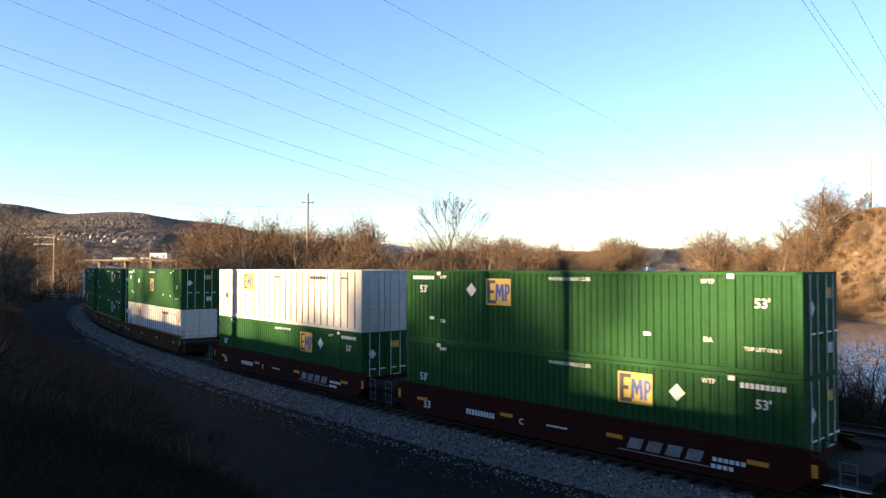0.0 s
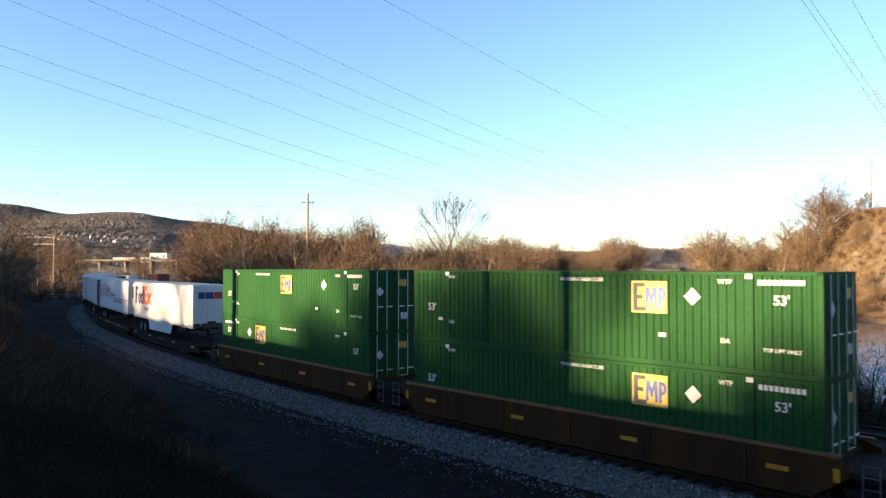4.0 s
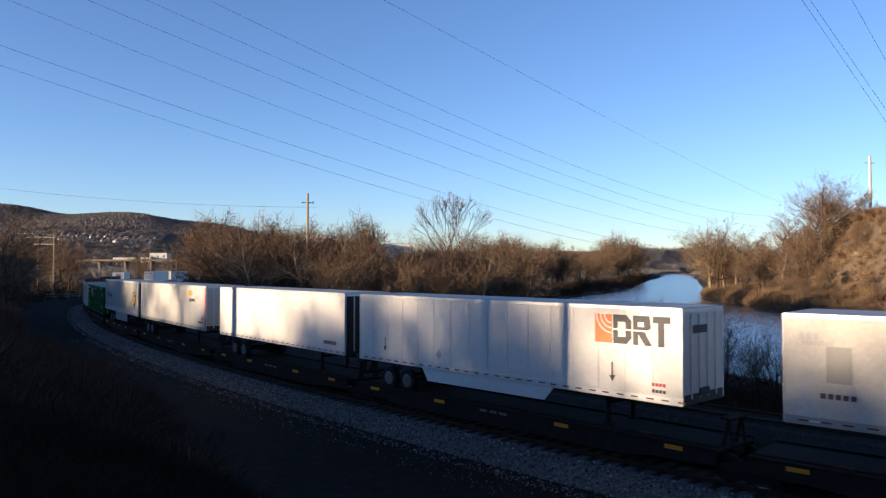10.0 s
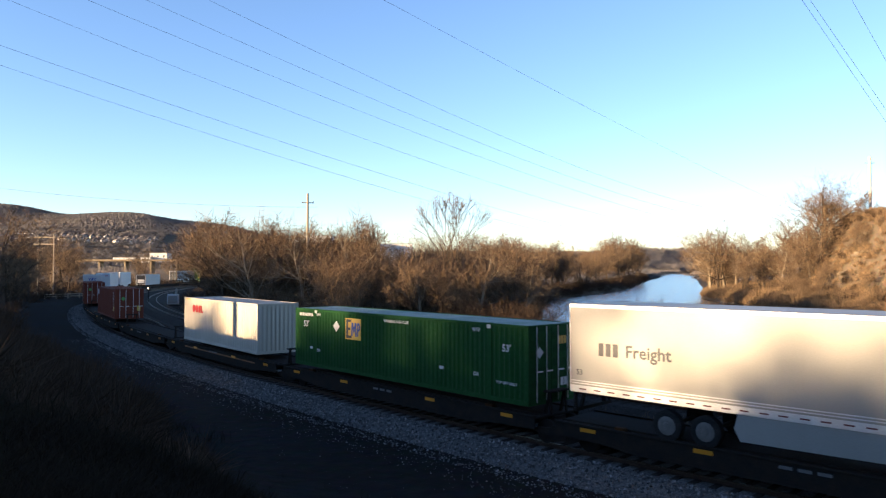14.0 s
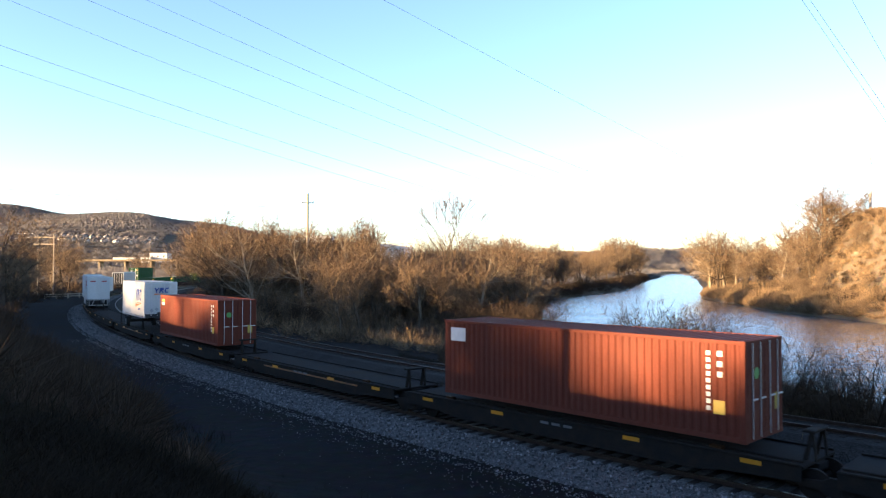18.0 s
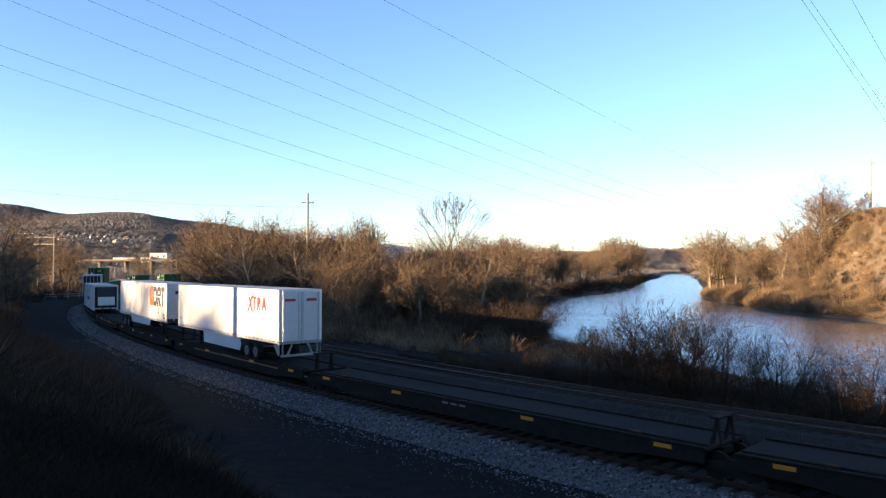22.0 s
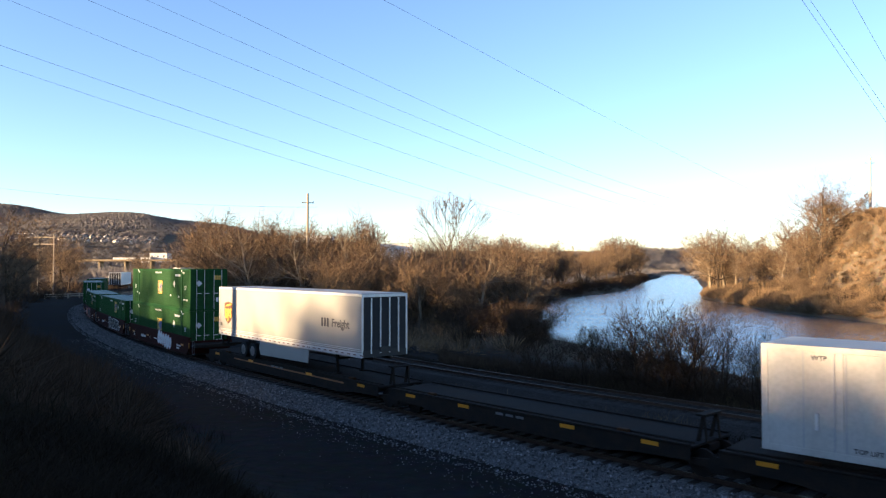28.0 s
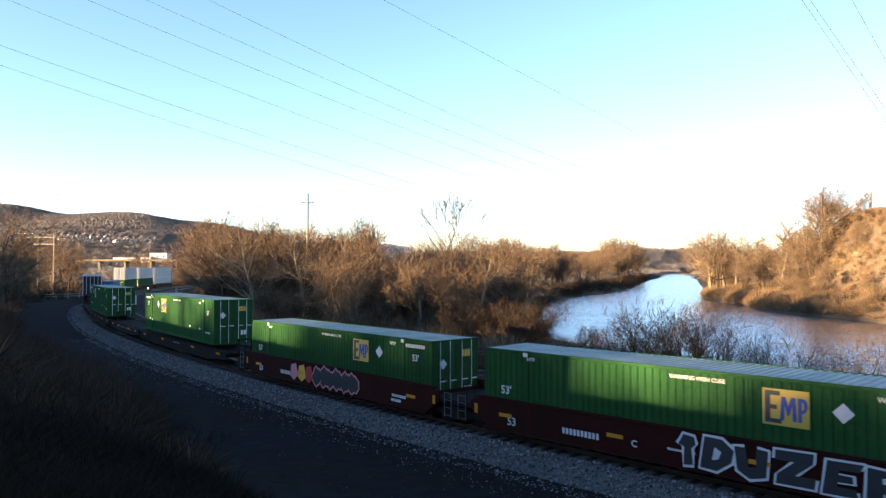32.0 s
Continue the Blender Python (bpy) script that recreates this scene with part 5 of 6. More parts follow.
blades("straw_tufts", scatter(420, 0, 560, 28, 70, lambda x, y: between(x, y) and math.sin(x * 0.9) + math.sin(y * 0.7 + x) > 0.3), M["straw"], "pale dead grass tufts between the tracks", 0.25, 0.9, 0.005, 0.010, 0.35, 9)
mounds("foreground_thicket", scatter(460, -650, -400, 18, 62, near_bank), M["shade_thorn"], "tangled thicket on the bank, darkened for shade", 0.7, 2.0, 90, 0.35)
mounds("foreground_thicket", scatter(150, -640, -320, 13, 24, near_bank), M["shade_thorn"], "low weeds on the bank, darkened for shade", 0.3, 0.9, 90, 0.2)
blades("foreground_brush", scatter(2900, -660, -300, 11, 60, lambda x, y: near_bank(x, y) and rs.random() < (-0.28 - x / y) / 0.16), M["dead_grass"], "dead grass and weeds, darkened for shade on the bank", 0.25, 0.9, 0.004, 0.010, 0.5, 8)
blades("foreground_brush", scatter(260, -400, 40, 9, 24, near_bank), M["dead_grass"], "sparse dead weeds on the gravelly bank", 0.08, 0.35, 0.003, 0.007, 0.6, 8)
blades("foreground_brush", scatter(2600, -680, -230, 6.0, 12.5, lambda x, y: rs.random() < (-0.2 - x / y) / 0.12), M["dead_grass"], "dead weeds on the bank, darkened for shade", 0.1, 0.45, 0.003, 0.007, 0.6, 9)
blades("foreground_brush", scatter(2300, -680, 60, 4.2, 6.6, lambda x, y: math.hypot(x, y) > 3.5 and rs.random() < 1.0 - 0.5 * smooth(np.array((x / y + 0.35) / 0.3))), M["dead_grass"], "dead weeds at the top of the bank, darkened for shade", 0.1, 0.42, 0.002, 0.005, 0.6, 9)
crest = []
for i in range(1500):
    s, o = rs.uniform(-90, 45), -rs.uniform(104, 132)
    x, y, _ = on_line(s, o)
    if not (y > 0 and x / y > -0.63):
        crest.append((x, y))
blades("thicket", crest, M["brush"], "dense leafless thicket on the crest of the bank", 0.6, 5.5, 0.06, 0.2, 0.5, 9)
for i in range(30):
    s, o = rs.uniform(-90, 0), -rs.uniform(98, 135)
    x, y, _ = on_line(s, o)
    if not (y > 0 and x / y > -0.66):
        plant(rs.choice(["dense", "tall", "dense"]), x, y, rs.uniform(0.5, 0.95))


# grove out of view behind the camera, added to block light from the sky
for i in range(11):
    s, o = rs.uniform(30, 120), -rs.uniform(34, 80)
    x, y, _ = on_line(s, o)
    if math.hypot(x, y) > 9 and y < 3:
        plant("dense", x, y, rs.uniform(1.4, 2.0))


# tall trees on the slope beside the line, past the edge of the view
k = 0
while k < 24:
    x = -rs.uniform(62, 135)
    y = rs.uniform(0.49 * x + 81, -x / 0.70)
    if y < 20 or -x / y < 0.70 or abs(off_line(x, y)[0][0]) < 9:
        continue
    plant("dense", x, y, rs.uniform(0.4, 0.62))
    k += 1
# woods on the rise beyond the bend
for i in range(9):
    x, y = -rs.uniform(125, 260), rs.uniform(40, 150)
    if x / y < -0.70:
        plant(rs.choice(["dense", "dense", "tall"]), x, y, rs.uniform(0.6, 0.9))


def far_land(x, y):
    return not (np.interp(y, SHORE_Y, SHORE_L) - 8 < x < np.interp(y, SHORE_Y, SHORE_R) + 8)


mounds("far_woods", scatter(1500, -640, 660, 300, 800, lambda x, y: far_land(x, y) and not (y > 560 and x < -0.33 * y)), M["hazed_twig"], "distant winter woods with haze in their colour", 3.5, 8.0, 110, 2.4)
mounds("far_woods", scatter(700, 250, 420, 1180, 1600, far_land), M["hazed_twig"], "far woods that close the river's bend", 8.0, 15.0, 110, 5.0)
blades("hill_woods", scatter(24000, -680, 700, 800, 1500, lambda x, y: far_land(x, y) and not (y < 960 and x < -0.33 * y)), M["hazed_twig"], "bare woods that cover the far ridge", 1.0, 3.6, 0.25, 0.7, 0.5, 8, 0.3, 9.0)


# ---- buildings far off ----
def warehouse(x, y, w, dpt, hgt, label, windows=0, z=None):
    root = thing("warehouse", label, "building")
    root.location = (x, y, (height(x, y) if z is None else z))
    part("shell", Geo().box(-w / 2, w / 2, -dpt / 2, dpt / 2, -4, hgt, 0.1), M["shed"], root)
    part("roof", Geo().box(-w / 2 - 0.4, w / 2 + 0.4, -dpt / 2 - 0.4, dpt / 2 + 0.4, hgt, hgt + 0.5, 0.1), M["house_roof"], root)
    for i in range(windows):
        wx = -w / 2 + (i + 0.5) * w / windows
        part("window", Geo().box(wx - w / windows * 0.2, wx + w / windows * 0.2, -dpt / 2 - 0.06, -dpt / 2, hgt * 0.6, hgt * 0.72), M["glass"], root)
    return root


warehouse(across(-386, 700), 700, 17, 14, 8.2, "white flat-roofed building beyond the trees", 3)
warehouse(across(-403, 690), 690, 9, 12, 4.6, "low white building beside a taller one", 2)
warehouse(across(-432, 700), 700, 22, 12, 2.6, "long low pale building beyond the rail bend", 5)
warehouse(across(-228, 850), 850, 14, 30, 24, "white factory block above the woods", 3)
warehouse(across(-178, 850), 850, 46, 30, 27, "large white factory building above the woods", 8)
warehouse(across(-125, 830), 830, 34, 30, 22, "white factory wing above the woods", 6)
warehouse(across(-75, 900), 900, 60, 30, 20, "grey-roofed hall above the woods", 8)


viaduct = thing("road_viaduct", "long pale concrete road viaduct beyond the rail bend", "bridge")
vx0, vx1, vy, vz = across(-590, 430), across(-345, 430), 430, 10.4
viaduct.location = ((vx0 + vx1) / 2, vy, 0)
vh = (vx1 - vx0) / 2
part("deck", Geo().box(-vh, vh, -4, 4, vz - 0.7, vz - 0.1, 0.05), M["rock"], viaduct)
for y in (-4.0, 3.8):
    part("parapet", Geo().box(-vh, vh, y, y + 0.2, vz - 0.1, vz + 0.4, 0.03), M["rock"], viaduct, "low parapet")
for i in range(7):
    px_ = -vh + (i + 0.5) * vh * 2 / 7
    part("pier", Geo().box(px_ - 0.6, px_ + 0.6, -2.5, 2.5, height(px_ + viaduct.location.x, vy) - 0.5, vz - 0.7, 0.1), M["rock"], viaduct)


def house(x, y, turnz, w):
    root = thing("house", "small pale house with a dark pitched roof on the hillside", "house", "houses on the hill")
    root.matrix_basis = pose(x, y, height(x, y), 0, 0, turnz)
    part("shell", Geo().box(-w / 2, w / 2, -2.2, 2.2, -3, 2.4, 0.05), M["house_wall"], root)
    part("roof", Geo().slab([(-2.7, 2.3), (2.7, 2.3), (0, 4.5)], "x", -w / 2 - 0.4, w / 2 + 0.4), M["house_roof"], root)
    for k in (-0.3, 0.0, 0.3):
        part("window", Geo().box(k * w - 0.4, k * w + 0.4, -2.26, -2.2, 0.8, 1.8), M["glass"], root)
    return root


def sight(a, rise):
    """The nearest distance on the far hillside, in direction a, at which the ground is seen at that rise above level."""
    d = np.arange(640, 1250, 4.0)
    up = (ground_z(a / 1000.0 * d, d) - ZCAM) / d * 1000
    return float(d[np.argmax(up > rise)])


for i in range(44):
    a = -604 + i * 4.9 + rs.uniform(-1.0, 1.0)
    d = sight(a, (45.0 if i % 2 else 40.5) - 0.22 * i + rs.uniform(-0.8, 0.8))
    house(across(a, d), d, -40 + rs.uniform(-12, 12), rs.uniform(4.5, 6.5))
mounds("hill_brush", scatter(700, -620, -380, 780, 960, far_land), M["hazed_twig"], "bare trees among the hillside houses", 2.5, 6.0, 40, 7.0)
mounds("hill_brush", scatter(420, -620, -330, 560, 780, far_land), M["hazed_twig"], "bare low woods below the hillside houses", 2.0, 4.5, 45, 5.0)


# ---- by the bend ----
def cabinet(x, y, h, w, label):
    root = thing("signal_cabinet", label, "cabinet")
    root.matrix_basis = pose(x, y, height(x, y), 0, 0, rs.uniform(-20, 20))
    part("body", Geo().box(-w / 2, w / 2, -0.6, 0.6, 0.15, h, 0.12), M["shed"], root)
    part("base", Geo().box(-w / 2 - 0.1, w / 2 + 0.1, -0.7, 0.7, -0.2, 0.15, 0.02), M["steel"], root)
    part("door", Geo().box(-w / 2 + 0.15, w / 2 - 0.15, -0.63, -0.6, 0.35, h - 0.3, 0.02), M["grey"], root)
    part("vent_pipe", Geo().ring((w * 0.25, 0, h - 0.1), (w * 0.3, 0, h + 1.0), 0.22, 0.16, 10), M["grey"], root)
    return root


cabinet(-49.0, 133, 2.0, 1.9, "white steel equipment cabinet with a vent pipe")
cabinet(-55.6, 131, 1.9, 1.2, "weathered white equipment cabinet beside the tracks")
lamp = bpy.data.materials.new("lit_signal_lens")
lamp.use_nodes = True
lamp.node_tree.nodes["Principled BSDF"].inputs["Emission Color"].default_value = (1.0, 0.75, 0.45, 1)
lamp.node_tree.nodes["Principled BSDF"].inputs["Emission Strength"].default_value = 2.0
sig = thing("railway_signal", "low dark signal with a lit warm lens", "signal")
sig.location = (-53.5, 133, height(-53.5, 133))
part("post", Geo().ring((0, 0, -0.2), (0, 0, 3.0), 0.09, 0.08, 8), M["steel"], sig)
hd = part("head", Geo().box(-0.3, 0.3, -0.2, 0.2, 2.6, 3.5, 0.04), M["black"], sig)
part("lens", Geo().ring((0, -0.26, 3.05), (0, -0.2, 3.05), 0.11, 0.11, 14), lamp, hd, "lit warm lens")
fence = thing("fence", "low pale board fence by the bend", "fence")
fence.location = (0, 0, 0)
for i in range(9):
    x, y = -86 + i * 1.4, 158 + i * 2.2
    z = height(x, y)
    part("post", Geo().box(x - 0.1, x + 0.1, y - 0.1, y + 0.1, z - 0.2, z + 1.1, 0.01), M["pole"], fence)
for k in (0.5, 0.95):
    part("rail", Geo().slab([(-86, 157.9), (-74.8, 175.5), (-74.8, 175.6), (-86, 158)], "z", height(-80, 167) + k - 0.1, height(-80, 167) + k + 0.1), M["pole"], fence)


# ---- pale rock that shows in the bluff ----
def rock_outcrop(x, y, w, h):
    root = thing("rock_outcrop", "pale weathered limestone ledge in the brushy bluff", "rock")
    root.location = (x, y, height(x, y))
    for i in range(5):
        g = Geo().box(-w * rs.uniform(0.2, 0.4), w * rs.uniform(0.2, 0.4), -1.2, 1.2, -h * 0.3, h * rs.uniform(0.2, 0.4), 0.35)
        g.v = [(a + rs.uniform(-0.3, 0.3), b + rs.uniform(-0.3, 0.3), c + rs.uniform(-0.25, 0.25)) for a, b, c in g.v]
        p = part("boulder", g, M["rock"], root)
        p.matrix_basis = pose(rs.uniform(-w / 2, w / 2), rs.uniform(-0.8, 0.8), rs.uniform(-0.1, h * 0.6), rs.uniform(-8, 8), rs.uniform(-8, 8), rs.uniform(-30, 30))


for x, y, w, h in ((103.5, 180, 3, 1.6), (106.0, 183, 3, 1.8), (101.0, 184, 2, 1.2)):
    rock_outcrop(x, y, w, h)


# ---- loose stones on the shoulder of the track bed ----
def stones(n, s0, s1, o0, o1, size):
    rng = np.random.default_rng(n)
    ss, oo = rng.uniform(s0, s1, n), rng.uniform(o0, o1, n)
    h = np.interp(ss, line_s, turn)
    x = np.interp(ss, line_s, lx) - (oo + 1.3) * np.sin(h)
    y = np.interp(ss, line_s, ly) + (oo + 1.3) * np.cos(h)
    z = np.interp(oo, [p[0] for p in BED], [p[1] for p in BED])
    z = np.where(oo < -3.0, -0.66, z)
    r = size * rng.uniform(0.5, 1.3, n)
    octa = np.array([(1, 0, 0), (-1, 0, 0), (0, 1, 0), (0, -1, 0), (0, 0, 1), (0, 0, -1)], float)
    a = rng.uniform(0, np.pi, n)
    rot = np.stack([np.cos(a), -np.sin(a), np.zeros(n), np.sin(a), np.cos(a), np.zeros(n), np.zeros(n), np.zeros(n), np.ones(n)], 1).reshape(n, 3, 3)
    v = octa[None] * rng.uniform(0.55, 1.1, (n, 6, 1)) + rng.normal(0, 0.22, (n, 6, 3))
    v = np.einsum("nij,nkj->nki", rot, v) * r[:, None, None] + np.stack([x, y, z + r * 0.35], 1)[:, None, :]
    tri = np.array([(0, 2, 4), (2, 1, 4), (1, 3, 4), (3, 0, 4), (2, 0, 5), (1, 2, 5), (3, 1, 5), (0, 3, 5)])
    f = (tri[None] + (np.arange(n) * 6)[:, None, None]).reshape(-1, 3)
    me = bpy.data.meshes.new("ballast_stones")
    me.from_pydata(v.reshape(-1, 3).tolist(), [], f.tolist())
    me.materials.append(M["stone"])
    tagged(new("ballast_stones", me), "loose broken grey stones on the track shoulder", "ballast", kind="stuff")


stones(19000, -42, 45, -3.7, -1.35, 0.055)
stones(5000, -42, 45, -5.2, -3.4, 0.045)
stones(2500, -42, 45, -8.2, -4.6, 0.034)
stones(5000, -110, -42, -3.3, -1.35, 0.07)


# ---- the train, front to back ----
def well_car(u0, u1, paint, label, plates=True):
    """One unit of an articulated well car: the load's ends are at u0 and u1."""
    a, b = u0 - 1.62, u1 + 1.62
    root = thing("well_car", label, "railcar", "well cars")
    L = u1 - u0
    h, e = L / 2, (b - a) / 2
    for y in (-1.0, 1.0):
        s = math.copysign(1, y)
        y0, y1 = (1.36 * s, 1.44 * s)
        g = Geo().slab([(-h - 0.6, 1.2), (-h + 0.1, 1.42), (h - 0.1, 1.42), (h + 0.6, 1.2), (h + 0.6, 0.9), (h - 0.3, 0.28), (-h + 0.3, 0.28), (-h - 0.6, 0.9)], "y", min(y0, y1), max(y0, y1))
        sill = part("side_sill", g, paint, root)
        # on rusty cars the chord is brighter orange, with sunlight put into its colour
        part("top_chord", Geo().box(-h - 0.4, h + 0.4, min(y0 - s * 0.06, y1 + s * 0.03), max(y0 - s * 0.06, y1 + s * 0.03), 1.36, 1.45, 0.012), M["rust_strip_lit_chord"] if paint is M["rusty"] else paint, sill)
        part("bottom_chord", Geo().box(-h + 0.25, h - 0.25, min(y0 - s * 0.1, y1 + s * 0.03), max(y0 - s * 0.1, y1 + s * 0.03), 0.24, 0.33, 0.012), paint, sill)
        rib = Geo().box(-0.05, 0.05, min(y1, y1 + s * 0.03), max(y1, y1 + s * 0.03), 0.33, 1.36, 0.006).mesh("stiffener", paint)
        for x in (-6.0, -3.0, 0.0, 3.0, 6.0):
            if paint is M["rusty"]:
                r = part("stiffener", rib, None, sill)
                r.location = (x, 0, 0)
    part("well_floor", Geo().box(-h, h, -1.36, 1.36, 0.22, 0.32, 0.01), M["steel"], root)
    for s in (-1, 1):
        g = Geo().slab([(s * h + s * 0.05, 1.05), (s * e, 1.05), (s * e, 0.86), (s * h + s * 0.3, 0.86)], "y", -1.36, 1.36)
        part("end_platform", g, M["steel"], root, "grimy end platform")
        part("bulkhead", Geo().box(min(s * (h + 0.02), s * (h + 0.1)), max(s * (h + 0.02), s * (h + 0.1)), -1.36, 1.36, 0.32, 1.2, 0.01), paint, root)
        part("handrail", Geo().ring((s * (h + 0.9), -1.32, 1.05), (s * (h + 0.9), -1.32, 1.75), 0.018, 0.018, 6).ring((s * (h + 0.5), -1.32, 1.05), (s * (h + 0.5), -1.32, 1.75), 0.018, 0.018, 6).ring((s * (h + 0.5), -1.32, 1.75), (s * (h + 0.9), -1.32, 1.75), 0.018, 0.018, 6), M["steel"], root)
        lad = Geo()
        for k in (0.35, 0.75):
            lad.ring((s * (h + 0.55 + k), -1.40, 0.35), (s * (h + 0.55 + k), -1.40, 1.3), 0.016, 0.016, 6)
        for z in (0.4, 0.7, 1.0, 1.28):
            lad.ring((s * (h + 0.9), -1.40, z), (s * (h + 1.3), -1.40, z), 0.014, 0.014, 6)
        part("end_ladder", lad, M["ink_dim"], root)
        part("ladder_light", Geo().box(s * (h + 0.3) - 0.08, s * (h + 0.3) + 0.08, -1.452, -1.445, 0.75, 1.1), M["reflector"], root)
    wheelset_truck(root, -e)
    reflectors(root, (-6.9, -2.3, 2.3, 6.9), -1.475, 0.86)
    if plates:
        y = -1.474
        write("53", 0.42, M["ink_white"], root, -6.6, y, 0.66)
        bars(root, -3.6, y, 0.72, 1.5, 0.2, M["ink_white"], 10, 0.35)
        bars(root, 6.1, y, 0.75, 1.0, 0.12, M["ink_white"], 6)
        bars(root, 5.9, y, 0.55, 0.7, 0.12, M["ink_white"], 4)
        bars(root, 0.0, y, 0.78, 0.9, 0.07, M["ink_white"], 9)
        write("C", 0.3, M["ink_white"], root, -1.6, y, 0.72)
    return board(root, u0, u1)


TAGS = [
    (0.55, [(0.3, 0), (0.85, 0.05), (0.75, 0.6), (1, 0.75), (0.9, 1), (0.3, 1.05), (0, 0.7), (0.35, 0.62)], None),
    (0.95, [(0, 0), (0.55, -0.03), (0.95, 0.3), (1, 0.7), (0.6, 1), (0.05, 1.02)], [(0.35, 0.3), (0.55, 0.35), (0.62, 0.6), (0.4, 0.72)]),
    (0.95, [(0, 1), (0.04, 0.2), (0.4, -0.04), (0.88, 0.1), (1, 1), (0.66, 1.03), (0.6, 0.4), (0.38, 0.36), (0.34, 1.02)], None),
    (1.05, [(0.05, 1), (1, 1.03), (0.95, 0.72), (0.5, 0.3), (1, 0.32), (0.95, 0), (0, -0.02), (0.05, 0.28), (0.5, 0.7), (0.02, 0.7)], None),
    (0.9, [(0, 0), (0.95, 0.02), (0.88, 0.26), (0.38, 0.26), (0.38, 0.40), (0.78, 0.42), (0.74, 0.62), (0.38, 0.62), (0.38, 0.76), (0.92, 0.78), (1, 1.02), (0.03, 1)], None),
    (1.0, [(0, 0), (0.35, 0), (0.4, 0.3), (0.66, -0.02), (1.05, 0.02), (0.78, 0.42), (0.98, 0.62), (0.9, 0.95), (0.05, 1.02)], [(0.38, 0.58), (0.62, 0.6), (0.6, 0.78), (0.38, 0.76)]),
]

# jagged shapes with no reading, for the faded tag
SWIRLS = [(w, [(0.5 + 0.62 * math.cos(k * math.pi / 7) * (1.0 if k % 2 else 0.62 + 0.2 * math.sin(k + w * 9)), 0.5 + 0.58 * math.sin(k * math.pi / 7) * (0.7 if k % 2 else 1.0)) for k in range(14)], None)
          for w in (0.7, 0.95, 0.6, 0.85, 0.75, 0.9)]


def spray(root, kind):
    """Sprayed shapes on the near sill of a well car."""
    y = -1.476
    if kind == "white":
        for i in range(6):
            cx, cz = 1.0 + 0.6 * i, 0.98 - 0.05 * i
            wide, tall = 0.36 + 0.05 * math.sin(i * 2.1), 0.48 + 0.05 * math.cos(i * 1.7)
            form = [(math.cos(k * math.pi / 9), math.sin(k * math.pi / 9) * (1 + 0.10 * math.sin(k * 1.3 + i))) for k in range(18)]
            edge = [(cx + (wide + 0.035) * q[0] + 0.12 * q[1], cz + (tall + 0.035) * q[1]) for q in form]
            face = [(cx + wide * q[0] + 0.12 * q[1], cz + tall * q[1]) for q in form]
            p = part("graffiti", Geo().slab(edge, "y", y - 0.004 - 0.002 * i, y - 0.002 * i), M["ink_red"], root, "dull red edge of a sprayed bubble")
            part("fill", Geo().slab(face, "y", y - 0.007 - 0.002 * i, y - 0.0045 - 0.002 * i), M["ink_white"], p, "pale sprayed fill")
            for k in (-0.3, 0.25):
                crease = [(cx + wide * k, cz + tall * 0.15), (cx + wide * k + 0.025, cz + tall * 0.15), (cx + wide * k + 0.01, cz - tall * 0.5), (cx + wide * k - 0.015, cz - tall * 0.5)]
                part("outline", Geo().slab(crease, "y", y - 0.009 - 0.002 * i, y - 0.0072 - 0.002 * i), M["ink_red"], p)
        return
    pale, dark = ("ink_white", "black") if kind == "outlined" else ("ink_pink", "black")
    x = -0.1 if kind == "outlined" else -1.0
    p = None
    for i, (w, form, hole) in enumerate(TAGS if kind == "outlined" else SWIRLS):
        lean = 0.10 * math.sin(i * 1.9)
        low, tall = 0.40 + 0.03 * (i % 2), 0.86 + 0.05 * math.sin(i * 2.3)
        at = [(x + u * w + lean * v, low + v * tall) for u, v in form]
        mid = Vector((sum(c[0] for c in at) / len(at), sum(c[1] for c in at) / len(at)))
        rim = [tuple(Vector(c) + (Vector(c) - mid).normalized() * 0.085) for c in at]
        q = part("graffiti", Geo().slab(rim, "y", y - 0.005 - 0.001 * (i % 2), y), M[pale], root, "sprayed outlined shapes")
        part("fill", Geo().slab(at, "y", y - 0.010, y - 0.0065), M[dark], q)
        if hole:
            part("gap", Geo().slab([(x + u * w + lean * v, low + v * tall) for u, v in hole], "y", y - 0.013, y - 0.010), M[pale], q)
        x += w + 0.13 if kind == "outlined" else w * 0.8
    if kind == "colour":
        for k, m in ((-3.2, "ink_pink"), (-2.4, "ink_gold"), (-1.7, "ink_red")):
            part("graffiti", Geo().slab([(k, 1.2), (k + 0.5, 1.3), (k + 0.7, 0.7), (k + 0.3, 0.4), (k - 0.1, 0.6)], "y", y - 0.005, y), M[m], root, "faded sprayed patch")


def side_mark(root):
    """Slanted pale blocks on the sill."""
    y = -1.476
    for i in range(4):
        x = 2.75 + i * 0.66
        part("marking", Geo().slab([(x, 0.58), (x + 0.48, 0.58), (x + 0.62, 0.92), (x + 0.14, 0.92)], "y", y - 0.005, y), M["ink_faded"], root)
    part("marking", Geo().slab([(2.4, 0.48), (5.5, 0.48), (5.5, 0.52), (2.5, 0.52)], "y", y - 0.005, y), M["ink_faded"], root)


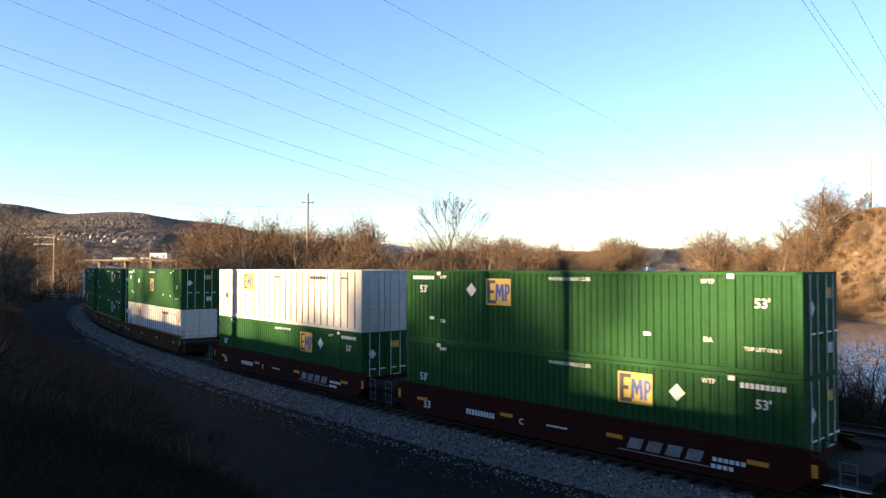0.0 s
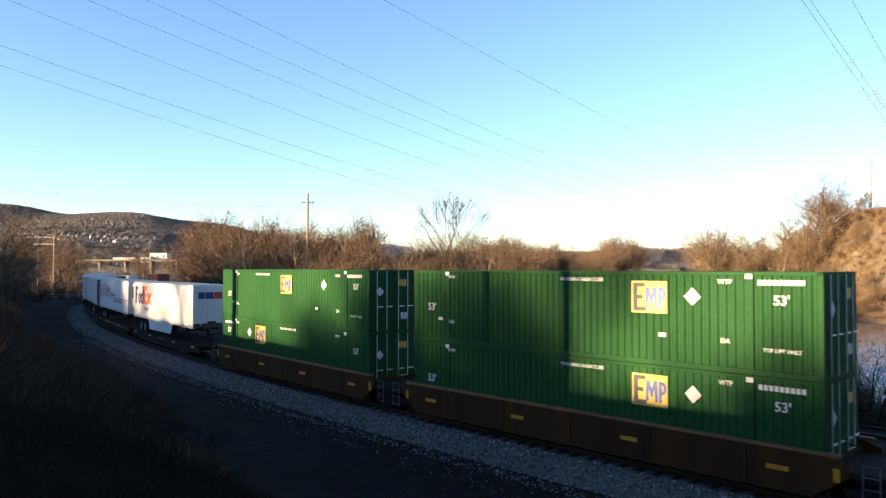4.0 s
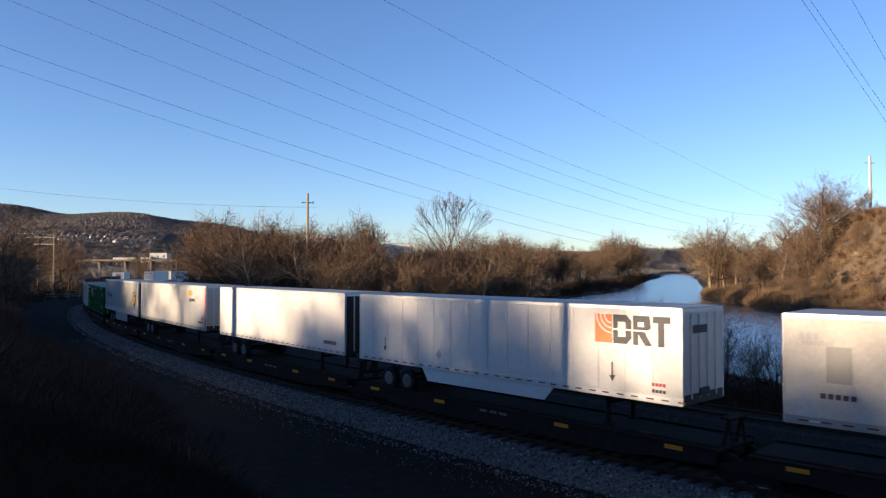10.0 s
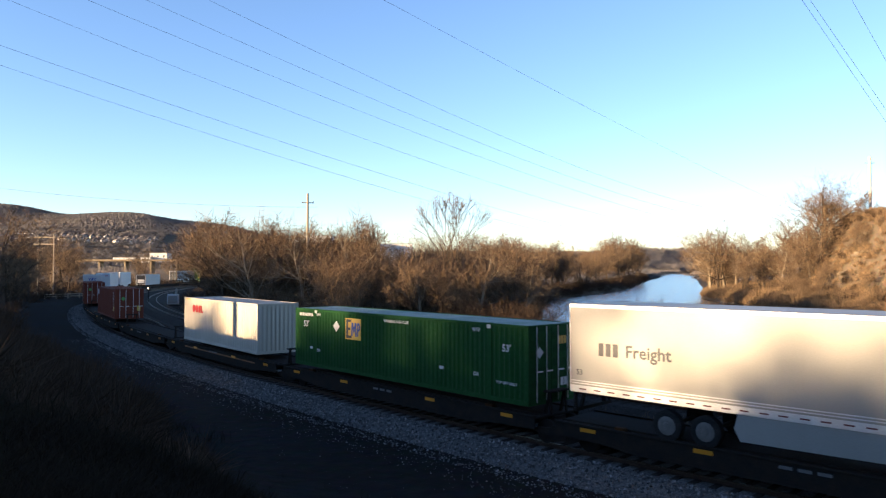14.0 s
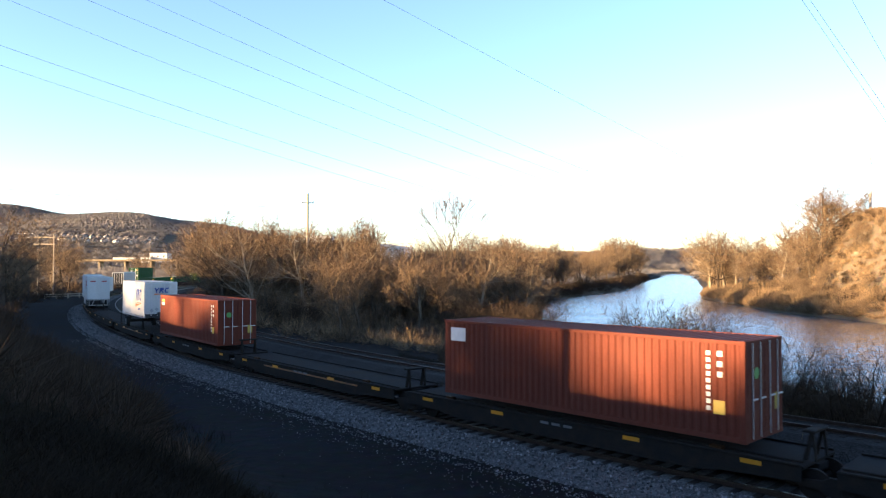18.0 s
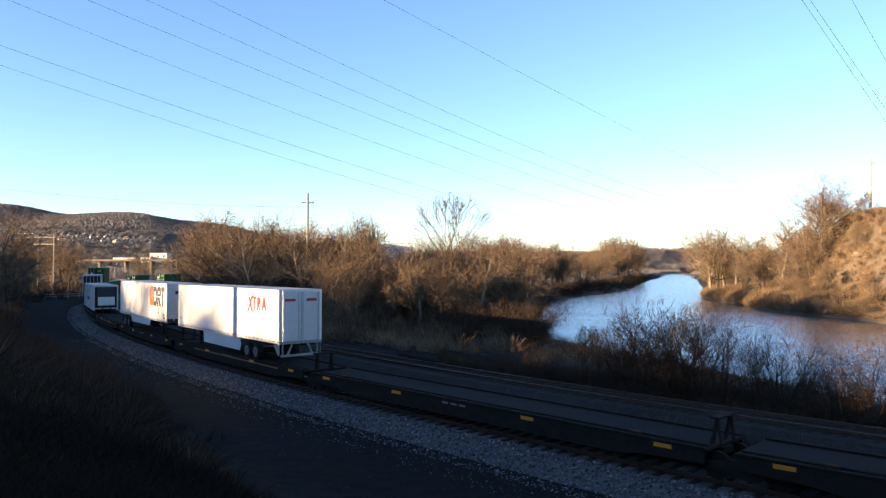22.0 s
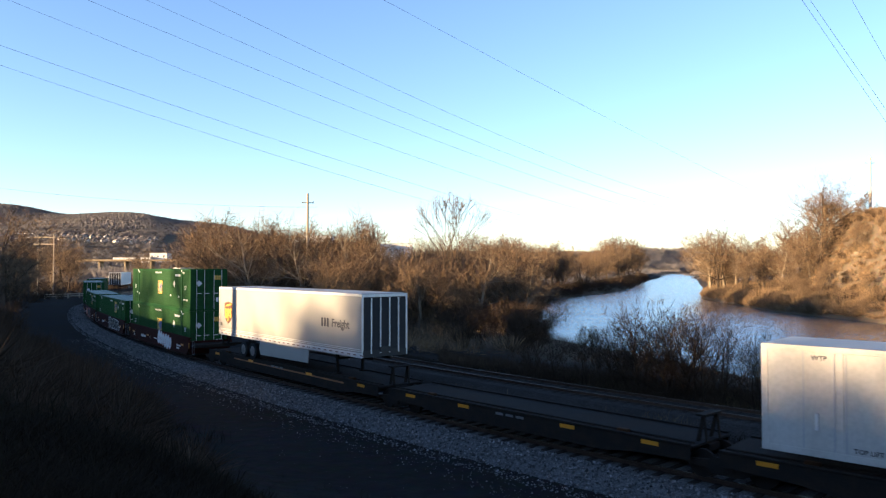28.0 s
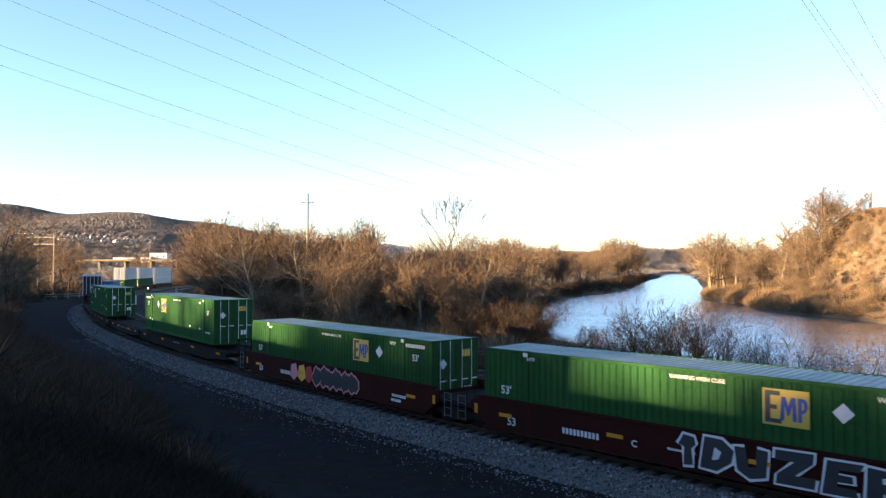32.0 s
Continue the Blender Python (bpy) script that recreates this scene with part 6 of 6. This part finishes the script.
def flat_car(u0, u1, paint, label):
    """A low platform of an articulated flat car with its trucks."""
    L = u1 - u0
    h = L / 2
    root = thing("flat_car", label, "railcar", "flat cars")
    part("deck", Geo().box(-h + 0.1, h - 0.1, -1.2, 1.2, 0.86, 0.94, 0.01), M["deck"], root, "worn grey steel deck")
    part("spine", Geo().slab([(-h, 0.86), (h, 0.86), (h, 0.66), (h - 2.4, 0.50), (-h + 2.4, 0.50), (-h, 0.66)], "y", -0.32, 0.32), M["steel"], root)
    for y in (-1.2, 1.2):
        s = math.copysign(1, y)
        belly = [(-h + 0.15, 0.97), (h - 0.15, 0.97), (h - 0.15, 0.52), (h - 2.2, 0.44), (h - 3.2, 0.30), (-h + 3.2, 0.30), (-h + 2.2, 0.44), (-h + 0.15, 0.52)]
        sill = part("side_sill", Geo().slab(belly, "y", min(y, y + s * 0.06), max(y, y + s * 0.06)), M["steel"], root, "deep dark side sill")
        part("sill_flange", Geo().box(-h + 0.15, h - 0.15, min(y, y + s * 0.10), max(y, y + s * 0.10), 0.93, 1.0, 0.012), M["steel"], sill)
        if paint is not M["steel"]:
            part("sill_strip", Geo().box(-h + 4.0, h - 3.0, min(y + s * 0.06, y + s * 0.066), max(y + s * 0.06, y + s * 0.066), 0.72, 0.80), M["rust_strip_lit_chord"], sill, "faded orange strip")
    cross = Geo().box(-0.08, 0.08, -1.2, 1.2, 0.66, 0.86, 0.01).mesh("crossbearer", M["steel"])
    n = int(L / 2.6)
    for i in range(n + 1):
        c = part("crossbearer", cross, None, root)
        c.location = (-h + 0.4 + i * (L - 0.8) / n, 0, 0)
    wheelset_truck(root, -h + 0.35)
    reflectors(root, [-h + 1.5, -h * 0.35, h * 0.35, h - 1.5], -1.268, 0.82)
    for i in range(3):
        bars(root, -0.6 + i * 0.5, -1.264, 0.80, 0.4, 0.09, M["ink_dim"], 1, 0.1)
    g = Geo()
    for y in (-0.42, 0.42):
        g.slab([(-0.16, 0.94), (-0.06, 0.94), (0.10, 1.72), (0.02, 1.72)], "y", y - 0.05, y + 0.05)
        g.slab([(0.14, 0.94), (0.20, 0.94), (0.12, 1.72), (0.06, 1.72)], "y", y - 0.04, y + 0.04)
    g.box(-0.14, 0.2, -0.55, 0.55, 1.72, 1.79, 0.015)
    st = part("hitch_stand", g, M["steel"], root, "upright trailer hitch")
    st.location = (h - 0.22, 0, 0)
    part("brake_pipe", Geo().ring((-h + 0.2, -0.9, 0.98), (h - 0.2, -0.9, 0.98), 0.035, 0.035, 6), M["steel"], root)
    for x in (-h + 2.6, h - 2.6):
        part("tie_down", Geo().box(x - 0.2, x + 0.2, -1.12, -0.92, 0.94, 1.06, 0.02), M["rusty"], root)
    return board(root, u0, u1)


GREEN_A = intermodal(M["green"], M["green_roof"], "green corrugated steel container with a yellow panel, sunlit and streaked", "A")
GREEN_B = intermodal(M["green"], M["green_roof"], "green corrugated steel container with a yellow panel toward its doors", "B")
GREEN_C = intermodal(M["green"], M["green_roof"], "green corrugated steel container with a yellow panel near its middle", "C")
GREEN_E = intermodal(M["green"], M["green_roof"], "green corrugated steel container with a yellow panel at mid height", "E")
GREEN_D = intermodal(M["green"], M["green_roof"], "green corrugated steel container with a central yellow panel and placard", "D")
WHITE_R = intermodal(M["white_dirty"], M["grey"], "rust-stained white container with upright side posts", ribbed=True)
used = set()


def load(template, u0, u1, z):
    if template.name in used:
        ob = copy_thing(template, ride(u0, u1, 0, z))
    else:
        ob = template
        used.add(template.name)
    return board(ob, u0, u1, z)


LOW, UP, PED = 0.34, 3.25, 1.27
DARK_WELL = "maroon well car with white markings, grimy, on the rails"
RUST_WELL = "faded yellow-brown well car with rust and amber reflectors"
STACKS = [  # near the head first: rear end, lower load, upper load, paint
    (8.91, GREEN_B, GREEN_A, "maroon"), (-10.57, GREEN_B, WHITE_R, "maroon"), (-34.10, WHITE_R, GREEN_D, "rusty"),
    (-53.53, GREEN_B, GREEN_B, "rusty"), (-72.95, GREEN_A, GREEN_C, "rusty"), (-479.18, GREEN_E, GREEN_E, "maroon"),
    (-498.62, GREEN_B, None, "maroon"), (-517.77, GREEN_B, None, "maroon"), (-663.0, "blue", None, "rusty"),
    (-686.2, GREEN_B, WHITE_R, "rusty"), (-705.7, GREEN_A, WHITE_R, "rusty"), (-725.2, WHITE_R, WHITE_R, "rusty")]
for u, low, up, paint in STACKS:
    car = well_car(u, u + 16.154, M[paint], DARK_WELL if paint == "maroon" else RUST_WELL, paint == "maroon")
    if u > -20:
        side_mark(car)
    elif int(u) in (-479, -498, -517):
        spray(car, {-479: "white", -498: "outlined", -517: "colour"}[int(u)])
    if low == "blue":
        low = sea_container(M["blue"], M["grey"], "blue corrugated steel container low in a well car", "plain")
        board(low, u + 2, u + 14.19, LOW)
        continue
    load(low, u, u + 16.154, LOW)
    if up:
        load(up, u, u + 16.154, UP)

FLATS = [(27.5, 46), (-95.6, -77.0), (-114.8, -96.2), (-134.6, -115.4), (-152.9, -135.2), (-169.4, -153.5), (-187.5, -170.0),
         (-205.0, -188.1), (-223.6, -205.6), (-243.0, -224.2), (-260.0, -243.6), (-277.0, -260.6), (-294.0, -277.6),
         (-311.0, -294.6), (-327.0, -311.6), (-349.0, -327.6), (-369.5, -349.6), (-388.5, -370.1), (-405.5, -389.1),
         (-424.5, -406.1), (-439.5, -425.1), (-459.5, -440.1), (-541.5, -521.5), (-555.5, -542.1), (-574.5, -556.1),
         (-595.0, -575.1), (-614.5, -595.6), (-630.0, -615.1), (-645.0, -630.6)]
for u0, u1 in FLATS:
    flat_car(u0, u1, M["rusty"] if int(-u0) % 3 == 0 else M["steel"], "low flat car with a worn steel deck and amber reflectors")

# trailer with violet and orange block shapes
T1 = trailer(16.15, "white road trailer with violet and orange shapes on a flat car", False, "slant", "white", tandem=2.4)
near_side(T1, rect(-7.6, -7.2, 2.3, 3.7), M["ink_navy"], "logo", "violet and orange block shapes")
near_side(T1, rect(-7.2, -6.75, 3.45, 3.7), M["ink_navy"])
near_side(T1, rect(-7.2, -6.9, 2.95, 3.15), M["ink_navy"])
for cx in (-6.25, -5.42):
    near_side(T1, [(cx + 0.42 * math.cos(i * math.pi / 10), 2.73 + 0.45 * math.sin(i * math.pi / 10)) for i in range(20)], M["ink_navy"])
    near_side(T1, [(cx + 0.17 * math.cos(i * math.pi / 8), 2.73 + 0.22 * math.sin(i * math.pi / 8)) for i in range(16)], M["white"], "logo_gap", off=0.004)
near_side(T1, rect(-6.5, -5.86, 2.70, 2.80), M["ink_navy"], off=0.006)
near_side(T1, rect(-5.27, -4.97, 2.3, 3.75), M["ink_navy"], off=0.006)
near_side(T1, rect(-4.93, -4.5, 2.3, 3.75), M["ink_orange"])
near_side(T1, rect(-4.5, -4.0, 3.45, 3.75), M["ink_orange"])
near_side(T1, rect(-4.5, -4.1, 2.9, 3.12), M["ink_orange"])
near_side(T1, rect(-4.5, -4.0, 2.3, 2.55), M["ink_orange"])
near_side(T1, [(-3.95, 2.3), (-3.5, 2.3), (-2.5, 3.25), (-2.95, 3.25)], M["ink_orange"])
near_side(T1, [(-3.95, 3.25), (-3.5, 3.25), (-2.5, 2.3), (-2.95, 2.3)], M["ink_orange"], off=0.004)
write("Ground", 0.45, M["ink_dim"], T1, -4.0, -HALF_W - 0.012, 1.95)
for a, b, m in ((-0.95, -0.5, "ink_navy"), (-0.45, 0.1, "ink_navy"), (0.15, 0.75, "ink_red")):
    e = part("nose_logo", Geo().box(a, b, -0.006, 0, 3.15, 3.6), M[m], T1)
    e.matrix_basis = pose(8.1, 0, 0, 0, 0, 90)
board(T1, -94.49, -78.34, 0.95)

# refrigerated trailer with red lines and a framed mark
T2 = trailer(16.15, "white refrigerated road trailer with thin red lines", False, None, "white", "reefer")
for i in range(9):
    near_side(T2, rect(-8.0, -4.45 + 0.02 * i, 2.33 + i * 0.144, 2.385 + i * 0.144), M["ink_red"], "red_line")
near_side(T2, rect(-2.1, 8.0, 2.29, 2.36), M["ink_red"], "red_line")
near_side(T2, rect(-4.35, -1.7, 2.65, 3.2), M["ink"], "logo", "framed red block shapes")
near_side(T2, rect(-4.29, -1.76, 2.7, 3.15), M["white"], "logo_field", off=0.003)
bars(T2, -3.02, -HALF_W - 0.018, 2.92, 2.2, 0.32, M["ink_red"], 9, 0.3)
for a, b in ((-3.9, -3.0), (-2.9, -2.1)):
    near_side(T2, [(a, 3.45), (b, 3.45), (b, 3.38), (a + 0.6, 3.38), (a + 0.6, 3.2), (a + 0.45, 3.2), (a + 0.45, 3.38), (a, 3.38)], M["ink"])
    near_side(T2, [(a, 2.4), (b, 2.4), (b, 2.47), (a + 0.6, 2.47), (a + 0.6, 2.65), (a + 0.45, 2.65), (a + 0.45, 2.47), (a, 2.47)], M["ink"])
write("TRUCKING, INC.", 0.29, M["ink"], T2, -0.42, -HALF_W - 0.014, 2.63)
write("ALLENTON, WI", 0.30, M["ink"], T2, 1.66, -HALF_W - 0.014, 2.08)
write("EDISON, NJ", 0.31, M["ink"], T2, 4.08, -HALF_W - 0.014, 2.08)
write("53", 0.3, M["ink"], T2, 7.3, -HALF_W - 0.014, 1.75)
board(T2, -113.12, -96.97, 0.95)

# plain white container-like trailer with a ribbed dark end
T3 = trailer(16.15, "dirty white road trailer with a grey patch on its side", True, None, "white_dirty", "bars", wheels=2)
near_side(T3, rect(-7.0, -6.4, 2.3, 3.25), M["grey"], "patch", "grey painted-over patch")
bars(T3, -7.4, -HALF_W - 0.012, 3.5, 0.5, 0.2, M["ink_grey"], 3)
bars(T3, -7.2, -HALF_W - 0.012, 3.32, 0.8, 0.12, M["ink_grey"], 8)
bars(T3, -6.7, -HALF_W - 0.012, 1.95, 0.9, 0.14, M["ink"], 5)
bars(T3, -1.2, -HALF_W - 0.012, 3.6, 0.7, 0.15, M["ink_grey"], 5)
bars(T3, 7.2, -HALF_W - 0.012, 1.75, 0.9, 0.12, M["ink_grey"], 7)
board(T3, -133.42, -117.27, 0.95)


def block_mark(root, x, k, z, square):
    """A square with pale arcs, and three dark block shapes."""
    hh = 1.32 * k

    def at(pts):
        return [(x + a * k, z + b * hh) for a, b in pts]
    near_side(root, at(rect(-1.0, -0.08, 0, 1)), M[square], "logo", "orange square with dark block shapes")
    for i in range(3):
        r0 = 0.35 + 0.22 * i
        arc = [(-0.08 - (r0 + q) * math.sin(t), 1 - (r0 + q) * math.cos(t) * 0.78) for q, ts in ((0, range(9)), (0.07, range(8, -1, -1))) for t in [m * math.pi / 2 / 8 for m in ts]]
        near_side(root, at(arc), M["white"], "logo_arc", off=0.003)
    near_side(root, at([(0, 0), (0.7, 0), (0.95, 0.2), (0.95, 0.8), (0.7, 1), (0, 1)]), M["ink"])
    near_side(root, at(rect(0.26, 0.66, 0.24, 0.76)), M["white"], "logo_gap", off=0.003)
    near_side(root, at([(1.05, 0), (1.3, 0), (1.3, 0.38), (1.65, 0), (2.0, 0), (1.65, 0.42), (1.95, 0.6), (1.88, 1), (1.05, 1)]), M["ink"])
    near_side(root, at(rect(1.3, 1.62, 0.62, 0.78)), M["white"], "logo_gap", off=0.003)
    near_side(root, at([(2.3, 0), (2.6, 0), (2.6, 0.78), (2.9, 0.78), (2.9, 1), (2.05, 1), (2.05, 0.78), (2.3, 0.78)]), M["ink"])
    near_side(root, at(rect(0, 1.9, 0.46, 0.52)), M["white"], "logo_line", off=0.005)


def lease_trailer(label, x, k, z, square):
    root = trailer(16.15, label, False, "slant", "white", ribs=16, tandem=2.1)
    block_mark(root, x, k, z, square)
    arrow(root, -6.2, 1.75)
    arrow(root, 5.6, 1.75)
    diamond(root, -2.7, -HALF_W - 0.012, 1.75, 0.2, M["ink_grey"])
    bars(root, 7.3, -HALF_W - 0.012, 1.7, 0.5, 0.1, M["ink_red"], 4)
    bars(root, 7.3, -HALF_W - 0.012, 1.5, 0.5, 0.1, M["ink"], 4)
    e = part("nose_logo", Geo().box(-0.7, 0.2, -0.006, 0, 3.3, 3.55), M["ink"], root)
    e.matrix_basis = pose(8.1, 0, 0, 0, 0, 90)
    return root


T4 = lease_trailer("white road trailer with an orange square mark and a side skirt", 5.65, 0.705, 2.87, "ink_orange")
board(T4, -152.5, -136.35, 0.95)

T5 = trailer(14.63, "plain white road trailer with a dull dark nose", False, None, "white", "dark", ribs=0)
bars(T5, 6.0, -HALF_W - 0.012, 1.65, 1.2, 0.17, M["ink"], 7)
near_side(T5, rect(-6.9, -6.7, 2.95, 3.15), M["ink_grey"], "sticker")
board(T5, -168.4, -153.77, 0.95)

T6 = trailer(16.15, "white road trailer with a red edge and small grey marks", False, None, "white_dirty")
near_side(T6, rect(7.85, 8.06, 1.3, 3.95), M["ink_red"], "red_edge", "red corner stripe")
bars(T6, 4.9, -HALF_W - 0.012, 3.55, 0.8, 0.35, M["ink_gold"], 3)
write("logistics", 0.36, M["ink"], T6, 5.2, -HALF_W - 0.013, 3.1)
write("53", 0.25, M["ink"], T6, 7.4, -HALF_W - 0.013, 1.9)
bars(T6, 7.0, -HALF_W - 0.012, 1.65, 1.0, 0.1, M["ink"], 8)
near_side(T6, rect(-7.8, -7.55, 2.4, 2.62), M["ink_grey"], "sticker")
board(T6, -187.0, -170.85, 0.95)


def shield(root, x):
    pts = [(x - 0.56, 3.12), (x, 3.22), (x + 0.56, 3.12), (x + 0.56, 2.35), (x + 0.3, 2.02), (x, 1.84), (x - 0.3, 2.02), (x - 0.56, 2.35)]
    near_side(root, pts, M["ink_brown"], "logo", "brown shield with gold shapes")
    near_side(root, [(x - 0.5, 2.88), (x - 0.1, 3.05), (x + 0.5, 3.12), (x + 0.5, 3.04), (x - 0.05, 2.94)], M["ink_gold"], "logo_arc", off=0.004)
    near_side(root, [(x - 0.46, 2.3), (x - 0.36, 2.2), (x - 0.16, 2.2), (x - 0.16, 2.78), (x - 0.26, 2.78), (x - 0.26, 2.32), (x - 0.34, 2.32), (x - 0.34, 2.78), (x - 0.46, 2.78)], M["ink_gold"], "logo_shape", off=0.004)
    near_side(root, [(x - 0.1, 2.0), (x + 0.02, 2.0), (x + 0.02, 2.3), (x + 0.16, 2.34), (x + 0.18, 2.7), (x + 0.06, 2.8), (x - 0.1, 2.74)], M["ink_gold"], "logo_shape", off=0.004)
    near_side(root, [(x + 0.24, 2.24), (x + 0.44, 2.24), (x + 0.48, 2.45), (x + 0.34, 2.58), (x + 0.46, 2.66), (x + 0.46, 2.8), (x + 0.26, 2.78), (x + 0.24, 2.56), (x + 0.36, 2.44), (x + 0.24, 2.38)], M["ink_gold"], "logo_shape", off=0.004)


def parcel_trailer(shield_x, text_x, name_label):
    root = trailer(16.15, name_label, False, "round", "grey", "dark", ribs=0, tandem=3.5)
    shield(root, shield_x)
    bars(root, text_x - 0.75, -HALF_W - 0.012, 2.62, 0.8, 0.42, M["ink"], 3, 0.35)
    write("Freight", 0.56, M["ink"], root, text_x + 0.62, -HALF_W - 0.013, 2.60)
    for z in (1.42, 1.5):
        near_side(root, rect(-8.0, 8.0, z, z + 0.03), M["alu"], "rub_rail")
    write("53", 0.25, M["ink"], root, -7.7, -HALF_W - 0.013, 1.8)
    return root


board(parcel_trailer(6.45, -5.8, "pale grey road trailer with a brown shield and a side skirt"), -204.15, -188.0, 0.95)
load(GREEN_A, -222.15, -206.0, PED)
board(sea_container(M["cream"], M["grey"], "dull cream steel container with red round shapes on a flat car", "pale"), -238.9, -226.7, PED)
board(sea_container(M["oxide"], M["oxide"], "oxide red corrugated container with a pale sign on a flat car", "plain"), -274.4, -262.2, PED)
board(sea_container(M["oxide"], M["oxide"], "oxide red corrugated container with a yellow striped sign", "beacon"), -308.8, -296.6, PED)

# short trailer with blue shapes over an orange wedge
T7 = trailer(8.55, "short white road trailer with blue shapes and an orange wedge", False, None, "white", ribs=14, wheels=1)
x = 1.0
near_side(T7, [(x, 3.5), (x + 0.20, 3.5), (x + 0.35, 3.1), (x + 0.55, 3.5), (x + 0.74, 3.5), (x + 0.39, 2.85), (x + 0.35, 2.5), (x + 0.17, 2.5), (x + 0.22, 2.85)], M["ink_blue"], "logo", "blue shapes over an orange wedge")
near_side(T7, [(x + 0.66, 2.5), (x + 0.82, 3.5), (x + 1.33, 3.5), (x + 1.36, 3.1), (x + 1.09, 2.95), (x + 1.36, 2.5), (x + 1.17, 2.5), (x + 0.94, 2.9), (x + 0.84, 2.5)], M["ink_blue"])
near_side(T7, [(x + 2.11, 3.5), (x + 1.64, 3.45), (x + 1.48, 2.9), (x + 1.56, 2.55), (x + 2.03, 2.5), (x + 2.03, 2.7), (x + 1.72, 2.75), (x + 1.68, 3.2), (x + 2.11, 3.3)], M["ink_blue"])
near_side(T7, [(x - 0.1, 2.35), (x + 2.11, 2.35), (x + 2.11, 2.25)], M["ink_orange"])
near_side(T7, [(x - 0.1, 1.95), (x + 0.08, 2.25), (x + 1.72, 2.2)], M["ink_orange"])
write("FREIGHT", 0.24, M["ink_blue"], T7, x + 1.4, -HALF_W - 0.013, 1.8)
for form, m in (([(0, 1), (0.26, 1), (0.42, 0.6), (0.66, 1), (0.9, 1), (0.5, 0.42), (0.45, 0), (0.22, 0), (0.28, 0.42)], "ink_blue"),
                ([(0.85, 0), (1.0, 1), (1.6, 1), (1.65, 0.6), (1.35, 0.45), (1.65, 0), (1.42, 0), (1.15, 0.4), (1.05, 0)], "ink_blue"),
                ([(2.5, 1), (1.95, 0.95), (1.75, 0.45), (1.85, 0.05), (2.42, 0), (2.42, 0.2), (2.05, 0.25), (2.02, 0.72), (2.5, 0.8)], "ink_blue"),
                ([(-0.1, -0.4), (0.1, -0.15), (2.2, -0.2)], "ink_orange")):
    e = part("nose_logo", Geo().slab([(-0.55 + 0.46 * i, 3.2 + 0.42 * j) for i, j in form], "y", -0.006, 0), M[m], T7)
    e.matrix_basis = pose(4.345, 0, 0, 0, 0, 90)
for c, zc in ((-0.75, 1.75), (-0.35, 1.85), (0.75, 1.8)):
    e = diamond(T7, 0, 0, 0, 0.17, M["ink_grey"])
    e.matrix_basis = pose(4.345, c, zc, 0, 0, 90)
for a in (-0.5, -0.1, 0.3):
    diamond(T7, -3.4 + a * 1.4, -HALF_W - 0.012, 1.72, 0.17, M["ink_white"])
board(T7, -322.25, -313.7, 0.95)

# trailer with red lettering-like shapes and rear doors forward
T8 = trailer(16.15, "white road trailer with red slanted shapes and closed rear doors", True, "round", "white", tandem=3.05)
RED_MARK = ([(0, 0), (0.3, 0), (1.3, 1.45), (1.0, 1.45)], [(0.3, 1.3), (0.6, 1.3), (1.3, 0.1), (1.0, 0.1)],
            [(1.2, 1.35), (2.0, 1.35), (2.0, 1.15), (1.75, 1.15), (1.75, 0.25), (1.5, 0.25), (1.5, 1.15), (1.2, 1.15)],
            [(2.1, 0.25), (2.1, 1.3), (2.75, 1.3), (2.8, 0.8), (2.5, 0.7), (2.85, 0.25), (2.6, 0.25), (2.32, 0.6), (2.32, 0.25)],
            [(2.95, 0.25), (3.3, 1.3), (3.6, 1.3), (3.9, 0.25), (3.68, 0.25), (3.6, 0.5), (3.25, 0.5), (3.15, 0.25)])
for i, pts in enumerate(RED_MARK):
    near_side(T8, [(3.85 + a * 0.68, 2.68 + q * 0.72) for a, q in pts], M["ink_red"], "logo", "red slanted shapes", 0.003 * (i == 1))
near_side(T8, rect(4.7, 6.5, 2.74, 2.77), M["ink_gold"], "logo_line")
write("L E A S E", 0.22, M["ink"], T8, 5.75, -HALF_W - 0.013, 2.58)
write("53", 0.26, M["ink"], T8, -7.6, -HALF_W - 0.013, 1.75)
for c in (-0.65, 0.65):
    e = part("door_logo", Geo().box(c - 0.3, c + 0.32, -0.006, 0, 3.45, 3.6), M["ink_red"], T8)
    e.matrix_basis = pose(8.12, 0, 0, 0, 0, 90)
board(T8, -368.5, -352.35, 0.95)

T9 = lease_trailer("white road trailer with a large orange square mark, clean", 4.13, 1.14, 2.3, "ink_orange")
board(T9, -387.5, -371.35, 0.95)
board(reefer_box("white refrigerated container with green and blue shapes on a flat car"), -423.1, -406.95, PED)
board(parcel_trailer(-6.7, 5.6, "pale grey road trailer, brown shield at its rear, beside stacked containers"), -457.6, -441.45, 0.95)
load(GREEN_A, -539.8, -523.65, PED)
load(GREEN_A, -573.1, -556.95, PED)
board(copy_thing(T5, Matrix()), -613, -598.4, 0.95)


# ---- the train runs ----
def motions():
    for ob, u0, u1, z in riders:
        walk(ob, [(t, ride(u0, u1, t, z)) for t in range(33)])


motions()
